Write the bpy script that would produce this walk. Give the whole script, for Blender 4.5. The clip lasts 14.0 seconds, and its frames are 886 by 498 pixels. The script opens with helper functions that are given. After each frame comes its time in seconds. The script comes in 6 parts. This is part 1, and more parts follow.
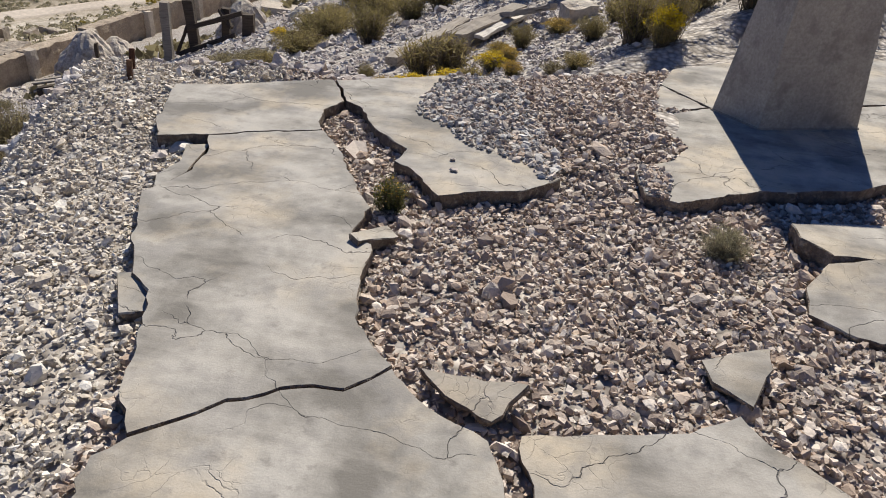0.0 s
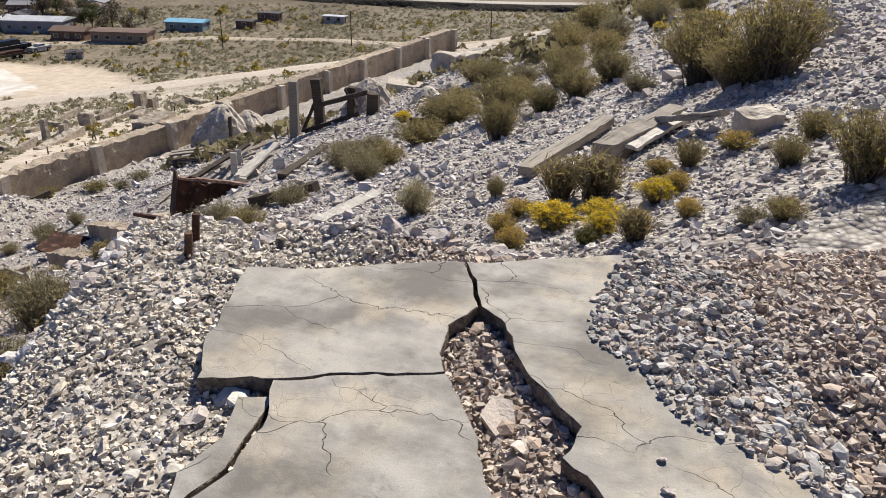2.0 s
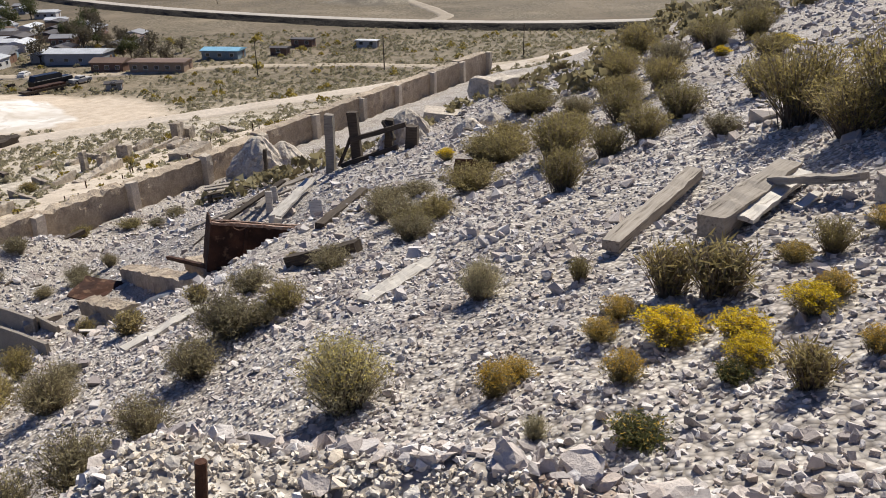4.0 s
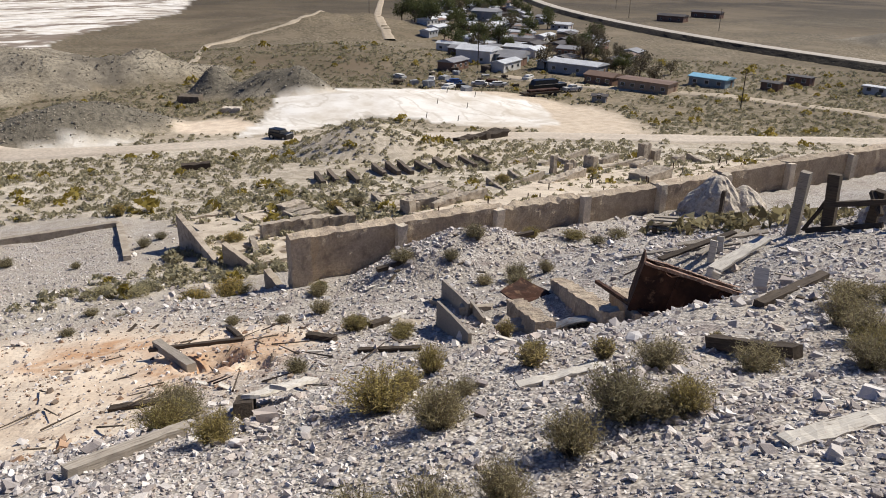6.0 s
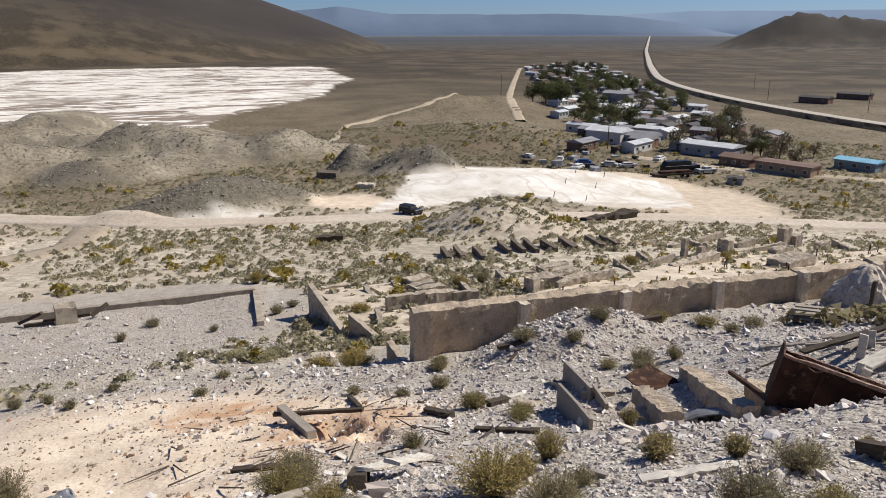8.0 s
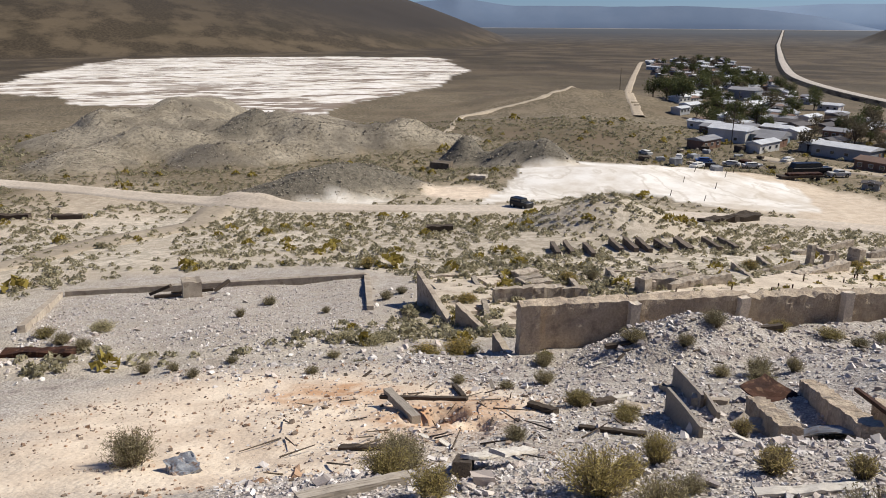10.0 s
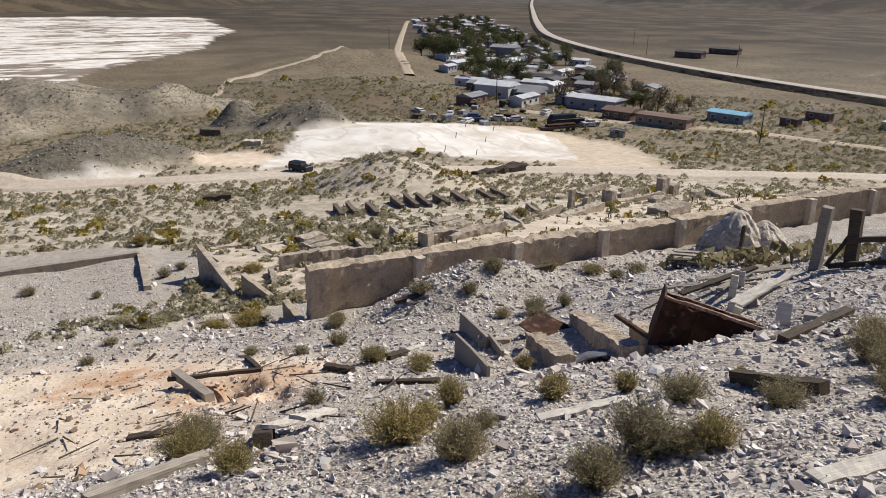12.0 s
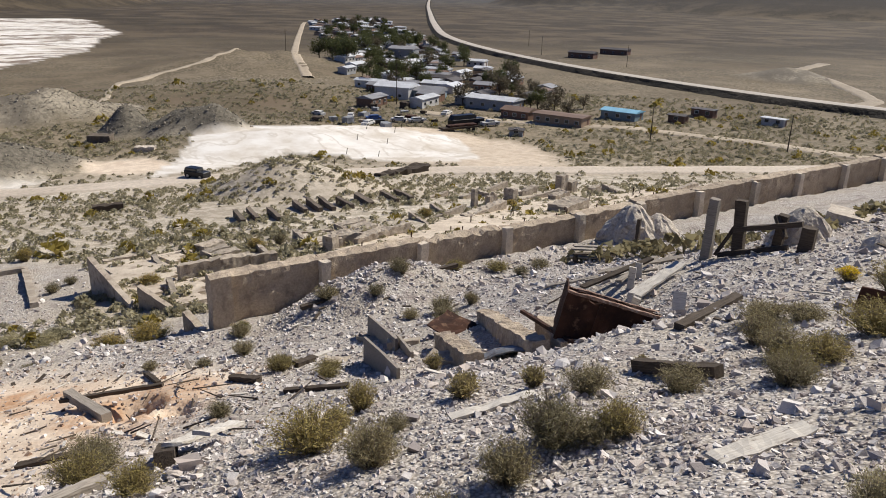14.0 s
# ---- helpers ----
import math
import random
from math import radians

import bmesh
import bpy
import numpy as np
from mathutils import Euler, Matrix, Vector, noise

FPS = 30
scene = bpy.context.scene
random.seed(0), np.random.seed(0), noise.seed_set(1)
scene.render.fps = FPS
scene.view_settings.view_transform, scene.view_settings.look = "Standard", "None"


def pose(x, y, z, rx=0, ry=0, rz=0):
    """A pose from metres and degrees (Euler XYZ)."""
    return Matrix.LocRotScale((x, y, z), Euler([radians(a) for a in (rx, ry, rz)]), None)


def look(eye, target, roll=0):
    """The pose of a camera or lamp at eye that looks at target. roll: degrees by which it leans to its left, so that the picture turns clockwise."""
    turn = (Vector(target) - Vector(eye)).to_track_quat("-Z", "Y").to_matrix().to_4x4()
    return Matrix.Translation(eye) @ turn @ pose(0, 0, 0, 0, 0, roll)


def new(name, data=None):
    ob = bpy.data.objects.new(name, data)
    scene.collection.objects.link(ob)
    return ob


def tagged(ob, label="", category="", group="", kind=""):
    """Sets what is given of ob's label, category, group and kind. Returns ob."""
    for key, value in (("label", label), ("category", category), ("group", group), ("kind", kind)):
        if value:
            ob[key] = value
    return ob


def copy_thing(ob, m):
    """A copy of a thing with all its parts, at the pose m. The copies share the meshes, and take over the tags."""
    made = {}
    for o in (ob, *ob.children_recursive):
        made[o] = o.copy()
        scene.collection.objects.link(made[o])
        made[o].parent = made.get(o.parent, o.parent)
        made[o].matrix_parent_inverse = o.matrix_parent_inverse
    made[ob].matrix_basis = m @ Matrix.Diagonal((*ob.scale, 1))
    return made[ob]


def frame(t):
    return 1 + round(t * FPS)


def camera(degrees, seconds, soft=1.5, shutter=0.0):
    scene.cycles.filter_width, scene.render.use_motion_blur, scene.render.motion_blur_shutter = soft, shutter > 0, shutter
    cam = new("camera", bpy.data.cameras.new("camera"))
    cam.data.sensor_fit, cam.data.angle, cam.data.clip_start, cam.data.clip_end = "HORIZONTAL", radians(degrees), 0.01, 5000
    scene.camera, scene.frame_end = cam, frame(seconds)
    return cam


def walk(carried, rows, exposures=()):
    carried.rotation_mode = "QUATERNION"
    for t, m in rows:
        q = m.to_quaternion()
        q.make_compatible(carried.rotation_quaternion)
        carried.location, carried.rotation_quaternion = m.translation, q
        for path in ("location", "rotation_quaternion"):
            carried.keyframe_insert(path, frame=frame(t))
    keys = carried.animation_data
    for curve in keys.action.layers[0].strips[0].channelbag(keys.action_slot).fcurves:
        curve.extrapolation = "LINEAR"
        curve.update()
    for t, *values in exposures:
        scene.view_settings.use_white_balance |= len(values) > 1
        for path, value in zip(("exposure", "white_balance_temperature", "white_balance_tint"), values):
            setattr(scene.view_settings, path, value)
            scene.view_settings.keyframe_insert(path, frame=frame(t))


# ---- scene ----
cam = camera(60.5, 14.0, soft=0.95)
PATH = [
    (0, (1.732, -0.673, 1.609), (1.393, 1.031, 0.618), 3.3),
    (0.5, (1.596, -0.219, 1.584), (1.194, 1.522, 0.684), 3.1),
    (1, (1.455, 0.181, 1.584), (1.097, 1.948, 0.718), 2.8),
    (1.5, (1.232, 0.64, 1.613), (0.869, 2.404, 0.743), 1.4),
    (2, (1.041, 1.018, 1.619), (0.39, 2.707, 0.769), 1.2),
    (2.2, (0.933, 1.168, 1.603), (0.232, 2.837, 0.753), 1.6),
    (4.3, (-0.027, 2.584, 1.688), (-0.801, 4.248, 0.893), -2.0),
    (4.5, (-0.11, 2.703, 1.697), (-0.998, 4.289, 0.862), -1.0),
    (5, (-0.318, 3.038, 1.786), (-1.516, 4.378, 0.908), 4.7),
    (5.5, (-0.471, 3.262, 1.935), (-1.873, 4.45, 1.145), 2.5),
    (6, (-0.541, 3.338, 1.9), (-2.123, 4.304, 1.148), 0.9),
    (6.5, (-0.599, 3.398, 1.872), (-2.316, 4.176, 1.203), 0.2),
    (7, (-0.625, 3.425, 1.86), (-2.385, 4.149, 1.245), 0.2),
    (7.5, (-0.642, 3.431, 1.893), (-2.418, 4.141, 1.308), 0.2),
    (8, (-0.612, 3.412, 1.866), (-2.397, 4.115, 1.304), -0.1),
    (8.5, (-0.602, 3.401, 1.871), (-2.407, 4.065, 1.323), 0.0),
    (9, (-0.574, 3.371, 1.885), (-2.422, 3.901, 1.335), 0.5),
    (9.2, (-0.586, 3.35, 1.888), (-2.455, 3.784, 1.325), 0.6),
    (11.3, (-0.553, 3.24, 1.872), (-2.347, 3.804, 1.19), 0.4),
    (11.5, (-0.546, 3.247, 1.878), (-2.3, 3.926, 1.198), 0.6),
    (12, (-0.548, 3.265, 1.873), (-2.18, 4.207, 1.202), 0.9),
    (12.5, (-0.567, 3.275, 1.867), (-2.073, 4.416, 1.211), 1.6),
    (13, (-0.579, 3.29, 1.861), (-2.033, 4.501, 1.215), 3.0),
    (13.5, (-0.575, 3.285, 1.863), (-2.052, 4.473, 1.223), 1.9),
    (14, (-0.603, 3.32, 1.85), (-2.1, 4.469, 1.187), 1.3),
]
walk(cam, [(t, look(eye, target, roll)) for t, eye, target, roll in PATH],
     [(0, 0.0), (0.8, 0.13), (2.2, 0.15), (4.5, 0.06), (5.5, 0.0), (9.2, 0.0), (11.4, -0.1), (12.3, -0.04), (14.0, -0.03)])

# ---- sky and sun ----
SUN_ELEVATION, SUN_AZIMUTH = 44.0, 3.0  # degrees above the horizon, and from +y towards +x
world = bpy.data.worlds.new("sky")
scene.world = world
world.use_nodes = True
wn = world.node_tree.nodes
sky = wn.new("ShaderNodeTexSky")
sky.sky_type, sky.sun_disc = "NISHITA", False
sky.sun_elevation, sky.sun_rotation = radians(SUN_ELEVATION), radians(SUN_AZIMUTH)
sky.altitude, sky.air_density, sky.dust_density = 1800, 1.0, 0.7
sky.ozone_density = 3.0
clear = wn.new("ShaderNodeMix")
clear.data_type, clear.blend_type = "RGBA", "MULTIPLY"
clear.inputs[0].default_value, clear.inputs[7].default_value = 1.0, (0.68, 0.88, 1.32, 1)
world.node_tree.links.new(sky.outputs[0], clear.inputs[6])
world.node_tree.links.new(clear.outputs[2], wn["Background"].inputs[0])
wn["Background"].inputs[1].default_value = 0.06
sun = new("sun", bpy.data.lights.new("sun", "SUN"))
sun.data.energy, sun.data.angle, sun.data.color = 5.9, radians(0.5), (1.0, 0.938, 0.83)
toward = Vector((math.sin(radians(SUN_AZIMUTH)) * math.cos(radians(SUN_ELEVATION)),
                 math.cos(radians(SUN_AZIMUTH)) * math.cos(radians(SUN_ELEVATION)), math.sin(radians(SUN_ELEVATION))))
sun.matrix_world = look(toward * 50, (0, 0, 0))
# ---- the lie of the land ----
def softmax2(a, b, k):
    """The greater of two heights, rounded over about k metres."""
    h = np.clip(0.5 + 0.5 * (a - b) / k, 0, 1)
    return b * (1 - h) + a * h + k * h * (1 - h)


def soft(v, k):
    return 0.5 * (v + np.sqrt(v * v + k * k))


def bump(x, y, cx, cy, rx, ry, turn=0.0):
    """A rounded cone of height one."""
    c, s = math.cos(turn), math.sin(turn)
    dx, dy = x - cx, y - cy
    a, b = (dx * c + dy * s) / rx, (-dx * s + dy * c) / ry
    return np.clip(1 - np.sqrt(a * a + b * b + 0.02), 0, 1)


def hash2(i, j):
    h = np.sin(i * 127.1 + j * 311.7) * 43758.5453
    return h - np.floor(h)


def vnoise(x, y):
    i, j = np.floor(x), np.floor(y)
    f, g = x - i, y - j
    f, g = f * f * (3 - 2 * f), g * g * (3 - 2 * g)
    return ((hash2(i, j) * (1 - f) + hash2(i + 1, j) * f) * (1 - g)
            + (hash2(i, j + 1) * (1 - f) + hash2(i + 1, j + 1) * f) * g) - 0.5


CONES = [(-200, 56, 7, 7, 0.0, 4.5), (-195, 54, 9, 8, 0.0, 6.5), (-186, 62, 9, 8, 0.0, 6.5), (-182, 71, 11, 10, 0.0, 8.5)]
HEAPS = [  # x, y, radii, turn, height
    (-152, 15, 13, 25, 0.35, 7.5), (-273, -30, 34, 30, 0.0, 12), (-293, -12, 26, 24, 0.2, 9), (-247, -3, 19, 20, 0.3, 8), (-228, -18, 19, 22, 0.0, 6.5), (-238, 11, 20, 23, 0.2, 7.5),
    (-234, 30, 19, 22, -0.2, 7), (-230, 44, 15, 17, 0.0, 6.5), (-213, 3, 13, 15, 0.4, 4.5), (-208, -9, 14, 16, 0.0, 5), (-230, -32, 16, 17, 0.0, 7), (-284, 20, 17, 19, 0.0, 5),
    (-236, 56, 12, 16, 0.0, 3.5), (-222, 18, 15, 12, 0.5, 4), (-255, -50, 26, 24, 0.0, 9), (-212, -44, 18, 16, 0.3, 6)]
MOUNDS = CONES + HEAPS + [
    (-31.3, 22.6, 3.9, 6.0, 0.0, 2.1), (-29.6, 40.6, 2.9, 3.1, 0.0, 0.7), (-15.2, 32.2, 2.4, 2.8, 0.4, 0.5),
    (-100, 51, 16, 13, 0.3, 5.5), (-160, 84, 26, 48, -0.2, 4.5), (-340, 150, 60, 60, 0.0, 9), (-260, 110, 50, 60, 0.0, 4),
    (1.75, 4.1, 1.05, 1.2, 0.0, 0.17), (-0.7, 4.4, 0.7, 0.35, 0.3, 0.15), (-1.5, 3.6, 0.8, 1.4, 0.2, 0.14), (-12.6, 17.6, 3.2, 3.2, 0, -0.9), (-22.8, 8.2, 1.3, 1.2, 0, -1.5), (-20.9, 9.0, 0.9, 0.8, 0, -0.9),
    (-2490, -600, 1560, 1330, 0.0, 490), (-1600, 1652, 230, 260, 0.78, 78), (-1520, 1720, 300, 430, 0.7, 26), (-1390, 2190, 480, 620, 0.7, 78), (-700, 2300, 1100, 800, 0.3, 190), (-190, 345, 26, 18, 0.3, 6),
]
TAILINGS = ((-480, -160), (-700, -170), (-960, -150), (-985, 80), (-948, 221), (-640, 165), (-475, 104), (-348, 44), (-305, 8), (-360, -40), (-429, -105))
DUMP = ((-129, 38), (-150, 50), (-176, 66), (-194, 84), (-182, 103), (-142, 116), (-119, 104), (-119, 92), (-129, 84), (-139, 75), (-136, 60))


def inside(x, y, outline, ragged):
    """One inside an outline, nought outside, with a ragged edge."""
    x = x + ragged * vnoise(x / ragged / 2, y / ragged / 2) + 0.4 * ragged * vnoise(x / ragged * 2.3, y / ragged * 2.3)
    y = y + ragged * vnoise(x / ragged / 2 + 9, y / ragged / 2 - 5)
    hit = np.zeros(np.shape(x), bool)
    for (ax, ay), (bx, by) in zip(outline, outline[1:] + outline[:1]):
        hit ^= ((ay > y) != (by > y)) & (x < (bx - ax) * (y - ay) / (by - ay + 1e-9) + ax)
    return hit.astype(float)


def across(x, y):
    """Metres downhill, square to the long retaining wall."""
    return -x + 0.0835 * y


def terrain(x, y):
    x, y = np.asarray(x, float), np.asarray(y, float)
    u = across(x, y)
    upper = np.interp(u, (-60, -30, 0, 10, 18, 25, 31, 35.4, 36.8, 60, 400), (16, 10.5, -0.66, -4.6, -7.7, -10.7, -12.8, -13.5, -14.8, -30, -250))
    lower = np.interp(u, (-60, -30, 0, 11, 17.5, 27, 36, 60, 400), (16, 10.5, -0.66, -5.0, -8.9, -12.1, -14.5, -30, -250))
    share = 0.5 + 0.5 * np.tanh((y - 23.5) / 2.5)
    hill = upper * share + lower * (1 - share)
    hill = hill - 0.45 * soft(y - 90, 8) * (0.7 + 0.3 * np.tanh((u + 4) / 14))
    w = u + 0.5 * soft(y - 45, 10) + 0.25 * soft(-25 - y, 10)
    plain = 0
    for o in (-0.16, -0.08, 0, 0.08, 0.16):
        plain = plain + 0.2 * np.interp(w * (1 + o), (20, 36, 60, 130, 200, 400, 900, 2000, 4600), (-14.8, -16.0, -19.8, -30.6, -35.5, -38, -44, -54, -49))
    z = softmax2(hill, plain, 0.8)
    # the terrace of fill on which the slabs lie
    p, q = 0.972 * y - 0.236 * x, 0.972 * x + 0.236 * y
    oq = np.maximum(np.maximum(0.22 - 0.21 * np.maximum(p, 0) - q, q - 16), 0)
    op = np.maximum(np.maximum(p - 4.17 - 0.45 * soft(q - 2.1, 0.4), -10 - p), 0)
    out = np.hypot(oq, op)
    fill = -0.06 - 1.1 * soft(out - 0.22, 0.15)
    edge = np.clip(out / 0.9, 0, 1)
    z = fill + (softmax2(z, fill, 0.2) - fill) * edge * edge * (3 - 2 * edge)
    for cx, cy, rx, ry, turn, high in MOUNDS:
        if high > 50:
            gully = 1 + 0.22 * vnoise(x / 620 + 3, y / 620) + (0.05 if high > 150 else 0.3) * vnoise(x / 230, y / 230)
        elif rx > 11.5 and ry != 48:
            gully = 1 + 0.55 * vnoise(x / 13 + cx, y / 13) + 0.35 * np.abs(vnoise(x / 7, y / 7)) + 0.12 * vnoise(x / 3.5, y / 3.5)
        else:
            gully = 1
        z = z + high * gully * bump(x, y, cx, cy, rx, ry, turn)
    d = np.hypot(x, y - 3)
    amp = np.clip((out - 0.3) / 3, 0, 1)
    lumps = 0.4 * vnoise(x / 5, y / 5) * np.clip(1.2 - d / 400, 0, 1) + 0.2 * vnoise(x / 1.7, y / 1.7) * np.clip(1.3 - d / 120, 0, 1)
    z = z + amp * (lumps + 0.1 * vnoise(x / 0.6, y / 0.6) * np.clip(1.2 - d / 50, 0, 1))
    return z


# ---- materials ----
class Nodes:
    """A node material, built up by short calls."""

    def __init__(self, name, rough=0.9, metal=0.0):
        self.m = bpy.data.materials.new(name)
        self.m.use_nodes = True
        self.t = self.m.node_tree
        self.p = self.t.nodes["Principled BSDF"]
        self.p.inputs["Roughness"].default_value, self.p.inputs["Metallic"].default_value = rough, metal
        self.p.inputs["Specular IOR Level"].default_value = 0.25
        self.pos = self.t.nodes.new("ShaderNodeNewGeometry").outputs["Position"]

    def put(self, kind, inputs=(), **props):
        n = self.t.nodes.new(kind)
        if "feature" in props:
            n.feature = props["feature"]
        if "operation" in props:
            n.operation = props["operation"]
        if "attribute_name" in props:
            n.attribute_name = props["attribute_name"]
        if "data_type" in props:
            n.data_type, n.blend_type = props["data_type"], props["blend_type"]
        for key, v in dict(inputs).items():
            if isinstance(v, bpy.types.NodeSocket):
                self.t.links.new(v, n.inputs[key])
            else:
                n.inputs[key].default_value = v
        return n

    def stretch(self, x, y, z):
        return self.put("ShaderNodeMapping", {"Vector": self.pos, "Scale": (x, y, z)}).outputs[0]

    def noise(self, scale, detail=4, where=None, rough=0.6):
        return self.put("ShaderNodeTexNoise", {"Vector": where or self.pos, "Scale": scale, "Detail": detail, "Roughness": rough}).outputs["Fac"]

    def cells(self, scale, out="Distance", feature="F1", where=None):
        return self.put("ShaderNodeTexVoronoi", {"Vector": where or self.pos, "Scale": scale}, feature=feature).outputs[out]

    def span(self, v, a, b, c=0.0, d=1.0):
        return self.put("ShaderNodeMapRange", {0: v, 1: a, 2: b, 3: c, 4: d}).outputs[0]

    def mix(self, f, a, b, mode="MIX"):
        n = self.put("ShaderNodeMix", (), data_type="RGBA", blend_type=mode)
        for i, v in ((0, f), (6, a), (7, b)):
            if isinstance(v, bpy.types.NodeSocket):
                self.t.links.new(v, n.inputs[i])
            else:
                n.inputs[i].default_value = (*v, 1) if isinstance(v, tuple) else v
        return n.outputs[2]

    def math(self, op, a, b=0.0):
        return self.put("ShaderNodeMath", {0: a, 1: b}, operation=op).outputs[0]

    def done(self, colour, height=None, depth=0.01, strength=1.0):
        self.t.links.new(colour, self.p.inputs["Base Color"])
        if height is not None:
            b = self.put("ShaderNodeBump", {"Height": height, "Distance": depth, "Strength": strength})
            self.t.links.new(b.outputs[0], self.p.inputs["Normal"])
        return self.m


def weathered(name, a, b, scale=1.0, grain=40.0, depth=0.01, rough=0.9, metal=0.0, streak=None, dirt=None):
    """Two colours in patches, fine grain over them, and grit in the relief."""
    n = Nodes(name, rough, metal)
    where = n.stretch(*streak) if streak else None
    colour = n.mix(n.span(n.noise(scale, 5, where), 0.35, 0.65), a, b)
    fine = n.noise(grain, 4, where)
    colour = n.mix(0.55, colour, n.mix(n.span(fine, 0.3, 0.7), (0.6, 0.6, 0.6), (1.3, 1.3, 1.3)), "MULTIPLY")
    tone = n.put("ShaderNodeObjectInfo").outputs["Random"]
    colour = n.mix(0.5, colour, n.mix(tone, (0.7, 0.7, 0.7), (1.25, 1.22, 1.2)), "MULTIPLY")
    if dirt:
        colour = n.mix(n.span(n.noise(scale * 2.7, 6), 0.52, 0.68), colour, dirt)
    return n.done(colour, fine, depth)


def stone_material(name, light, dark, warm):
    """Loose stones, each of its own tone."""
    n = Nodes(name, 0.92)
    each = n.put("ShaderNodeNewGeometry").outputs["Random Per Island"]
    colour = n.mix(each, dark, light)
    colour = n.mix(n.span(n.math("FRACT", n.math("MULTIPLY", each, 17.3)), 0.55, 1.0, 0, 0.8), colour, warm)
    grain = n.noise(60, 4)
    colour = n.mix(0.6, colour, n.mix(grain, (0.6, 0.6, 0.6), (1.35, 1.35, 1.35)), "MULTIPLY")
    return n.done(colour, grain, 0.006)


def ground_material():
    """Gravel, pale soil, brush-covered plain and white mineral waste, laid out by the ground's zones."""
    n = Nodes("desert_ground", 0.95)
    zone = n.put("ShaderNodeAttribute", (), attribute_name="zone")
    part_of = n.put("ShaderNodeSeparateColor", {0: zone.outputs["Color"]}).outputs
    far = zone.outputs["Alpha"]
    pebble = n.put("ShaderNodeTexVoronoi", {"Vector": n.pos, "Scale": 19.0})
    grit = n.put("ShaderNodeTexVoronoi", {"Vector": n.pos, "Scale": 5.5})
    tone = n.mix(n.put("ShaderNodeSeparateColor", {0: pebble.outputs["Color"]}).outputs[0], (0.27, 0.24, 0.215), (0.74, 0.695, 0.64))
    tone2 = n.mix(n.put("ShaderNodeSeparateColor", {0: grit.outputs["Color"]}).outputs[1], (0.34, 0.305, 0.275), (0.7, 0.655, 0.6))
    gravel = n.mix(0.45, tone, tone2)
    gravel = n.mix(n.span(n.noise(0.35, 5), 0.4, 0.62), gravel, n.mix(0.75, gravel, (0.47, 0.42, 0.355)))
    gravel = n.mix(n.span(n.noise(0.9, 5), 0.52, 0.7, 0, 0.7), gravel, (0.23, 0.185, 0.17))
    # shade between pebbles put into the colour: middles lighter, gaps darker
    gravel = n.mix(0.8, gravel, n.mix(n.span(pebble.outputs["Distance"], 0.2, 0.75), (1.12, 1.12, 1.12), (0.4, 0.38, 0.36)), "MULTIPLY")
    # the plain: bare buff soil, low brush in specks
    bare = n.mix(n.span(n.noise(0.06, 6), 0.38, 0.62), (0.5, 0.43, 0.34), (0.64, 0.57, 0.47))
    bare = n.mix(n.span(far, 0, 0.08, 0, 0.8), bare, n.mix(n.span(n.noise(0.045, 6), 0.38, 0.62), (0.175, 0.135, 0.082), (0.3, 0.238, 0.152)))
    bare = n.mix(n.math("MULTIPLY", n.span(n.noise(0.013, 5), 0.45, 0.62), n.span(far, 0.0, 0.12, 0.2, 1)), bare, (0.17, 0.128, 0.084))
    specks = n.math("MULTIPLY", n.span(n.noise(0.8, 7, None, 0.7), 0.45, 0.52), n.span(n.noise(0.06, 5), 0.34, 0.5))
    plain = n.mix(n.math("MULTIPLY", specks, n.span(far, 0, 0.1, 0.4, 0.9)), bare, (0.115, 0.097, 0.056))
    distant = n.mix(n.span(n.noise(0.0025, 6), 0.35, 0.65), (0.05, 0.038, 0.024), (0.082, 0.062, 0.04))
    distant = n.mix(n.span(n.noise(0.3, 5, None, 0.7), 0.42, 0.58), n.mix(0.65, distant, (0.022, 0.017, 0.009)), distant)
    distant = n.mix(n.span(n.noise(0.018, 6), 0.44, 0.58, 0, 0.75), distant, (0.125, 0.095, 0.06))
    distant = n.mix(n.span(n.noise(0.006, 5), 0.5, 0.62, 0, 0.5), distant, (0.042, 0.034, 0.02))
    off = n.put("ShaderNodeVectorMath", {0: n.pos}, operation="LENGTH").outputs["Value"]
    rock = n.mix(n.span(n.noise(0.0035, 3, n.stretch(1, 1, 0.3), 0.5), 0.35, 0.65), (0.034, 0.029, 0.025), (0.046, 0.039, 0.033))
    rise = n.math("MULTIPLY", n.span(n.put("ShaderNodeSeparateXYZ", {0: n.pos}).outputs[2], -48, -15), n.span(off, 1150, 1500))
    distant = n.mix(rise, distant, rock)
    plain = n.mix(far, plain, distant)
    # far valley floor: bluish distance haze blended into the ground colour
    hazed_valley = n.mix(n.span(n.noise(0.0012, 4, n.stretch(1, 0.3, 1)), 0.4, 0.6), (0.052, 0.06, 0.07), (0.078, 0.085, 0.094))
    plain = n.mix(n.math("MULTIPLY", n.span(off, 1700, 3200, 0, 0.9), n.math("SUBTRACT", 1.0, rise)), plain, hazed_valley)
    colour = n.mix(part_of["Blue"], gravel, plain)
    heap = n.mix(n.span(n.noise(0.07, 6), 0.4, 0.6), (0.24, 0.205, 0.15), (0.36, 0.315, 0.24))
    heap = n.mix(n.span(n.noise(0.9, 7, None, 0.8), 0.42, 0.55), n.mix(0.6, heap, (0.07, 0.06, 0.046)), heap)
    heap = n.mix(n.span(n.noise(0.045, 4), 0.5, 0.6, 0, 0.75), heap, (0.13, 0.112, 0.088))
    dug = n.put("ShaderNodeAttribute", (), attribute_name="heap").outputs["Fac"]
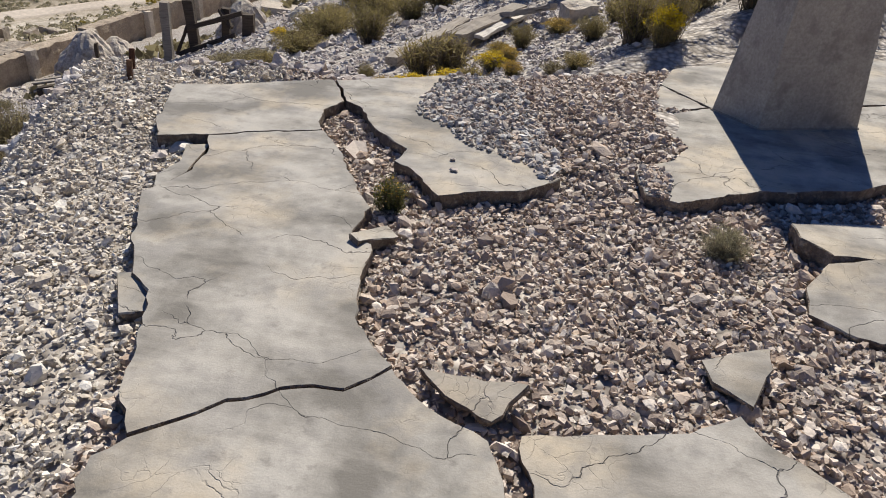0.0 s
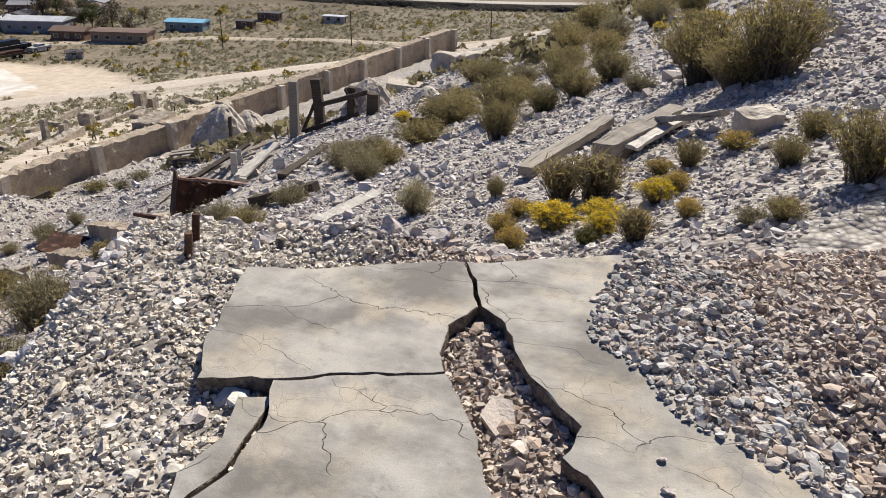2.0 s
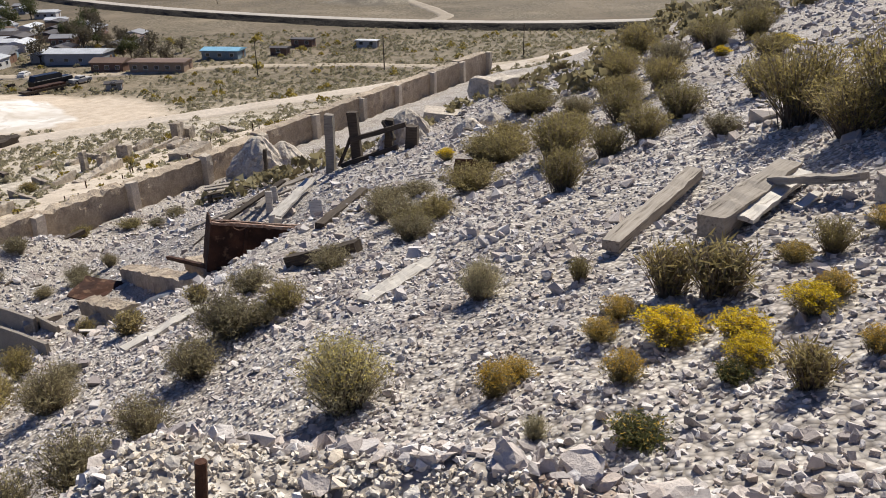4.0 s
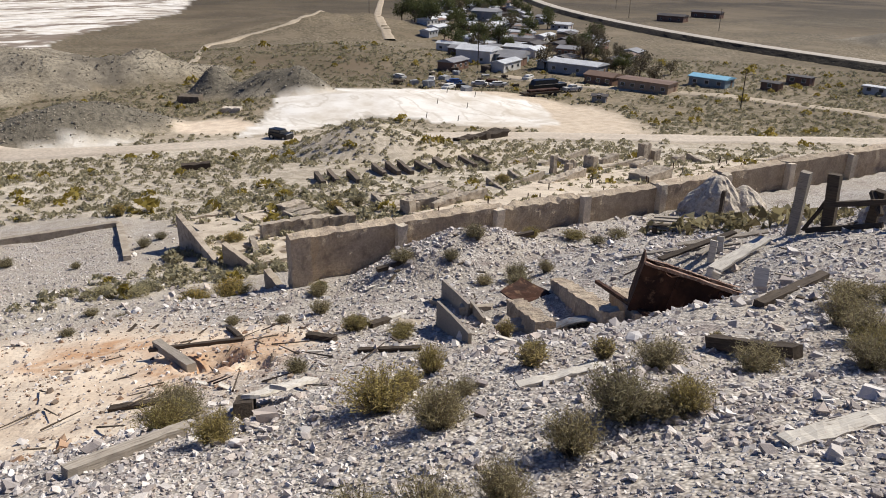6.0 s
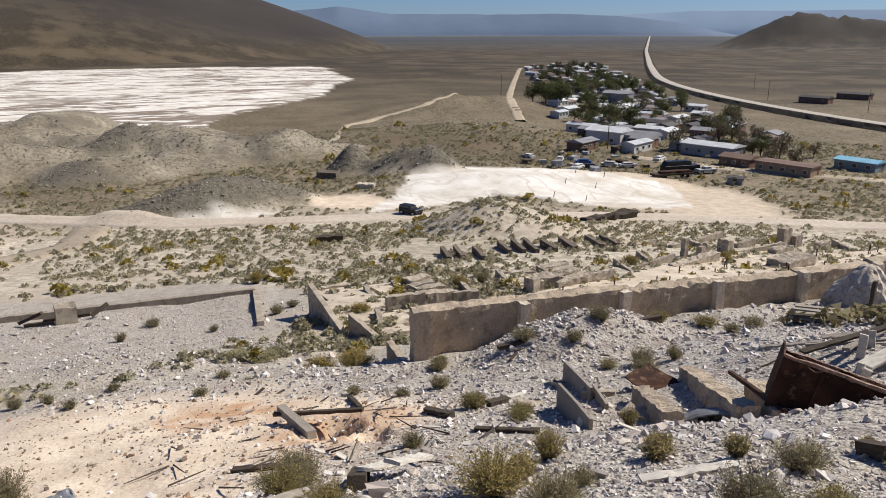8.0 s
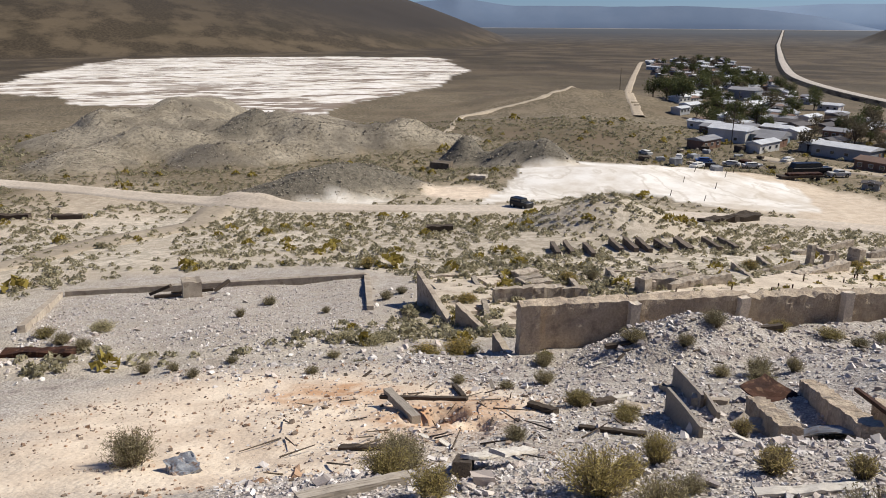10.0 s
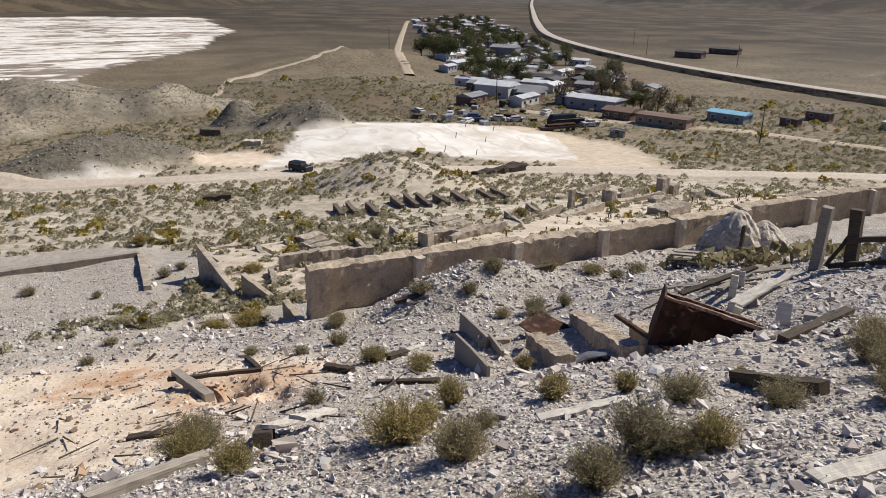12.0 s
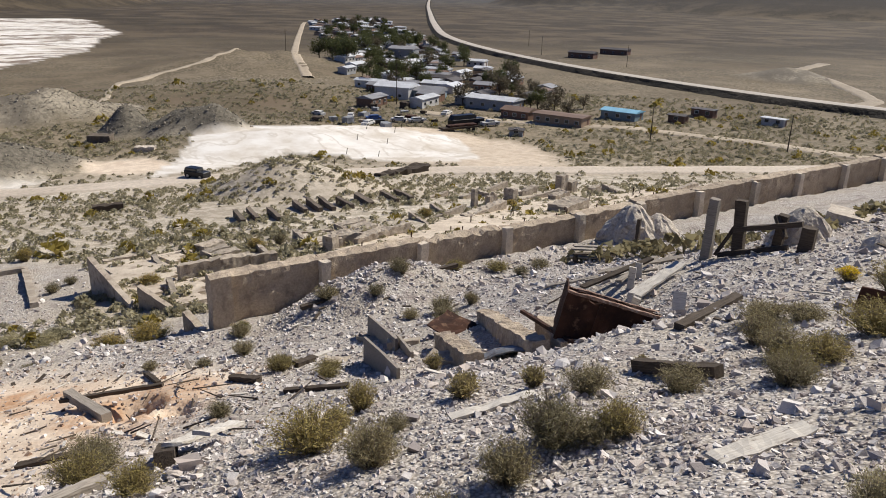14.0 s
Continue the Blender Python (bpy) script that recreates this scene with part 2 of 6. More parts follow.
    heap = n.mix(n.span(dug, 1, 2), heap, n.mix(n.span(n.noise(1.2, 6, None, 0.8), 0.4, 0.6), (0.075, 0.066, 0.05), (0.19, 0.168, 0.13)))
    colour = n.mix(n.span(dug, 0, 1), colour, heap)
    # pale and rusty soil
    soil = n.mix(n.span(n.noise(0.5, 6), 0.4, 0.6), (0.72, 0.61, 0.48), (0.58, 0.47, 0.36))
    soil = n.mix(n.math("MULTIPLY", n.put("ShaderNodeAttribute", (), attribute_name="stain").outputs["Fac"], n.span(n.noise(0.9, 6), 0.36, 0.62, 0.1, 0.9)), soil, (0.46, 0.255, 0.13))
    soil = n.mix(n.span(n.noise(7, 4), 0.6, 0.68, 0, 0.6), soil, (0.25, 0.19, 0.15))
    colour = n.mix(part_of["Green"], colour, soil)
    # white waste, scored by furrows
    white = n.mix(n.span(n.noise(0.11, 6), 0.4, 0.64), (0.78, 0.75, 0.7), (0.56, 0.5, 0.42))
    ridge = n.math("ABSOLUTE", n.math("SUBTRACT", n.noise(0.012, 5, n.put("ShaderNodeMapping", {"Vector": n.pos, "Rotation": (0, 0, 0.35), "Scale": (1.0, 0.5, 1)}).outputs[0], 0.62), 0.5))
    ridge2 = n.math("ABSOLUTE", n.math("SUBTRACT", n.noise(0.021, 5, n.put("ShaderNodeMapping", {"Vector": n.pos, "Rotation": (0, 0, -0.25), "Scale": (1.0, 0.42, 1)}).outputs[0], 0.62), 0.47))
    score = n.math("MAXIMUM", n.span(ridge, 0.012, 0.026, 1, 0), n.span(ridge2, 0.012, 0.028, 0.95, 0))
    white = n.mix(n.math("MULTIPLY", n.math("MULTIPLY", score, n.span(n.noise(0.006, 4), 0.34, 0.48, 0.25, 1)), n.span(far, 0.2, 0.3, 0, 0.88)), white, (0.17, 0.125, 0.09))
    tracks = n.math("ABSOLUTE", n.math("SUBTRACT", n.noise(0.09, 4, n.stretch(0.7, 1.3, 1), 0.5), 0.5))
    white = n.mix(n.math("MULTIPLY", n.span(tracks, 0.004, 0.03, 1, 0), n.span(far, 0.2, 0.3, 0.5, 0)), white, (0.47, 0.41, 0.33))
    colour = n.mix(part_of["Red"], colour, white)
    height = n.math("ADD", n.math("MULTIPLY", n.math("SUBTRACT", 1.0, pebble.outputs["Distance"]), 0.5), n.math("MULTIPLY", n.math("SUBTRACT", 1.0, grit.outputs["Distance"]), 1.6))
    height = n.math("MULTIPLY", height, n.span(part_of["Green"], 0, 1, 1, 0.35))
    return n.done(colour, n.math("MULTIPLY", height, n.span(far, 0, 0.2, 1, 0)), 0.05, 0.8)


def slab_material():
    """Old grey concrete: blotched, stained buff, with hairline cracks."""
    n = Nodes("old_concrete_slab", 0.85)
    colour = n.mix(n.span(n.noise(2.2, 7), 0.41, 0.6), (0.185, 0.172, 0.15), (0.43, 0.405, 0.36))
    colour = n.mix(n.span(n.noise(1.3, 6), 0.48, 0.64, 0, 0.85), colour, (0.53, 0.45, 0.335))
    colour = n.mix(n.span(n.noise(4.5, 8), 0.5, 0.64, 0, 0.75), colour, (0.235, 0.222, 0.205))
    colour = n.mix(n.span(n.noise(14, 6), 0.58, 0.68, 0, 0.5), colour, (0.17, 0.155, 0.14))
    streaks = n.noise(3.0, 6, n.put("ShaderNodeMapping", {"Vector": n.pos, "Rotation": (0, 0, -0.24), "Scale": (0.4, 1.3, 1)}).outputs[0], 0.65)
    colour = n.mix(n.span(streaks, 0.45, 0.72, 0, 0.55), colour, (0.54, 0.5, 0.44))
    fine = n.noise(120, 4)
    colour = n.mix(0.5, colour, n.mix(fine, (0.7, 0.7, 0.7), (1.25, 1.25, 1.25)), "MULTIPLY")
    warp = n.put("ShaderNodeTexNoise", {"Vector": n.pos, "Scale": 3.0, "Detail": 6.0})
    bent = n.put("ShaderNodeVectorMath", {0: warp.outputs["Color"], 1: (0.35, 0.35, 0.35)}, operation="MULTIPLY").outputs[0]
    bent = n.put("ShaderNodeVectorMath", {0: n.pos, 1: bent}, operation="ADD").outputs[0]
    wide = n.cells(2.4, feature="DISTANCE_TO_EDGE", where=n.put("ShaderNodeMapping", {"Vector": bent, "Rotation": (0, 0, -0.24), "Scale": (0.55, 1.25, 1)}).outputs[0])
    small = n.cells(9.0, feature="DISTANCE_TO_EDGE", where=bent)
    line = n.math("MULTIPLY", n.span(wide, 0.0, 0.005, 1, 0), n.span(n.noise(1.7, 3), 0.43, 0.5))
    craze = n.math("MULTIPLY", n.span(small, 0.0, 0.014, 1, 0), n.span(n.noise(1.3, 4), 0.5, 0.58))
    crack = n.math("MAXIMUM", line, n.math("MULTIPLY", craze, 0.22))
    colour = n.mix(n.math("MULTIPLY", crack, 0.6), colour, (0.09, 0.08, 0.07))
    height = n.math("SUBTRACT", n.math("MULTIPLY", fine, 0.25), crack)
    return n.done(colour, height, 0.006)


def leaf_material(name, a, b, c):
    n = Nodes(name, 0.8)
    each = n.put("ShaderNodeNewGeometry").outputs["Random Per Island"]
    colour = n.mix(each, a, b)
    colour = n.mix(n.span(n.math("FRACT", n.math("MULTIPLY", each, 13.7)), 0.7, 1.0), colour, c)
    colour = n.mix(0.6, colour, n.mix(n.put("ShaderNodeObjectInfo").outputs["Random"], (0.7, 0.72, 0.75), (1.3, 1.25, 1.15)), "MULTIPLY")
    m = n.done(colour)
    through_leaf = n.put("ShaderNodeBsdfTranslucent", {"Color": colour})
    both = n.put("ShaderNodeMixShader", {0: 0.42, 1: n.p.outputs[0], 2: through_leaf.outputs[0]})
    n.t.links.new(both.outputs[0], n.t.nodes["Material Output"].inputs["Surface"])
    return m


def rust_material():
    n = Nodes("rusted_steel", 0.85, 0.2)
    colour = n.mix(n.span(n.noise(1.6, 6), 0.38, 0.62), (0.03, 0.015, 0.011), (0.08, 0.037, 0.023))
    colour = n.mix(n.span(n.noise(3.4, 6), 0.57, 0.68), colour, (0.17, 0.1, 0.062))
    grain = n.noise(45, 5)
    return n.done(n.mix(0.5, colour, n.mix(grain, (0.6, 0.6, 0.6), (1.4, 1.4, 1.4)), "MULTIPLY"), grain, 0.01)


def wood_material(name, a, b, dark):
    n = Nodes(name, 0.9)
    where = n.put("ShaderNodeTexCoord").outputs["Object"]
    where = n.put("ShaderNodeMapping", {"Vector": where, "Scale": (1.2, 22, 22)}).outputs[0]
    grain = n.noise(1.6, 6, where)
    colour = n.mix(n.span(grain, 0.35, 0.65), a, b)
    colour = n.mix(n.span(grain, 0.6, 0.68), colour, dark)
    colour = n.mix(0.6, colour, n.mix(n.noise(2.5, 4), (0.65, 0.65, 0.65), (1.3, 1.3, 1.3)), "MULTIPLY")
    tone = n.put("ShaderNodeObjectInfo").outputs["Random"]
    colour = n.mix(0.6, colour, n.mix(tone, (0.7, 0.7, 0.7), (1.2, 1.2, 1.2)), "MULTIPLY")
    return n.done(colour, grain, 0.012)


def glass_material():
    n = Nodes("dark_window_glass", 0.08)
    n.p.inputs["Specular IOR Level"].default_value = 0.6
    return n.done(n.mix(n.noise(0.3), (0.02, 0.025, 0.03), (0.05, 0.055, 0.06)))


def painted(name, a, rough=0.6, metal=0.0):
    b = tuple(0.78 * v for v in a)
    return weathered(name, a, b, 0.3, 6.0, 0.004, rough, metal)


GROUND = ground_material()
SLAB = slab_material()
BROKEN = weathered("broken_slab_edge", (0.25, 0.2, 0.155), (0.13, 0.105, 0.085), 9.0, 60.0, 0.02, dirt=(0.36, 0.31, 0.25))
STONE = stone_material("pale_stone", (0.77, 0.685, 0.59), (0.26, 0.198, 0.158), (0.5, 0.375, 0.28))
STONE_CREAM = stone_material("cream_stone", (0.82, 0.77, 0.68), (0.42, 0.37, 0.31), (0.66, 0.56, 0.43))
STONE_SLOPE = stone_material("slope_stone", (0.74, 0.7, 0.66), (0.28, 0.245, 0.235), (0.5, 0.42, 0.36))
STONE_DARK = stone_material("blue_grey_stone", (0.66, 0.635, 0.595), (0.21, 0.2, 0.195), (0.54, 0.45, 0.37))
STONE_CLOD = stone_material("brown_clod", (0.5, 0.4, 0.31), (0.12, 0.09, 0.07), (0.38, 0.23, 0.14))
STONE_HEAP = stone_material("dug_gravel", (0.42, 0.375, 0.3), (0.16, 0.14, 0.11), (0.3, 0.25, 0.185))
WALL = weathered("crumbling_wall_concrete", (0.47, 0.39, 0.295), (0.35, 0.285, 0.213), 0.6, 9.0, 0.08, dirt=(0.28, 0.225, 0.175))
PILASTER = weathered("pale_pilaster_concrete", (0.62, 0.55, 0.45), (0.5, 0.43, 0.34), 0.9, 9.0, 0.04)
OLD = weathered("ruin_concrete", (0.44, 0.385, 0.31), (0.32, 0.27, 0.215), 0.8, 12.0, 0.03, dirt=(0.21, 0.17, 0.135))
# ruin concrete darkened, to stand for faces in shade
DARK = weathered("shade_dark_concrete", (0.19, 0.155, 0.12), (0.12, 0.097, 0.075), 0.8, 12.0, 0.03)
FLOOR = weathered("worn_tan_floor", (0.6, 0.525, 0.42), (0.47, 0.4, 0.315), 0.35, 9.0, 0.02, dirt=(0.33, 0.27, 0.21))
PIER = weathered("cast_concrete", (0.4, 0.37, 0.315), (0.3, 0.275, 0.24), 2.2, 55.0, 0.006, dirt=(0.235, 0.21, 0.185))
WHITE_EARTH = weathered("eroded_pale_earth", (0.62, 0.56, 0.47), (0.46, 0.4, 0.33), 1.2, 8.0, 0.06, dirt=(0.3, 0.25, 0.2))
RUST = rust_material()
PALE_RUST = weathered("flaking_pale_rust", (0.3, 0.2, 0.15), (0.12, 0.06, 0.04), 3.0, 20.0, 0.01, 0.8, dirt=(0.42, 0.34, 0.28))
WOOD = wood_material("silvered_wood", (0.36, 0.32, 0.27), (0.25, 0.215, 0.175), (0.085, 0.065, 0.05))
WOOD_DARK = wood_material("dark_weathered_timber", (0.1, 0.077, 0.057), (0.058, 0.045, 0.034), (0.025, 0.02, 0.015))
WOOD_PALE = wood_material("bleached_board", (0.68, 0.64, 0.57), (0.52, 0.475, 0.415), (0.2, 0.165, 0.13))
TIN = weathered("galvanised_sheet", (0.42, 0.44, 0.46), (0.28, 0.29, 0.31), 2.0, 30.0, 0.003, 0.55, 0.5, dirt=(0.24, 0.15, 0.1))
SAGE = leaf_material("sagebrush_leaf", (0.21, 0.18, 0.095), (0.35, 0.31, 0.185), (0.13, 0.1, 0.055))
OLIVE = leaf_material("rabbitbrush_leaf", (0.25, 0.205, 0.07), (0.4, 0.335, 0.14), (0.15, 0.115, 0.05))
PALE_BRUSH = leaf_material("pale_brush_leaf", (0.36, 0.33, 0.2), (0.52, 0.475, 0.29), (0.24, 0.21, 0.13))
PLAIN_BRUSH = leaf_material("plain_brush_leaf", (0.31, 0.285, 0.185), (0.45, 0.41, 0.285), (0.22, 0.2, 0.125))
YELLOWING = leaf_material("yellowing_leaf", (0.3, 0.23, 0.05), (0.44, 0.35, 0.09), (0.18, 0.14, 0.05))
PALE_FLOWER = leaf_material("pale_yellow_tip", (0.55, 0.46, 0.13), (0.68, 0.58, 0.2), (0.4, 0.33, 0.12))
GRASS = leaf_material("dry_grass_blade", (0.28, 0.23, 0.09), (0.43, 0.355, 0.165), (0.12, 0.09, 0.045))
GREEN = leaf_material("green_weed_leaf", (0.085, 0.095, 0.03), (0.16, 0.165, 0.06), (0.06, 0.055, 0.025))
FLOWER = leaf_material("yellow_flower", (0.7, 0.53, 0.015), (0.82, 0.64, 0.03), (0.48, 0.29, 0.02))
OCHRE = leaf_material("faded_ochre_flower", (0.46, 0.29, 0.035), (0.56, 0.4, 0.09), (0.3, 0.18, 0.035))
TWIG = leaf_material("grey_twig", (0.14, 0.11, 0.085), (0.23, 0.19, 0.15), (0.07, 0.055, 0.042))
TREE_LEAF = leaf_material("tree_leaf", (0.055, 0.068, 0.026), (0.1, 0.11, 0.045), (0.12, 0.11, 0.045))
BARE_TREE = leaf_material("dull_tree_leaf", (0.1, 0.085, 0.055), (0.16, 0.135, 0.09), (0.07, 0.055, 0.04))
TRACK = weathered("dirt_track_soil", (0.42, 0.355, 0.27), (0.34, 0.285, 0.215), 0.08, 1.5, 0.03)
ROAD = weathered("packed_dirt_road", (0.64, 0.555, 0.455), (0.54, 0.46, 0.37), 0.08, 1.5, 0.03)
ASPHALT = weathered("sun_bleached_highway", (0.5, 0.45, 0.39), (0.42, 0.38, 0.33), 0.05, 1.0, 0.01)
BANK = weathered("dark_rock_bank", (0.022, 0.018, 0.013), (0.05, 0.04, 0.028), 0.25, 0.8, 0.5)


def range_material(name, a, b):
    """Range rock with the blue haze of kilometres of air put into its colour."""
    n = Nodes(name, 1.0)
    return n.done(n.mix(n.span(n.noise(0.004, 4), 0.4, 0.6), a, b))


RANGE = range_material("far_range_haze_blue", (0.135, 0.185, 0.265), (0.15, 0.2, 0.28))
RANGE_FAR = range_material("farthest_range_haze_blue", (0.25, 0.335, 0.45), (0.265, 0.35, 0.465))
GLASS = glass_material()
BLACK_PAINT = painted("black_paint", (0.02, 0.02, 0.022), 0.35)
TYRE = painted("tyre_rubber", (0.025, 0.025, 0.025), 0.9)
CHROME = painted("bare_steel", (0.5, 0.5, 0.5), 0.3, 0.9)


# ---- building helpers ----
def part(name, me, material, parent=None, label="", m=None):
    """One mesh object, under a thing or a part if one is given. me: a mesh or a bmesh."""
    if isinstance(me, bmesh.types.BMesh):
        data = bpy.data.meshes.new(name)
        me.to_mesh(data)
        me.free()
        me = data
    if material and not me.materials:
        me.materials.append(material)
    ob = new(name, me)
    ob.parent = parent
    if m is not None:
        ob.matrix_basis = m
    return tagged(ob, label) if label else ob


def thing(name, label, category, m=None, group=""):
    ob = new(name)
    ob.empty_display_size = 0.2
    if m is not None:
        ob.matrix_basis = m
    return tagged(ob, label, category, group)


def mesh_from(name, verts, faces, smooth=False):
    me = bpy.data.meshes.new(name)
    me.from_pydata(np.asarray(verts).tolist(), [], faces if isinstance(faces, list) else np.asarray(faces).tolist())
    if smooth:
        me.polygons.foreach_set("use_smooth", np.ones(len(me.polygons), bool))
    me.update()
    return me


def ground_z(x, y):
    return float(terrain(x, y))


def box(lx, ly, lz, cell=0.3, rough=0.0, worn=0.0, seed=0, base=True, top=0.0):
    """A block from z = 0 up, its faces cut into cells and roughened by noise; worn rounds the top away unevenly; top narrows it."""
    n = [max(1, min(60, round(v / cell))) for v in (lx, ly, lz)]
    verts, faces, at = [], [], {}

    def vert(i, j, k):
        if (i, j, k) not in at:
            at[i, j, k] = len(verts)
            verts.append([lx * (i / n[0] - 0.5), ly * (j / n[1] - 0.5), lz * k / n[2]])
        return at[i, j, k]

    for i in range(n[0]):
        for j in range(n[1]):
            faces.append([vert(i, j, n[2]), vert(i + 1, j, n[2]), vert(i + 1, j + 1, n[2]), vert(i, j + 1, n[2])])
            faces.append([vert(i, j + 1, 0), vert(i + 1, j + 1, 0), vert(i + 1, j, 0), vert(i, j, 0)])
    for i in range(n[0]):
        for k in range(n[2]):
            faces.append([vert(i, 0, k), vert(i + 1, 0, k), vert(i + 1, 0, k + 1), vert(i, 0, k + 1)])
            faces.append([vert(i, n[1], k + 1), vert(i + 1, n[1], k + 1), vert(i + 1, n[1], k), vert(i, n[1], k)])
    for j in range(n[1]):
        for k in range(n[2]):
            faces.append([vert(0, j, k + 1), vert(0, j + 1, k + 1), vert(0, j + 1, k), vert(0, j, k)])
            faces.append([vert(n[0], j, k), vert(n[0], j + 1, k), vert(n[0], j + 1, k + 1), vert(n[0], j, k + 1)])
    v = np.array(verts)
    f = v[:, 2] / lz
    v[:, 0] *= 1 - top * f
    v[:, 1] *= 1 - top * f
    if rough or worn:
        for q in v:
            p = Vector((q[0] + 7.3 * seed, q[1] - 3.1 * seed, q[2] + seed))
            a, b = noise.noise_vector(p * 1.3 / max(cell, 0.1) * 0.4), noise.noise_vector(p * 1.1 / max(cell, 0.1))
            q += rough * (np.array(a) * 1.2 + np.array(b) * 0.6)
            if worn and q[2] > 0.6 * lz:
                q[2] -= worn * max(0.0, noise.noise(p * 0.5 / max(cell, 0.1)) + 0.25)
    return mesh_from("block", v, faces)


def lying(x, y, dz=0.0, rz=0.0, tilt=(0.0, 0.0)):
    return pose(x, y, ground_z(x, y) + dz, tilt[0], tilt[1], rz)


def between(a, b, lift=0.0):
    """The pose of a beam whose own x axis runs from a to b, and its length."""
    a, b = Vector(a), Vector(b)
    d = b - a
    x = d.normalized()
    y = Vector((0, 0, 1)).cross(x).normalized()
    z = x.cross(y)
    m = Matrix((x, y, z)).transposed().to_4x4()
    m.translation = (a + b) / 2 + Vector((0, 0, lift))
    return m, d.length


def rod(a, b, radius, sides=7, end=0.8):
    """A tapering round bar from a to b."""
    a, b = np.array(a, float), np.array(b, float)
    d = (b - a) / np.linalg.norm(b - a)
    s = np.cross(d, (0.3, 0.5, 0.8))
    s /= np.linalg.norm(s)
    t = np.cross(d, s)
    turn = np.linspace(0, 2 * np.pi, sides, endpoint=False)
    ring = np.cos(turn)[:, None] * s + np.sin(turn)[:, None] * t
    v = np.vstack([a + radius * ring, b + radius * end * ring])
    f = [[i, (i + 1) % sides, sides + (i + 1) % sides, sides + i] for i in range(sides)]
    return mesh_from("rod", v, f + [list(range(sides))[::-1], list(range(sides, 2 * sides))], False)


def joined(pieces):
    """Meshes as one, each with a pose or None."""
    bm = bmesh.new()
    for me, m in pieces:
        start = len(bm.verts)
        bm.from_mesh(me)
        bm.verts.ensure_lookup_table()
        if m is not None:
            for v in bm.verts[start:]:
                v.co = m @ v.co
    return bm


# ---- the ground, one sheet out to the horizon ----
def zones(x, y):
    """White waste, pale soil, brushy plain, and how far the plain is off."""
    u = across(x, y)
    far = np.clip((np.hypot(x, y) - 125) / 560, 0, 1)
    white = np.maximum(inside(x, y, TAILINGS, 22.0), inside(x, y, DUMP, 5.0))
    white = np.maximum(white, np.clip(bump(x, y, -136.5, 14, 4, 14, 0.35) * 3, 0, 0.7))
    for cx, cy, rx, ry, turn, high in CONES:
        white = white * (1 - np.clip(6 * bump(x, y, cx, cy, rx, ry, turn), 0, 1))
    playa = np.clip((np.hypot(x, y) - 4250) / 150, 0, 1)
    soil = 2.2 * bump(x, y, -25, 1.5, 13, 11) + 1.6 * bump(x, y, -25, 9, 5, 5)
    soil = np.clip(soil + 0.5 * vnoise(x / 2, y / 2) * np.clip(4 * soil, 0, 1), 0, 1)
    soil = np.maximum(soil, np.clip(4 * bump(x, y, -147, 41, 11, 9), 0, 1))
    lot, verge = bump(x, y, -132, 108, 40, 22, -0.3), bump(x, y, -150, -30, 60, 22)
    soil = np.maximum(soil, 0.75 * np.clip(3 * lot + vnoise(x / 9, y / 9) * np.clip(6 * lot, 0, 1), 0, 1))
    soil = np.maximum(soil, 0.4 * np.clip(2 * verge + (vnoise(x / 9, y / 9) - 0.3) * np.clip(6 * verge, 0, 1), 0, 1))
    brush = np.clip((u - 36 - 10 * vnoise(x / 8, y / 8)) / 14, 0, 1)
    brush = np.maximum(brush, np.clip((y - 95) / 20, 0, 1))
    brush = brush * (1 - 0.85 * np.clip(4 * bump(x, y, -61, -1.5, 18, 20), 0, 1))
    return np.stack([np.maximum(white, 0.35 * playa), soil, brush, far], -1)


def heaps(x, y):
    """Where the heaps of dug gravel lie."""
    h = np.zeros(np.shape(x))
    for cx, cy, rx, ry, turn, high in CONES + HEAPS + MOUNDS[-1:]:
        b = bump(x, y, cx, cy, rx, ry, turn)
        h = np.maximum(h, np.clip(5 * b + vnoise(x / 5, y / 5), 0, 1) * (b > 0.01))
    cones = np.max([np.clip(6 * bump(x, y, *m[:5]), 0, 1) for m in CONES], 0)
    b = bump(x, y, *HEAPS[0][:5])
    front = np.clip(4 * b + 0.4 * vnoise(x / 3, y / 3), 0, 1) * (b > 0.01)
    b = bump(x, y, -240, -6, 14, 11)
    dark = np.maximum(np.maximum(front, cones), np.clip(5 * b + vnoise(x / 4, y / 4), 0, 0.8) * (b > 0.01))
    return np.maximum(h * (1 - inside(x, y, DUMP, 5.0)), cones) + dark


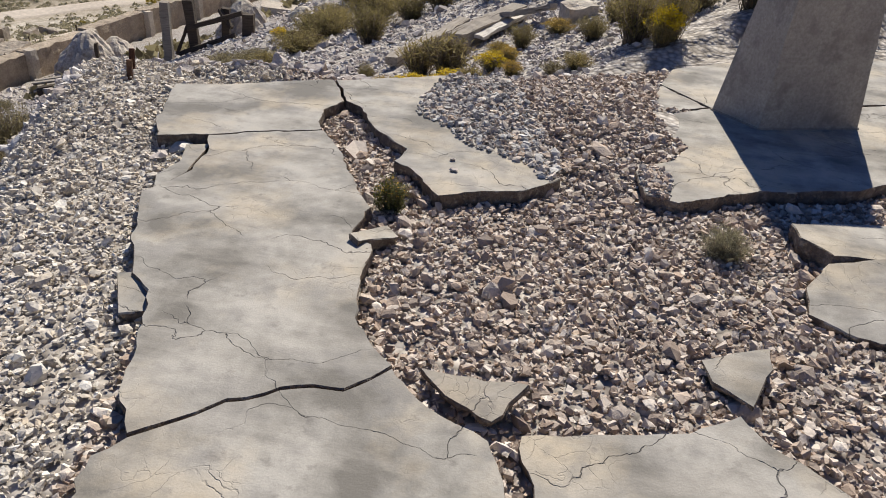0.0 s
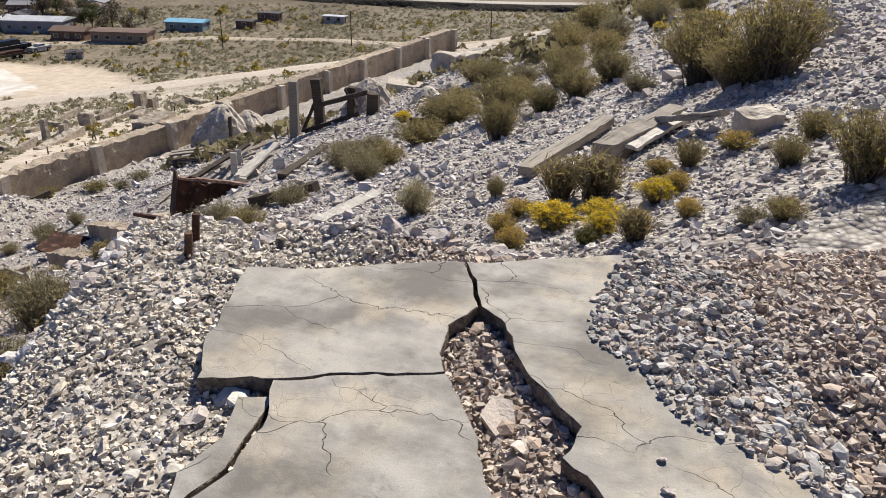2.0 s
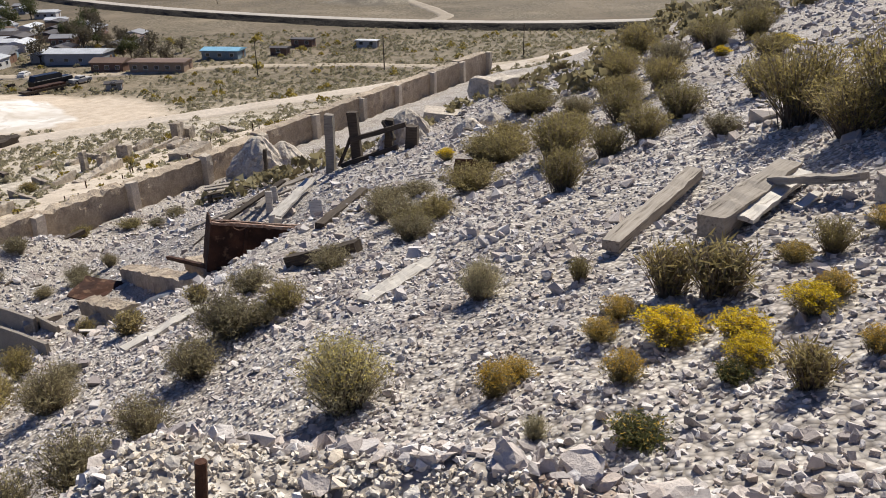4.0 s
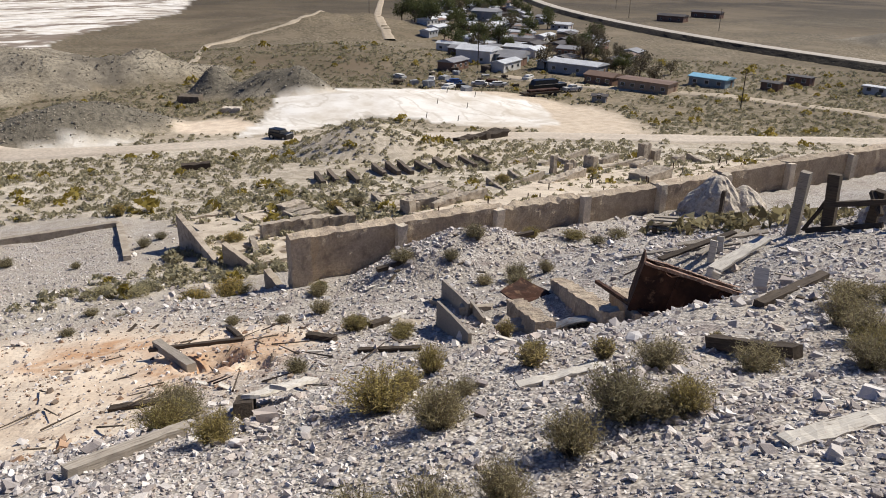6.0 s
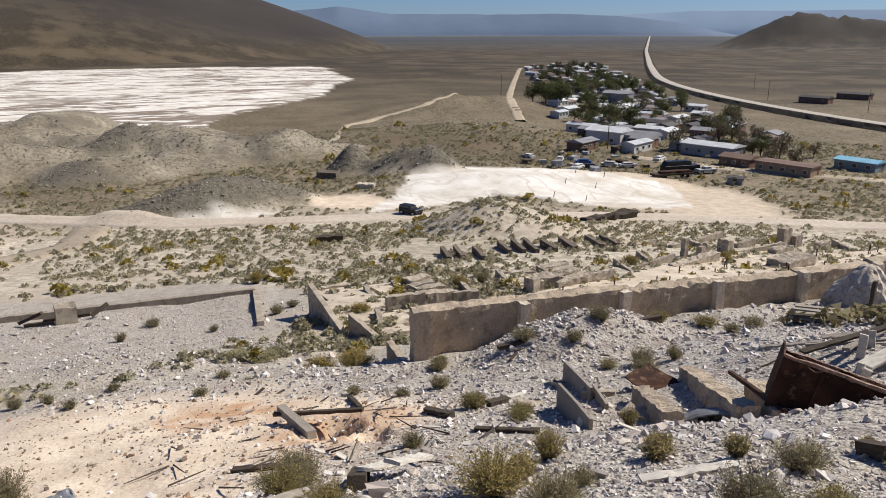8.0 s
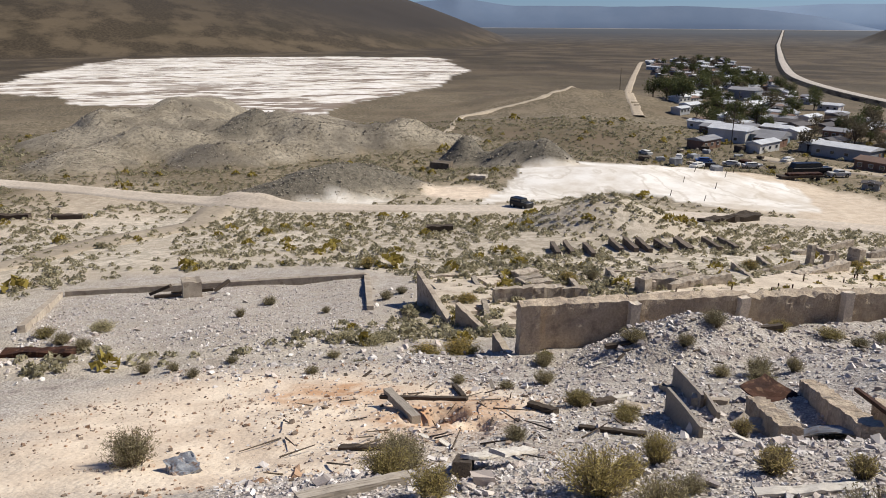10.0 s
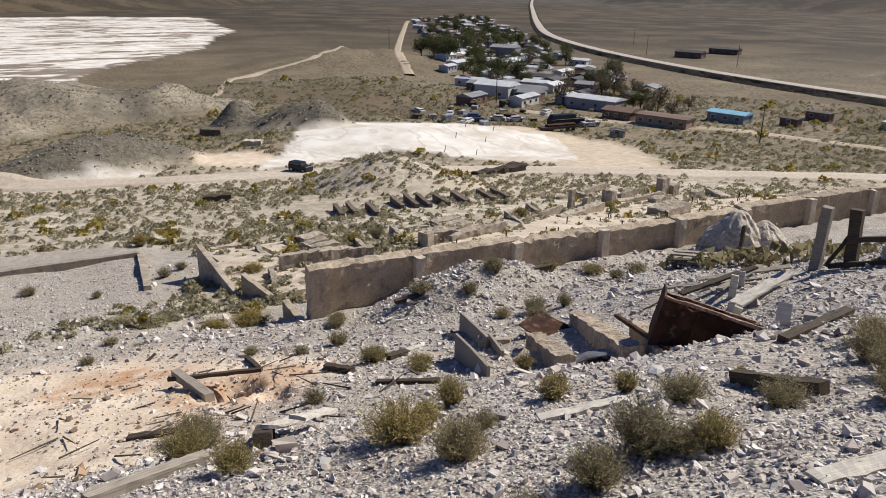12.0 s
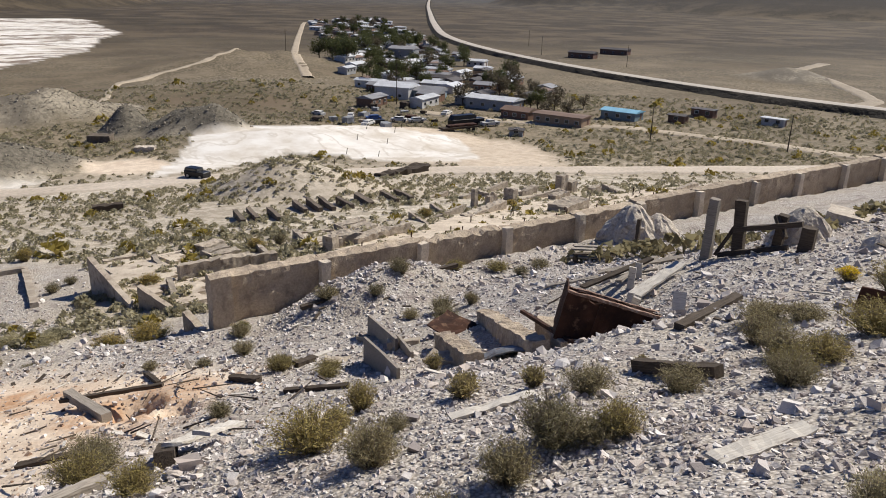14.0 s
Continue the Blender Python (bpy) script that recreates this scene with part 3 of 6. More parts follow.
def build_ground():
    turns = np.radians(np.concatenate([np.arange(-112, 42, 0.35), np.arange(42, 248, 3.0)]))
    rings = np.geomspace(0.25, 4700, 480)
    cx, cy = -0.4, 3.0
    a, r = np.meshgrid(turns, rings)
    x, y = cx + r * np.sin(a), cy + r * np.cos(a)
    z = terrain(x, y)
    n, k = a.shape
    idx = np.arange(n * k).reshape(n, k)
    nxt = np.roll(idx, -1, 1)
    quads = np.stack([nxt[:-1], nxt[1:], idx[1:], idx[:-1]], -1).reshape(-1, 4)
    verts = np.vstack([np.stack([x, y, z], -1).reshape(-1, 3), [[cx, cy, ground_z(cx, cy)]]])
    faces = quads.tolist() + [[int(idx[0, j]), n * k, int(nxt[0, j])] for j in range(k)]
    me = mesh_from("ground", verts, faces, True)
    zone = me.color_attributes.new("zone", "FLOAT_COLOR", "POINT")
    zone.data.foreach_set("color", np.vstack([zones(x, y).reshape(-1, 4), [[0, 0, 0, 0]]]).ravel())
    heap = me.attributes.new("heap", "FLOAT", "POINT")
    heap.data.foreach_set("value", np.append(heaps(x, y).ravel(), 0))
    stain = me.attributes.new("stain", "FLOAT", "POINT")
    rusty = 1.8 * bump(x, y, -22.6, 8.6, 5.0, 3.6) + 1.8 * bump(x, y, -28.8, 5.4, 3.2, 3.4)
    stain.data.foreach_set("value", np.append(np.clip(rusty + 0.6 * vnoise(x / 1.1, y / 1.1) * np.clip(3 * rusty, 0, 1), 0, 1).ravel(), 0))
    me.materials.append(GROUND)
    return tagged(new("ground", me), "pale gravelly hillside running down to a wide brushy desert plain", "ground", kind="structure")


ground = build_ground()


def ribbon(name, line, width, material, lift, label, category, skirt=0.0, ragged=0.0):
    """A road laid over the ground along a line; skirt: how far its banks reach down."""
    pts = np.array(line, float)
    along = np.concatenate([[0], np.cumsum(np.hypot(*np.diff(pts, axis=0).T))])
    n = int(min(900, along[-1] / 2.5))
    s = np.linspace(0, along[-1], n)
    for _ in range(2):
        soft_x, soft_y = (np.interp(s, along, pts[:, i]) for i in (0, 1))
    k = max(3, int(n / 14))
    ker = np.hanning(k + 2)[1:-1] / np.hanning(k + 2)[1:-1].sum()
    soft_x, soft_y = (np.convolve(np.pad(v, k, mode="reflect", reflect_type="odd"), ker, "same")[k:-k] for v in (soft_x, soft_y))
    d = np.stack([np.gradient(soft_x), np.gradient(soft_y)], -1)
    d /= np.linalg.norm(d, axis=1, keepdims=True)
    side = np.stack([-d[:, 1], d[:, 0]], -1)
    base = terrain(soft_x, soft_y)
    base = np.convolve(np.pad(base, 8, mode="edge"), np.ones(17) / 17, "same")[8:-8]
    offs = [-0.5, -0.25, 0, 0.25, 0.5]
    cols = []
    for o in offs:
        w = width * o * (1 + ragged * vnoise(s / 4 + 50 * o, s * 0))
        x, y = soft_x + side[:, 0] * w, soft_y + side[:, 1] * w
        z = base + lift if skirt else np.maximum(terrain(x, y), base) + lift
        cols.append(np.stack([x, y, z], -1))
    if skirt:
        banks = []
        for edge, way in ((cols[0], -1), (cols[-1], 1)):
            for g in (0.12, 0.3, 0.5, 0.75, 1.0):
                jut = g * skirt * 1.5 + 1.1 * vnoise(s / 2.7 + 31 * g, s * 0 + way) + 0.8 * vnoise(s / 7 + 11 * g, s * 0 + way)
                banks.append(edge + np.c_[side * (way * jut)[:, None], -g * skirt + 0.9 * vnoise(s / 3.1, s * 0 + 9 * g + way)])
        cols = banks[:5][::-1] + cols + banks[5:]
    else:
        cols = [cols[0] + np.c_[side * -0.8, np.full(n, -0.8)]] + cols + [cols[-1] + np.c_[side * 0.8, np.full(n, -0.8)]]
    grid = np.stack(cols, 1)
    m = grid.shape[1]
    idx = np.arange(n * m).reshape(n, m)
    faces = np.stack([idx[:-1, :-1], idx[1:, :-1], idx[1:, 1:], idx[:-1, 1:]], -1).reshape(-1, 4)[:, ::-1]
    me = mesh_from(name, grid.reshape(-1, 3), faces, True)
    me.materials.append(material)
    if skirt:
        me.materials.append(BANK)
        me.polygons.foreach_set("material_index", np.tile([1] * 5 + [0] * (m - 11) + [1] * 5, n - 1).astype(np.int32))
    return tagged(new(name, me), label, category, kind="structure")


ribbon("road", [(-230, -120), (-200, -75), (-187, -56), (-170, -34), (-152, -16), (-134, 6), (-125, 30), (-119, 58), (-108, 84), (-91, 110), (-73, 138), (-55, 172), (-45, 210)],
       6.5, ROAD, 0.22, "pale dirt road winding across the plain below the ruins", "road", ragged=0.25)
ribbon("highway", [(-3300, 2420), (-1500, 1094), (-800, 592), (-540, 410), (-435, 350), (-302, 294), (-222, 275), (-156, 262), (-100, 262), (-30, 272), (60, 300), (180, 350)],
       7.0, ASPHALT, 2.2, "pale highway on a dark rocky embankment", "road", skirt=5.0)
ribbon("dirt_track", [(-820, 425), (-776, 400), (-560, 285), (-400, 201), (-330, 168), (-285, 150)], 4.0, TRACK, 0.15, "pale dirt track along the edge of the town", "road", ragged=0.3)
ribbon("dirt_track", [(-190, 140), (-165, 150), (-135, 172), (-100, 178), (-66, 172), (-30, 190)], 5, TRACK, 0.25, "pale dirt track between low brush", "road", ragged=0.4)
ribbon("dirt_track", [(-250, 61), (-262, 66), (-285, 74), (-308, 82), (-322, 100), (-332, 125), (-352, 150)], 2.2, TRACK, 0.15, "pale dirt track between low brush", "road", ragged=0.4)
ribbon("dirt_track", [(-60, -60), (-82, -26), (-100, -20), (-118, -8), (-135, -6)], 5, TRACK, 0.2, "pale dirt track leading down to the road", "road", ragged=0.4)
ribbon("dirt_track", [(-126, 272), (-128, 300), (-150, 330), (-215, 400), (-230, 460)], 6, TRACK, 0.3, "pale dirt track beyond the embankment", "road", ragged=0.4)


def range_of_hills(name, label, turn_a, turn_b, far, heights, material, seed):
    """Mountains on the horizon: a ridge with spurs running down to the plain."""
    n, m = 240, 10
    a = np.radians(np.linspace(turn_a, turn_b, n))
    crest = np.interp(np.linspace(0, 1, n), np.linspace(0, 1, len(heights)), heights)
    crest = crest * (1 + 0.16 * vnoise(np.arange(n) / 14.0 + seed, np.zeros(n)) + 0.05 * vnoise(np.arange(n) / 5.0 + seed, np.ones(n)))
    verts = []
    for j in range(m):
        f = j / (m - 1)
        r = far - 240 * (1 - f)
        z = -52 + (crest + 52) * f ** 0.8
        verts.append(np.stack([r * np.sin(a), r * np.cos(a), z], -1))
    verts = np.array(verts)
    idx = np.arange(n * m).reshape(m, n)
    faces = np.stack([idx[:-1, :-1], idx[:-1, 1:], idx[1:, 1:], idx[1:, :-1]], -1).reshape(-1, 4)
    me = mesh_from(name, verts.reshape(-1, 3), faces, True)
    me.materials.append(material)
    return tagged(new(name, me), label, "mountains", kind="structure")


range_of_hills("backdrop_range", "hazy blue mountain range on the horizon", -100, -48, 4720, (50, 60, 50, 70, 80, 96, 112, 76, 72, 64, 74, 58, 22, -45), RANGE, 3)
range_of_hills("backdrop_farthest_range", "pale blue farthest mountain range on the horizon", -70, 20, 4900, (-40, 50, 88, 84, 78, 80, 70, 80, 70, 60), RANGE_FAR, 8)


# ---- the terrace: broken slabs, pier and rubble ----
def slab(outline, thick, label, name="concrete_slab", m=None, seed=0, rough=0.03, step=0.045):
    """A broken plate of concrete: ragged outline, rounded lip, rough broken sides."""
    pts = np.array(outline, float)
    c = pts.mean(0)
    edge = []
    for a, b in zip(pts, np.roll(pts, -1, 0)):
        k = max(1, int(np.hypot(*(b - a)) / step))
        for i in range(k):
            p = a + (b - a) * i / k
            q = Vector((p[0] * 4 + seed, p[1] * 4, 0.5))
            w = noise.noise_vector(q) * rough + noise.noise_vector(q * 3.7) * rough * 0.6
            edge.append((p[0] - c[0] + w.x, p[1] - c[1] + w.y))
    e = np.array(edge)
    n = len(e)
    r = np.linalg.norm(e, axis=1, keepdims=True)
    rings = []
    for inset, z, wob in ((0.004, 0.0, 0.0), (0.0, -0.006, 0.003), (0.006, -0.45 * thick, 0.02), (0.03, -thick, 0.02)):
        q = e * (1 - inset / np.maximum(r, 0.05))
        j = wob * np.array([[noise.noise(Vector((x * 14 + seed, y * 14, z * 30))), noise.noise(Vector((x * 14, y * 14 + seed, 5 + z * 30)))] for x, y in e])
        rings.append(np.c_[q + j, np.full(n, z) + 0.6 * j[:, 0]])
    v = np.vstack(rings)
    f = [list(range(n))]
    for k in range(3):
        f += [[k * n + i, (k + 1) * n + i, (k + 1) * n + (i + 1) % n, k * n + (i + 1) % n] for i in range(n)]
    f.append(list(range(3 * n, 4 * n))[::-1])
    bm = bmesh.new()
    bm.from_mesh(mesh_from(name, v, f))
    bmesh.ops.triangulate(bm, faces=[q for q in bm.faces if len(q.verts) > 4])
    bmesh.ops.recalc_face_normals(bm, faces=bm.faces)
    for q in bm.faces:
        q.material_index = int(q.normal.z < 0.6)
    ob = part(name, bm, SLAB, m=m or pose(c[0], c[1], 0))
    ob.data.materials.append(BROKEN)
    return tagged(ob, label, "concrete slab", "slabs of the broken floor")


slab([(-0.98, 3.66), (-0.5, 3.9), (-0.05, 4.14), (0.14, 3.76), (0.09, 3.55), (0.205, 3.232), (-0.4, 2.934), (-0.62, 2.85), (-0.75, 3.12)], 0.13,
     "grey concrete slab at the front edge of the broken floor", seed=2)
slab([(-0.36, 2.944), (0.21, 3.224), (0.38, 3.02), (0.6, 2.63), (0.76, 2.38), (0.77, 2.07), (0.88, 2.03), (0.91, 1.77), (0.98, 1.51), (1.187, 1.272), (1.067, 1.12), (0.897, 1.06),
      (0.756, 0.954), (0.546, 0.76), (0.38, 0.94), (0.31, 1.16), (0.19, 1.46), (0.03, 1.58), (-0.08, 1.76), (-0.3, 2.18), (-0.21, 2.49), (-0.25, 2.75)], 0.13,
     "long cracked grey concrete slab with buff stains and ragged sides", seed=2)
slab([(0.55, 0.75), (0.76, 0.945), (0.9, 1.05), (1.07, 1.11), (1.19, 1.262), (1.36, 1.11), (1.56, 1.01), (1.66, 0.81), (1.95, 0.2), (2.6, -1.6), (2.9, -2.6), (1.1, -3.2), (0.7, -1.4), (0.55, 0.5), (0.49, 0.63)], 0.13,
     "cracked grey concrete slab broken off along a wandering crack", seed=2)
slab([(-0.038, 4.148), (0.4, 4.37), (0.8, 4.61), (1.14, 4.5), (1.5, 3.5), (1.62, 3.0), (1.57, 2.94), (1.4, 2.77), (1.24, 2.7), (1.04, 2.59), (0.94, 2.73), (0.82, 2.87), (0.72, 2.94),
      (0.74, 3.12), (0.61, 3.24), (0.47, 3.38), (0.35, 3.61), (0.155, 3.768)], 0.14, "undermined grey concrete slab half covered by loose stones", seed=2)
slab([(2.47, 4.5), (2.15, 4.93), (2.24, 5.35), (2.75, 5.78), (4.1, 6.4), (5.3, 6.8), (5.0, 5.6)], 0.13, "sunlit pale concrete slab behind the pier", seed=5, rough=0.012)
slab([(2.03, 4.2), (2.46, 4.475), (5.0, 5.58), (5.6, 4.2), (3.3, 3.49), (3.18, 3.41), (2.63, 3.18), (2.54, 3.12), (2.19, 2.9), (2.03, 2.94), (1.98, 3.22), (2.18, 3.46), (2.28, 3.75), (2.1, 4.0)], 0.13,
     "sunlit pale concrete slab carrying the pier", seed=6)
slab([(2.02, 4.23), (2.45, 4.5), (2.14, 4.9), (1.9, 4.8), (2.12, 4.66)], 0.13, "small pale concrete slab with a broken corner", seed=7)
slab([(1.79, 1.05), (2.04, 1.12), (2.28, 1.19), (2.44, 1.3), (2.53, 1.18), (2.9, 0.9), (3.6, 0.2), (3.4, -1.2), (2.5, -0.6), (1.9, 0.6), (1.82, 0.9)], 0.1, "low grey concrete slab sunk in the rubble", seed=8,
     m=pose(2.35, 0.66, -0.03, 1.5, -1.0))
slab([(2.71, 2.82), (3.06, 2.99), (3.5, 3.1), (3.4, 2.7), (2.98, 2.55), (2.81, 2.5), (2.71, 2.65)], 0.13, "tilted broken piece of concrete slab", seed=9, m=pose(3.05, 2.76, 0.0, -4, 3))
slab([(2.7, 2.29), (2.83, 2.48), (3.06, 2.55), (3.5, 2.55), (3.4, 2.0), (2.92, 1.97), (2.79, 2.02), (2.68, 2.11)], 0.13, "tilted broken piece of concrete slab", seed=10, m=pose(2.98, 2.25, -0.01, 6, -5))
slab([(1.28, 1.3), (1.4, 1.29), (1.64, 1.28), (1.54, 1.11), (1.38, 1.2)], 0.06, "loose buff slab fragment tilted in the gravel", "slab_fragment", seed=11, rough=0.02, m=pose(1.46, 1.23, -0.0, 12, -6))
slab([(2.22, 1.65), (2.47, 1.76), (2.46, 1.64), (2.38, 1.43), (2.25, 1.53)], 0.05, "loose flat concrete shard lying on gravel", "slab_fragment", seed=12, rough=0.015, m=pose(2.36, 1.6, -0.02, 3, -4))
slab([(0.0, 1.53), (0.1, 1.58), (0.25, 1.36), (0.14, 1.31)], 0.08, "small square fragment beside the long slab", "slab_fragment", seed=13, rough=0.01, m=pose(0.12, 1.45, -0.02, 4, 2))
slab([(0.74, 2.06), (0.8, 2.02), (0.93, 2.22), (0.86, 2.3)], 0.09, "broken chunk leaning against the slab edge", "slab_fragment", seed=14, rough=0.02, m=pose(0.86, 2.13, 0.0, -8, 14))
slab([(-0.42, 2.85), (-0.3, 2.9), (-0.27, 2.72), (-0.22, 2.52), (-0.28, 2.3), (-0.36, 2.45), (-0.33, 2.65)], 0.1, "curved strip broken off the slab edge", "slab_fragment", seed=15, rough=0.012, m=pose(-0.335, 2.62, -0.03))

pier = thing("concrete_pier", "tapered cast concrete pier standing on the pale slab", "pier", pose(2.94, 4.45, -0.02))


def prism(low, high, tall, cells=10, wob=0.004):
    """A four-sided block between two outlines, its faces cut into cells and slightly rough."""
    lo, hi = np.array(low, float), np.array(high, float)
    v, f = [], []
    for k in range(cells + 1):
        ring = lo + (hi - lo) * k / cells
        for a, b in zip(ring, np.roll(ring, -1, 0)):
            for i in range(5):
                p = a + (b - a) * i / 5
                j = noise.noise_vector(Vector((p[0] * 9, p[1] * 9, k * 1.3))) * wob
                v.append((p[0] + j.x, p[1] + j.y, tall * k / cells))
    n = 20
    for k in range(cells):
        f += [[k * n + i, k * n + (i + 1) % n, (k + 1) * n + (i + 1) % n, (k + 1) * n + i] for i in range(n)]
    return mesh_from("prism", v, f + [list(range(cells * n, cells * n + n)), list(range(n))[::-1]])


part("shaft", prism(((-0.21, -0.28), (0.43, -0.04), (0.24, 0.28), (-0.47, 0.01)), ((-0.16, -0.27), (0.3, -0.07), (0.16, 0.22), (-0.24, 0.06)), 1.35), PIER, pier)
part("footing", prism(((-0.215, -0.29), (0.44, -0.045), (0.245, 0.29), (-0.48, 0.01)), ((-0.213, -0.286), (0.436, -0.043), (0.243, 0.286), (-0.476, 0.01)), 0.03, 1), PIER, pier)

SLAB_TOPS = [o for o in scene.objects if o.name.startswith("concrete_slab")]


def stone_shapes(count, fine, seed):
    """Angular stones of about one metre across."""
    rng, out = np.random.default_rng(seed), []
    for _ in range(count):
        bm = bmesh.new()
        bmesh.ops.create_icosphere(bm, subdivisions=2 if fine else 1, radius=0.5)
        v = np.array([q.co[:] for q in bm.verts])
        f = [[q.index for q in p.verts] for p in bm.faces]
        bm.free()
        for _ in range(12 if fine else 6):
            d = rng.normal(size=3)
            d /= np.linalg.norm(d)
            h = rng.uniform(0.1, 0.38)
            over = np.maximum(v @ d - h, 0)
            v = v - over[:, None] * d
        v = v * rng.uniform((0.75, 0.6, 0.4), (1.25, 1.0, 0.75)) + rng.normal(size=v.shape) * 0.025
        out.append((v, np.array(f)))
    return out


def chips(count, seed):
    """Plain stones, for small ones and those far off."""
    rng, out = np.random.default_rng(seed), []
    f = np.array([[0, 2, 1], [1, 2, 3], [4, 5, 6], [5, 7, 6], [0, 1, 4], [1, 5, 4], [2, 6, 3], [3, 6, 7], [0, 4, 2], [2, 4, 6], [1, 3, 5], [3, 7, 5]])
    cube = np.array([[i, j, k] for k in (-0.28, 0.28) for j in (-0.4, 0.4) for i in (-0.45, 0.45)])
    for _ in range(count):
        v = cube * rng.uniform(0.6, 1.15, (8, 1)) * rng.uniform((0.75, 0.6, 0.5), (1.2, 1.1, 1.1)) + rng.normal(0, 0.08, (8, 3))
        out.append((v, f))
    return out


CHIPS = chips(12, 3)
COARSE, FINE = stone_shapes(10, False, 1), stone_shapes(12, True, 2)


def scatter(name, x, y, z, size, label, material, shapes, seed):
    """Loose stones as one mesh."""
    rng = np.random.default_rng(seed)
    vs, fs, at = [], [], 0
    which = rng.integers(0, len(shapes), len(x))
    spin = rng.uniform(0, 2 * np.pi, len(x))
    lean = rng.normal(0, 0.35, (len(x), 2))
    for k, (sv, sf) in enumerate(shapes):
        i = np.nonzero(which == k)[0]
        if not len(i):
            continue
        c, s = np.cos(spin[i])[:, None], np.sin(spin[i])[:, None]
        p = sv[None] * size[i][:, None, None]
        px, py, pz = p[..., 0], p[..., 1], p[..., 2]
        py, pz = py * np.cos(lean[i, :1]) - pz * np.sin(lean[i, :1]), py * np.sin(lean[i, :1]) + pz * np.cos(lean[i, :1])
        px, pz = px * np.cos(lean[i, 1:]) + pz * np.sin(lean[i, 1:]), pz * np.cos(lean[i, 1:]) - px * np.sin(lean[i, 1:])
        px, py = px * c - py * s, px * s + py * c
        vs.append(np.stack([px + x[i][:, None], py + y[i][:, None], pz + (z[i] + 0.13 * size[i])[:, None]], -1).reshape(-1, 3))
        fs.append((sf[None] + (at + np.arange(len(i)) * len(sv))[:, None, None]).reshape(-1, 3))
        at += len(i) * len(sv)
    me = bpy.data.meshes.new(name)
    v, f = np.vstack(vs), np.vstack(fs)
    me.vertices.add(len(v))
    me.vertices.foreach_set("co", v.ravel())
    me.loops.add(f.size)
    me.loops.foreach_set("vertex_index", f.ravel().astype(np.int32))
    me.polygons.add(len(f))
    me.polygons.foreach_set("loop_start", np.arange(0, f.size, 3, dtype=np.int32))
    me.update()
    me.validate()
    me.shade_flat()
    me.materials.append(material)
    return tagged(new(name, me), label, "stones", kind="stuff")


def on_slab(x, y, shrink=0.0):
    """Which points lie over a slab's top."""
    hit = np.zeros(len(x), bool)
    for ob in SLAB_TOPS:
        me, m = ob.data, ob.matrix_basis.translation
        n = len(me.vertices) // 4
        e = np.array([me.vertices[i].co[:2] for i in range(n)]) * (1 - shrink) + np.array(m[:2])
        h = np.zeros(len(x), bool)
        for (ax, ay), (bx, by) in zip(e, np.roll(e, -1, 0)):
            h ^= ((ay > y) != (by > y)) & (x < (bx - ax) * (y - ay) / (by - ay + 1e-12) + ax)
        hit |= h
    return hit


def rubble():
    rng = np.random.default_rng(5)
    # gaps between the slabs, and the berm beside them
    x, y = rng.uniform(-2.9, 4.4, 135000), rng.uniform(-0.4, 5.5, 135000)
    p, q = 0.972 * y - 0.236 * x, 0.972 * x + 0.236 * y
    keep = (~on_slab(x, y)) & (p < 4.32 + 0.45 * np.maximum(q - 2.1, 0)) & (q > -1.5)
    x, y = x[keep], y[keep]
    size = np.clip(rng.lognormal(-3.85, 0.55, len(x)), 0.011, 0.14)
    size = np.where(rng.uniform(0, 1, len(x)) > 0.985, size * 1.9, size)
    z, beside = terrain(x, y) + rng.uniform(-0.012, 0.02, len(x)), 0.972 * x + 0.236 * y < 0.55 + 0.1 * vnoise(x * 3, y * 3)
    tiny = size < 0.043
    for which, shapes, seed in ((~beside & ~tiny, COARSE, 6), (~beside & tiny, CHIPS, 26)):
        scatter("rubble", x[which], y[which], z[which], size[which], "loose angular pinkish-grey rubble between the slabs", STONE, shapes, seed)
    for which, shapes, seed in ((beside & ~tiny, COARSE, 16), (beside & tiny, CHIPS, 36)):
        scatter("rubble", x[which], y[which], z[which], size[which] * 0.8, "pale cream rubble on the berm beside the slabs", STONE_CREAM, shapes, seed)
    # gravel strewn over the slab tops
    x, y = rng.uniform(0.5, 2.3, 30000), rng.uniform(2.9, 5.3, 30000)
    into = x - np.interp(y, (2.9, 3.1, 3.26, 3.73, 4.6), (1.6, 1.42, 1.08, 0.6, 0.66))
    spill = into > 0.3 * rng.uniform(-0.3, 1, len(x)) ** 2 + 0.12 * vnoise(x * 4, y * 4)
    keep = on_slab(x, y, 0.01) & spill & (x < 2.12 + 0.16 * vnoise(x * 5, y * 5))
    x, y = x[keep], y[keep]
    thick = np.clip(1 - np.hypot((x - 1.5) / 0.9, (y - 4.05) / 0.75), 0, 1)
    size = np.clip(rng.lognormal(-3.6, 0.45, len(x)), 0.012, 0.08)
    z, warm = np.maximum(terrain(x, y), rng.uniform(0, 0.05, len(x)) * thick), rng.uniform(0, 1, len(x)) < 0.25 + 0.5 * np.clip(x - 1.1, 0, 1)
    scatter("gravel_spill", x[~warm], y[~warm], z[~warm], size[~warm], "blue-grey gravel spilled across the slabs", STONE_DARK, COARSE, 7)
    scatter("gravel_spill", x[warm], y[warm], z[warm], size[warm], "pinkish-grey gravel spilled across the slabs", STONE, COARSE, 8)


rubble()


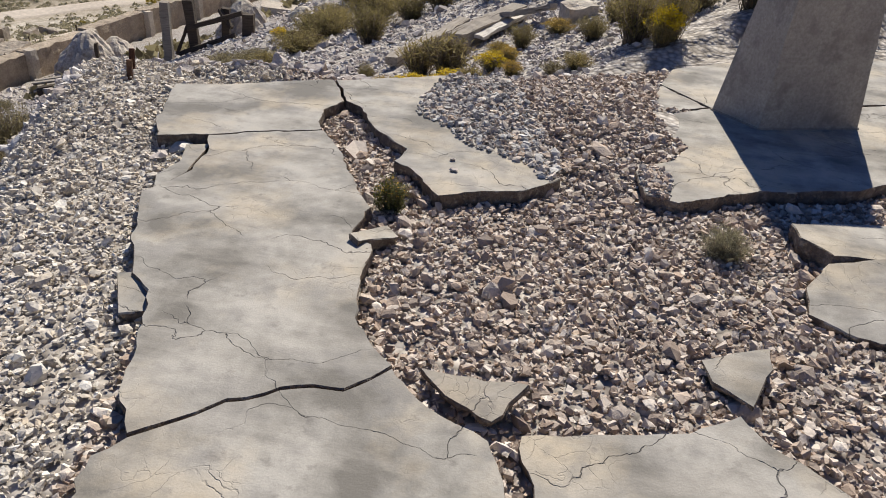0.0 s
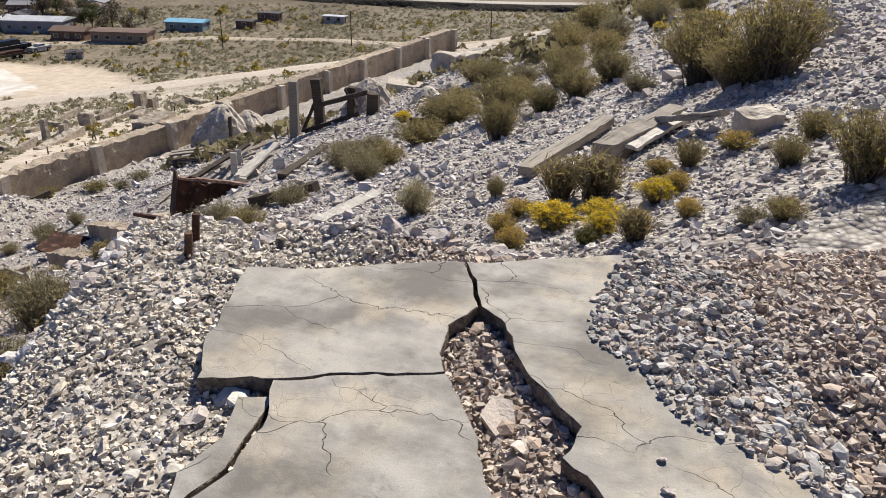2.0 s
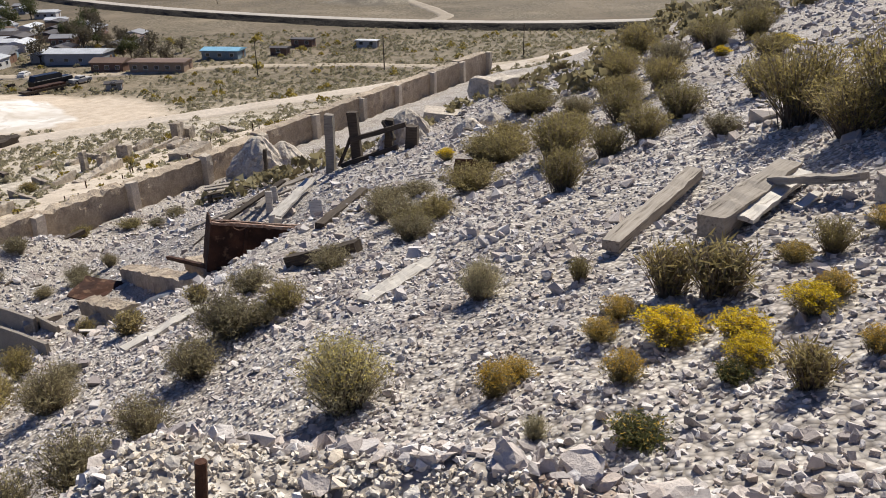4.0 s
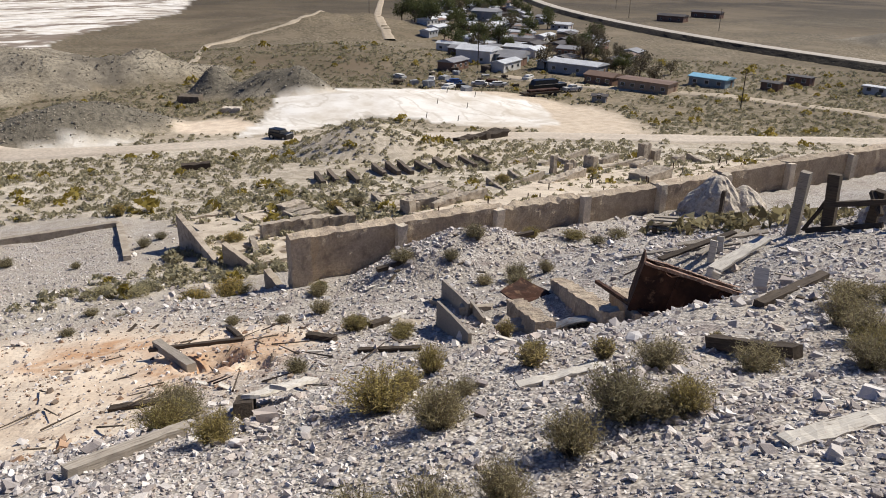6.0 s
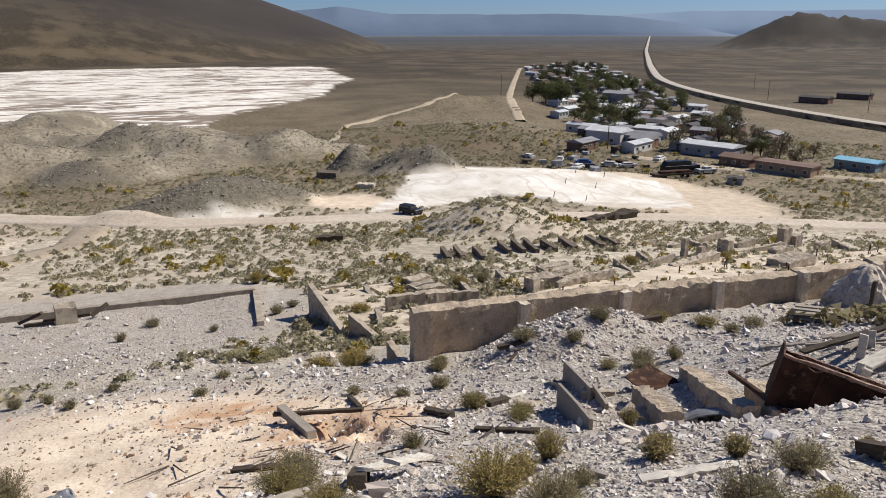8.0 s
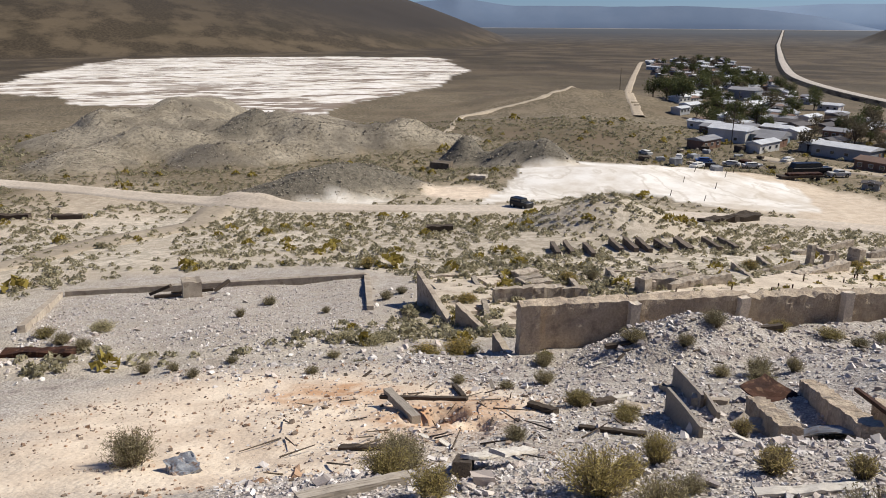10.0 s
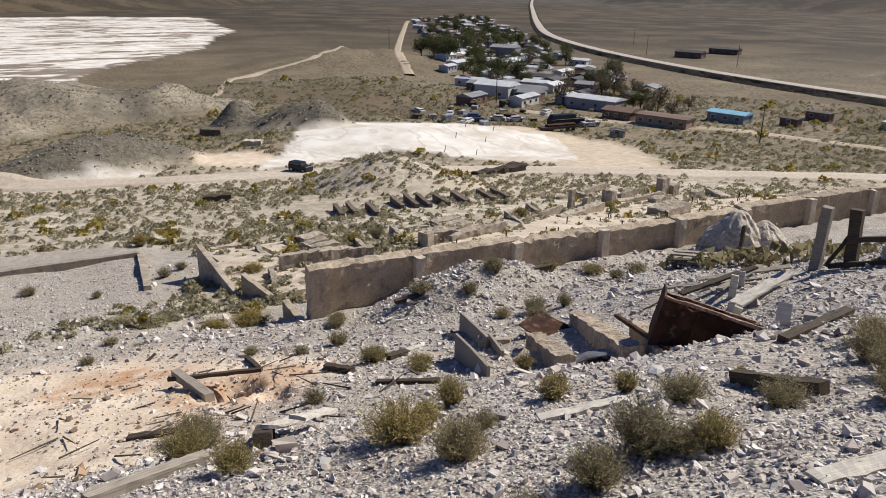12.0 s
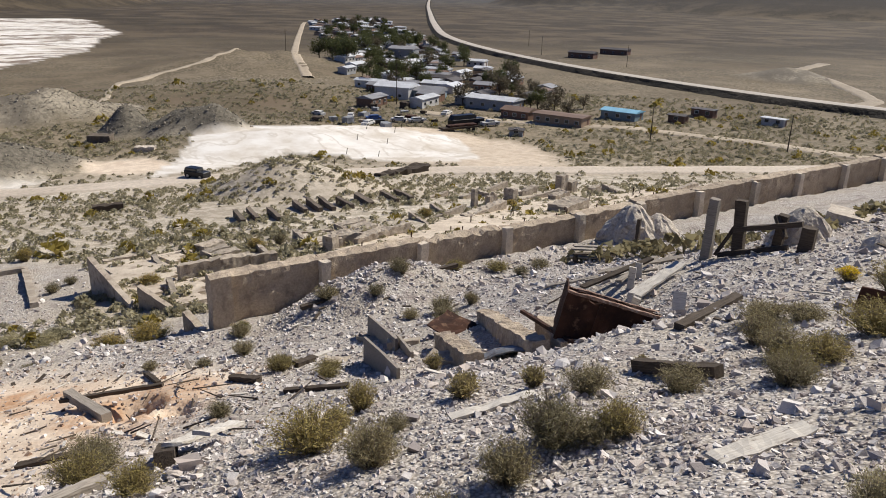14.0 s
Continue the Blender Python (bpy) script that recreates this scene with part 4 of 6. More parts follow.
def hillside_stones():
    rng = np.random.default_rng(9)
    turn = np.radians(rng.uniform(-92, 34, 30000))
    r = 1.2 + 44 * rng.uniform(0, 1, 30000) ** 1.55
    x, y = -0.4 + r * np.sin(turn), 3.0 + r * np.cos(turn)
    p, q = 0.972 * y - 0.236 * x, 0.972 * x + 0.236 * y
    soil = zones(x, y)[:, 1]
    keep = ((p > 4.3) | (q < 0.1 - 0.21 * np.maximum(p, 0))) & (across(x, y) < 35) & (rng.uniform(0, 1, len(x)) > 0.75 * soil) & (vnoise(x / 3, y / 3) + rng.uniform(-0.5, 0.5, len(x)) > -0.35)
    x, y, r = x[keep], y[keep], r[keep]
    size = np.clip(rng.lognormal(-3.1, 0.5, len(x)) * (1 + r / 28), 0.025, 0.45)
    near = (r < 5) & (size > 0.15)
    scatter("hillside_stones", x[near], y[near], terrain(x[near], y[near]), size[near], "pale angular stones lying on the slope below the slabs", STONE_SLOPE, FINE[:6], 10)
    for which, shapes in ((~near & (r < 15), COARSE), (~near & (r >= 15), CHIPS)):
        scatter("hillside_stones", x[which], y[which], terrain(x[which], y[which]), size[which], "pale angular stones lying on the lower slope", STONE_SLOPE, shapes, 11)
    turn = np.radians(rng.uniform(-95, 30, 34000))
    r = 7 + 40 * rng.uniform(0, 1, 34000) ** 1.2
    x, y = -0.4 + r * np.sin(turn), 3.0 + r * np.cos(turn)
    keep = (across(x, y) < 35) & (rng.uniform(0, 1, len(x)) > 0.8 * zones(x, y)[:, 1]) & (vnoise(x / 2.5 + 7, y / 2.5) + rng.uniform(-0.5, 0.5, len(x)) > -0.25)
    x, y, r = x[keep], y[keep], r[keep]
    scatter("slope_chips", x, y, terrain(x, y), np.clip(rng.lognormal(-2.75, 0.5, len(x)) * (0.7 + r / 40), 0.03, 0.4), "pale stone chips strewn down the slope", STONE_SLOPE, CHIPS, 21)
    # finer gravel near by
    turn = np.radians(rng.uniform(-85, 34, 17000))
    r = 1.2 + 11 * rng.uniform(0, 1, 17000) ** 0.9
    x, y = -0.4 + r * np.sin(turn), 3.0 + r * np.cos(turn)
    p, q = 0.972 * y - 0.236 * x, 0.972 * x + 0.236 * y
    keep = (p > 4.35) | (q < -0.1 - 0.21 * np.maximum(p, 0))
    x, y = x[keep], y[keep]
    size = np.clip(rng.lognormal(-3.25, 0.35, len(x)), 0.015, 0.1)
    scatter("fine_gravel", x, y, terrain(x, y), size, "fine pale gravel on the slope", STONE_SLOPE, CHIPS, 12)
    # rubble round the basin and at the foot of the slope
    x, y = rng.uniform(-62, -33, 7000), rng.uniform(-22, 15, 7000)
    keep = (vnoise(x / 5, y / 5) + rng.uniform(-0.4, 0.4, len(x)) > 0.05) & ((x > -51) | (rng.uniform(0, 1, len(x)) > 0.55))
    x, y = x[keep], y[keep]
    scatter("foot_rubble", x, y, terrain(x, y), np.clip(rng.lognormal(-1.6, 0.5, len(x)), 0.08, 0.8), "pale broken rubble at the foot of the slope", STONE_SLOPE, COARSE, 13)
    # gravel in the basin, clods and stones on the pale soil
    x, y = rng.uniform(-66, -45, 7000), rng.uniform(-14, 10.5, 7000)
    scatter("basin_gravel", x, y, terrain(x, y), np.clip(rng.lognormal(-2.55, 0.4, len(x)), 0.05, 0.22), "pale grey gravel filling the basin", STONE_SLOPE, CHIPS, 41)
    turn, r = rng.uniform(0, 2 * np.pi, 5200), np.sqrt(rng.uniform(0, 1, 5200))
    x, y = -25.5 + 12 * r * np.cos(turn), 3 + 11 * r * np.sin(turn)
    keep = vnoise(x / 1.7, y / 1.7) + rng.uniform(-0.5, 0.5, len(x)) > 0.02
    x, y = x[keep], y[keep]
    scatter("soil_clods", x, y, terrain(x, y), np.clip(rng.lognormal(-2.75, 0.5, len(x)), 0.03, 0.25), "small brown clods and stones on pale soil", STONE_CLOD, CHIPS, 42)
    # dug gravel on the heaps
    x, y = rng.uniform(-270, -128, 26000), rng.uniform(-60, 90, 26000)
    keep = heaps(x, y) > 0.55
    x, y = x[keep], y[keep]
    scatter("heap_stones", x, y, terrain(x, y), np.clip(rng.lognormal(-1.35, 0.4, len(x)), 0.15, 0.6), "dark dug gravel on the heaps beside the road", STONE_HEAP, CHIPS, 31)
    # rubble on the mound before the wall
    x, y = rng.uniform(-34.2, -25, 2600), rng.uniform(14.5, 32, 2600)
    keep = (np.hypot((x + 31.2) / 3.4, (y - 22.4) / 6.0) + rng.uniform(-0.3, 0.3, len(x)) < 0.9) | (rng.uniform(0, 1, len(x)) > 0.75)
    x, y = x[keep & (x > -33.6 + 0.079 * (y - 15))], y[keep & (x > -33.6 + 0.079 * (y - 15))]
    scatter("mound_rubble", x, y, terrain(x, y), np.clip(rng.lognormal(-2.2, 0.45, len(x)), 0.05, 0.35), "pale rubble on the mound against the wall", STONE_SLOPE, CHIPS, 32)
    # rubble along the front edge, and single rocks
    rocks = [mesh_from("rock", v, f.tolist()) for v, f in FINE[6:]]
    for me in rocks:
        me.materials.append(STONE_SLOPE)
    spots = [(-0.55, 4.35, 0.26), (-0.3, 4.5, 0.3), (-0.8, 4.25, 0.18), (-0.05, 4.55, 0.22), (0.2, 4.62, 0.16), (-1.1, 4.0, 0.15), (-0.42, 4.42, 0.2), (0.5, 4.8, 0.14), (-1.0, 3.3, 0.12),
             (-0.55, 2.72, 0.13), (1.02, 3.05, 0.05), (1.05, 2.9, 0.06), (1.2, 3.35, 0.05), (2.15, 2.0, 0.1), (2.6, 2.3, 0.12)]
    for i in range(130):
        a, d = math.radians(rng.uniform(-80, 28)), 2.6 + 34 * rng.uniform() ** 1.5
        x, y = -0.4 + d * math.sin(a), 3 + d * math.cos(a)
        if across(x, y) < 34 and 0.972 * y - 0.236 * x > 4.4:
            spots.append((x, y, rng.uniform(0.09, 0.2) * (1 + d / 18)))
    for i, (x, y, size) in enumerate(spots):
        ob = new("rock", rocks[i % len(rocks)])
        top = 0.0 if on_slab(np.array([x]), np.array([y]))[0] else ground_z(x, y)
        ob.matrix_basis = pose(x, y, top + 0.16 * size, rng.uniform(-15, 15), rng.uniform(-15, 15), rng.uniform(0, 360)) @ Matrix.Diagonal((size, size, size, 1))
        tagged(ob, "pale angular rock lying among gravel", "rock", "rocks on the slope")


hillside_stones()
for x, y, high in ((-1.28, 3.62, 0.12), (-1.36, 3.78, 0.14)):
    stub = part("pipe_stub", rod((0, 0, -0.1), (0.01, 0.03, high), 0.02, 10, 0.95), RUST, m=lying(x, y))
    tagged(stub, "short rusted pipe sticking out of the berm", "pipe", "pipe stubs")


# ---- the long retaining wall ----
WALL_TOP, WALL_A, WALL_B = -12.0, Vector((-34.55, 15.2)), Vector((-29.3, 81.5))
run = (WALL_B - WALL_A).normalized()
heading = math.degrees(math.atan2(run.y, run.x))
back = Vector((-run.y, run.x))  # away from the slope
stops = [0, 5.9, 11.9, 17.9, 23.8, 29.3, 35.3, 41.7, 47.3, 53.8, 60.0, 66.3]
wall = tagged(new("wall_retaining"), "long crumbling tan concrete retaining wall with buttresses", "wall", kind="structure")
for i, (a, b) in enumerate(zip(stops, stops[1:])):
    mid = WALL_A + run * ((a + b) / 2) + back * 0.5
    step = WALL_TOP - (0.0, 0.0, 0.12, 0.3, 0.22, 0.05, 0.0, 0.0, 0.1, 0.1, 0.0)[i]
    part("wall_panel", box(b - a - 0.03, 0.98, step + 17.2, 0.26, 0.06, 0.24 if i == 2 else 0.07, i), WALL, wall, m=pose(mid.x, mid.y, -17.2, 0, 0, heading))
for i, s in enumerate(stops):
    at = WALL_A + run * (s + (0.35 if not i else 0)) - back * 0.2
    wide = 1.1 if not i else 0.55
    part("pilaster", box(wide, 0.9 if not i else 0.55, 17.2 + WALL_TOP + (0.3 if not i else 0.02), 0.3, 0.05, 0.12, 20 + i, top=0.08), WALL if not i else PILASTER, wall, m=pose(at.x, at.y, -17.2, 0, 0, heading))


def ruin(name, label, x, y, lx, ly, lz, turn=4.0, rough=0.05, worn=0.2, sink=0.5, mat=None, tilt=(0, 0), cell=0.4, category="ruin", group="", lift=0.0):
    """A block of old concrete set in the ground."""
    ob = part(name, box(lx, ly, lz + sink, cell, rough, worn, len(scene.objects) % 97), mat or OLD, m=lying(x, y, -sink + lift, turn, tilt))
    return tagged(ob, label, category, group)


def wing(x0, y0, x1, y1, high, thick=0.5, label="sloping concrete wing wall of a ruined bay", mat=None, end=0.0):
    """A wall that is tall at one end and runs down to the ground at the other."""
    a, b = Vector((x0, y0, ground_z(x0, y0))), Vector((x1, y1, ground_z(x1, y1)))
    d = (b - a)
    n = Vector((-d.y, d.x, 0)).normalized() * thick / 2
    v, f, k = [], [], 8
    for i in range(k + 1):
        p = a + d * i / k
        top = p + Vector((0, 0, high + (end - high) * i / k + 0.12 * noise.noise(Vector((i * 0.9, x0, y0)))))
        low = p - Vector((0, 0, 1.0))
        v += [low - n, low + n, top + n, top - n]
    for i in range(k):
        q = 4 * i
        f += [[q + j, q + 4 + j, q + 4 + (j + 1) % 4, q + (j + 1) % 4] for j in range(4)]
    f += [[0, 1, 2, 3], [4 * k + 3, 4 * k + 2, 4 * k + 1, 4 * k]]
    bm = bmesh.new()
    bm.from_mesh(mesh_from("wing_wall", v, f))
    bmesh.ops.recalc_face_normals(bm, faces=bm.faces)
    return tagged(part("wing_wall", bm, mat or OLD), label, "ruined wall", "wing walls of the bays")


# bays and foundations below the wall
wing(-54.5, 13.9, -47.3, 14.8, 2.5, 0.4)
wing(-47.3, 15.1, -44.9, 16.6, 1.6, 0.4)
wing(-36.6, 14.5, -35.3, 14.9, 1.5, 0.4)
ruin("back_wall", "low back wall of a ruined bay", -63.4, 18.4, 3.6, 0.4, 0.5, 88, category="ruined wall")
for x, y, l, h, turn, deep in ((-52.7, 20.8, 3.0, 1.25, 90, 0.6), (-52.9, 23.5, 2.5, 1.18, 92, 0.9), (-52.4, 25.7, 2.1, 1.0, 87, 0.5), (-54.1, 33.8, 2.1, 1.1, 88, 1.6), (-53.0, 37.0, 6.4, 1.05, 102, 0.5),
                               (-58.9, 53.4, 7.7, 0.85, 108, 1.0), (-54.9, 61.9, 4.7, 1.25, 103, 2.4), (-62.4, 92.7, 8.4, 0.7, 99, 0.8)):
    ruin("foundation_wall", "broken foundation wall of a ruined mill bay", x, y, l, deep, h, turn, category="ruined wall", cell=0.25, group="foundation walls")
for x, y, l, h, turn, deep in ((-61.4, 24.8, 2.3, 0.75, 111, 1.2), (-59.6, 24.6, 2.4, 0.6, 104, 0.9), (-58.2, 24.8, 2.6, 0.48, 97, 1.0), (-55.9, 24.5, 3.2, 0.42, 85, 1.0), (-53.0, 31.9, 0.9, 1.35, 114, 1.0), (-53.6, 32.6, 0.8, 1.0, 95, 1.2),
                               (-61.9, 38.9, 3.1, 0.6, 100, 1.1), (-60.2, 38.6, 3.0, 0.5, 104, 0.9), (-58.3, 38.1, 3.8, 0.45, 114, 1.0), (-55.4, 37.6, 3.0, 0.6, 104, 1.0), (-56.2, 35.2, 1.4, 0.7, 100, 1.0)):
    ruin("machine_footing", "stepped concrete machine footing", x, y, l, deep, h, turn, 0.05, 0.15, group="machine footings", category="footing", cell=0.25)
for x, y, l, h, turn in ((-61.9, 21.7, 3.0, 0.3, 92), (-59.0, 19.8, 4.3, 0.3, -5), (-58.1, 32.2, 6.1, 0.3, -8), (-61.2, 34.7, 3.7, 0.3, 74), (-52.9, 40.1, 6.7, 0.35, -17), (-59.3, 45.4, 4.8, 0.35, -11), (-60.7, 49.0, 9.8, 0.3, 110),
                         (-67.6, 69.4, 10.6, 0.45, 99), (-68.0, 84.6, 5.6, 0.6, -21), (-79.1, 71.0, 12.1, 0.5, 110), (-48.6, 17.6, 6.0, 0.35, -12), (-56.0, 27.6, 7.0, 0.3, -6), (-64.5, 52.0, 6.0, 0.3, -14)):
    ruin("foundation_kerb", "low concrete kerb of a ruined floor", x, y, l, 0.4, h, turn, 0.04, 0.15, group="foundation kerbs", category="footing", cell=0.25)
# buttresses whose shaded faces are put into a dark colour
for x, y in ((-75.8, 33.4), (-76.4, 35.2), (-74.0, 36.6), (-77.0, 41.2), (-76.8, 42.9), (-76.3, 44.3), (-75.8, 46.4), (-78.5, 50.7), (-77.8, 50.1), (-79.0, 54.7), (-79.5, 57.2)):
    wing(x - 3.2, y + 0.8, x + 3.2, y - 0.9, 0.85, 0.5, "low buttress in a row of footings, coloured dark for shade", DARK, 0.5)
for x, y, lx, ly, lz in ((-66.3, 58.2, 0.6, 0.6, 2.2), (-64.0, 58.5, 0.7, 0.7, 1.5), (-67.3, 64.7, 1.5, 0.6, 1.6), (-70.2, 76.7, 1.0, 1.7, 2.6), (-70.1, 78.4, 1.2, 1.5, 1.6), (-66.5, 61.4, 0.5, 0.6, 1.4), (-69.5, 67.5, 0.6, 0.6, 1.2),
                         (-70.5, 70.5, 0.6, 2.6, 0.8), (-72.5, 73.0, 1.0, 2.4, 0.9), (-74.5, 66.2, 3.0, 0.6, 0.8), (-72, 62, 0.6, 3.0, 0.7), (-66.4, 72.4, 1.2, 3.4, 0.7), (-67.8, 80.6, 0.8, 2.2, 0.9), (-76.5, 60.5, 0.6, 4.0, 0.5)):
    ruin("foundation_stump", "broken concrete stump of the old mill", x, y, lx, ly, lz, 12, 0.06, 0.25, group="stumps of the mill", category="footing", cell=0.25)


def apron(outline, label, name="floor_apron", lift=0.22):
    """A worn concrete floor that follows the lie of the ground."""
    pts = np.array(outline, float)
    (x0, y0), (x1, y1) = pts.min(0), pts.max(0)
    nx, ny = max(4, int((x1 - x0) / 0.55)), max(4, int((y1 - y0) / 0.55))
    gx, gy = np.meshgrid(np.linspace(x0, x1, nx + 1), np.linspace(y0, y1, ny + 1), indexing="ij")
    z = np.mean([terrain(gx + a, gy + b) for a in (-2.5, 0, 2.5) for b in (-2.5, 0, 2.5)], 0) + lift + 0.05 * vnoise(gx / 1.3, gy / 1.3)
    mid = [(gx[:-1, :-1] + gx[1:, 1:]) / 2, (gy[:-1, :-1] + gy[1:, 1:]) / 2]
    hit = inside(mid[0], mid[1], tuple(map(tuple, pts)), 0.5) > 0
    idx = np.arange(gx.size).reshape(gx.shape)
    f = [[int(idx[i, j]), int(idx[i + 1, j]), int(idx[i + 1, j + 1]), int(idx[i, j + 1])] for i, j in zip(*np.nonzero(hit))]
    bm = bmesh.new()
    bm.from_mesh(mesh_from(name, np.stack([gx, gy, z], -1).reshape(-1, 3), f))
    bmesh.ops.delete(bm, geom=[v for v in bm.verts if not v.link_faces], context="VERTS")
    bmesh.ops.solidify(bm, geom=bm.faces[:], thickness=0.5)
    return tagged(part(name, bm, FLOOR), label, "floor", kind="structure")


apron([(-63.7, 16.6), (-63.6, 20.2), (-55.0, 19.8), (-53.3, 19.3), (-47.1, 14.9), (-53.7, 14.9)], "pale worn concrete floor of a ruined bay")
apron([(-52.0, 17.8), (-51.8, 20.8), (-45.6, 18.7), (-45.6, 17.0)], "pale worn concrete floor of a ruined bay")
apron([(-62.7, 20.7), (-62.9, 22.9), (-61.1, 22.4), (-58.1, 20.7)], "pale worn concrete floor of a ruined bay")
apron([(-62.5, 33.1), (-61.0, 35.3), (-54.7, 32.2), (-57.3, 31.4)], "pale worn concrete floor of a ruined bay")
apron([(-46.4, 27.9), (-50.1, 27.9), (-52.4, 34.0), (-53.6, 41.6), (-56.3, 45.0), (-60, 52), (-64.0, 57.9), (-62.0, 68.0), (-63.4, 83.5), (-66.0, 97.8), (-60.0, 92.4), (-52.2, 70.8), (-47.6, 54.7), (-44.8, 41.6)],
      "flat tan worn concrete floor of the mill behind the wall", lift=0.3)
rng = random.Random(4)
for i in range(40):
    y = rng.uniform(31, 88)
    x = float(np.interp(y, (28, 42, 55, 71, 92), (-47.0, -46.2, -49.5, -54, -61))) - rng.uniform(0.6, 6.5)
    top = ground_z(x, y) + 0.15
    tagged(part("anchor_stub", rod((0, 0, -0.3), (0.02, 0, rng.uniform(0.4, 0.9)), 0.06, 6, 0.9), RUST, m=pose(x, y, top)), "short rusted anchor stub in the ruined floor", "pipe", "anchor stubs")

# the gravel-filled basin
basin = thing("basin", "gravel-filled concrete basin with a low rim", "basin", pose(-61, -1.5, 0))
for lx, x, y, turn in ((25.5, -66.3, -1.5, 88.5), (13.4, -59.7, 10.6, -6), (13.5, -59.6, -14.2, 4)):
    part("rim_wall", box(lx, 0.5, 2.0, 0.5, 0.03, 0.06, 3), OLD, basin, m=pose(x + 61, y + 1.5, ground_z(x, y) - 1.45, 0, -math.degrees(math.atan2(ground_z(x + 6, y) - ground_z(x - 6, y), 12)) if lx < 20 else 0, turn))
ruin("concrete_stand", "square concrete stand in the basin", -62.5, -3.6, 1.5, 1.5, 1.5, 10, category="footing")
for i, (a, b) in enumerate((((-63.8, -7.0), (-62.6, -5.2)), ((-62.8, -1.8), (-63.5, -0.6)), ((-62.2, -6.5), (-62.0, -4.4)), ((-64, -5.4), (-63.8, -2)))):
    m, long = between((*a, ground_z(*a) + 0.15), (*b, ground_z(*b) + (0.9 if i < 2 else 0.15)))
    tagged(part("beam", box(long, 0.25, 0.25, 0.4, 0.02), WOOD_DARK, m=m), "dark timber beam lying in the basin", "beam", "beams in the basin")
for x, y, lx in ((-98.9, 25.5, 3.6), (-137, -39, 5), (-134, -30, 5)):
    ruin("timber_crib", "low dark timber crib half buried beside the road", x, y, lx, 1.2, 0.9, 80, 0.05, mat=WOOD_DARK, category="crib", group="timber cribs")
# solid block; the dark of an open inside is put into its colour
ruin("concrete_bunker", "low square concrete bunker beside the heaps", -186, 45.6, 5, 3.6, 1.7, 60, 0.08, category="bunker", mat=DARK)
ruin("concrete_tank", "round-cornered concrete box at the foot of the white dump", -160, 48, 4, 2.2, 1.0, 60, 0.15, mat=WHITE_EARTH, category="tank")
ruin("spoil_bank", "long low bank of dark earth and old timber", -108.5, 77, 2.4, 12, 1.0, 12, 0.35, mat=WOOD_DARK, category="scrap", cell=0.7)


# ---- wreckage on the slope ----
def plank(a, b, wide, thick, mat, label, name="plank", lift=0.0, raise_b=0.0, roll=0.0, group="boards on the slope", category="plank"):
    """A board or beam laid from a to b on the ground."""
    pa, pb = (*a, ground_z(*a) + 0.01 + lift), (*b, ground_z(*b) + 0.01 + lift + raise_b)
    m, long = between(pa, pb)
    ob = part(name, box(long, wide, thick, max(0.08, long / 14), 0.012 + 0.04 * wide, 0, len(scene.objects) % 89), mat, m=m @ pose(0, 0, 0, roll))
    return tagged(ob, label, category, group)


plank((-1.23, 9.66), (-0.73, 12.44), 0.2, 0.12, WOOD, "long grey squared timber lying up the slope", lift=0.04)
plank((-0.28, 9.48), (0.36, 11.17), 0.26, 0.24, WOOD, "thick split bleached beam lying on stones", "beam", lift=0.05, category="beam")
plank((0.0, 9.65), (0.5, 11.0), 0.16, 0.05, WOOD_PALE, "split strip beside the bleached beam", lift=0.1)
plank((0.21, 10.54), (0.95, 9.95), 0.14, 0.07, WOOD, "thin grey board propped on the beam", lift=0.16)
plank((0.45, 10.0), (0.62, 10.3), 0.1, 0.03, WOOD_PALE, "short pale board offcut on gravel", lift=0.02)
plank((-3.97, 9.27), (-3.75, 10.66), 0.22, 0.035, WOOD_PALE, "broad bleached board with knot holes lying on gravel", lift=0.02)
plank((-7.86, 9.09), (-7.61, 10.46), 0.16, 0.05, WOOD_PALE, "bleached board lying on gravel", lift=0.02)
plank((-7.34, 12.48), (-5.83, 12.38), 0.2, 0.18, WOOD_DARK, "dark half-buried beam", "beam", category="beam")
plank((-8.79, 15.67), (-9.11, 18.3), 0.22, 0.2, WOOD_DARK, "heavy dark beam rising from the slope", "beam", raise_b=0.05, lift=-0.08, category="beam")
plank((-11.2, 6.2), (-12.6, 7.2), 0.3, 0.06, WOOD_PALE, "pair of bleached boards by the trench", lift=0.25)
plank((-11.0, 6.6), (-12.4, 7.7), 0.3, 0.06, WOOD_PALE, "pair of bleached boards by the trench", lift=0.3)
plank((-10.6, 5.9), (-12.2, 6.4), 0.3, 0.25, WOOD_DARK, "dark beam under bleached boards", "beam", category="beam")
plank((-10.3, 3.36), (-10.9, 5.1), 0.2, 0.14, WOOD, "long grey beam on the slope", "beam", lift=0.03, category="beam")
plank((-19.86, 4.74), (-19.19, 5.9), 0.2, 0.12, WOOD_DARK, "dark plank on pale soil")
plank((-25.6, 7.0), (-22.6, 7.5), 0.3, 0.3, WOOD, "thick round log jutting over a pit", "log", lift=0.35, category="log")
plank((-25.4, 6.7), (-23.2, 9.4), 0.14, 0.12, WOOD_DARK, "dark pole beside the pit", "pole", lift=0.3, category="pole")
plank((-28.4, 10.2), (-25.6, 9.9), 0.18, 0.14, WOOD_DARK, "dark plank below the pit")
plank((-23.0, 11.6), (-21.8, 12.1), 0.25, 0.2, WOOD_DARK, "short dark beam on gravel", "beam", category="beam")
plank((-18.98, 11.68), (-17.69, 13.12), 0.18, 0.14, WOOD_DARK, "dark beam on gravel", "beam", category="beam")
plank((-23.43, 14.14), (-24.2, 16.0), 0.22, 0.12, WOOD_PALE, "bleached plank on gravel")
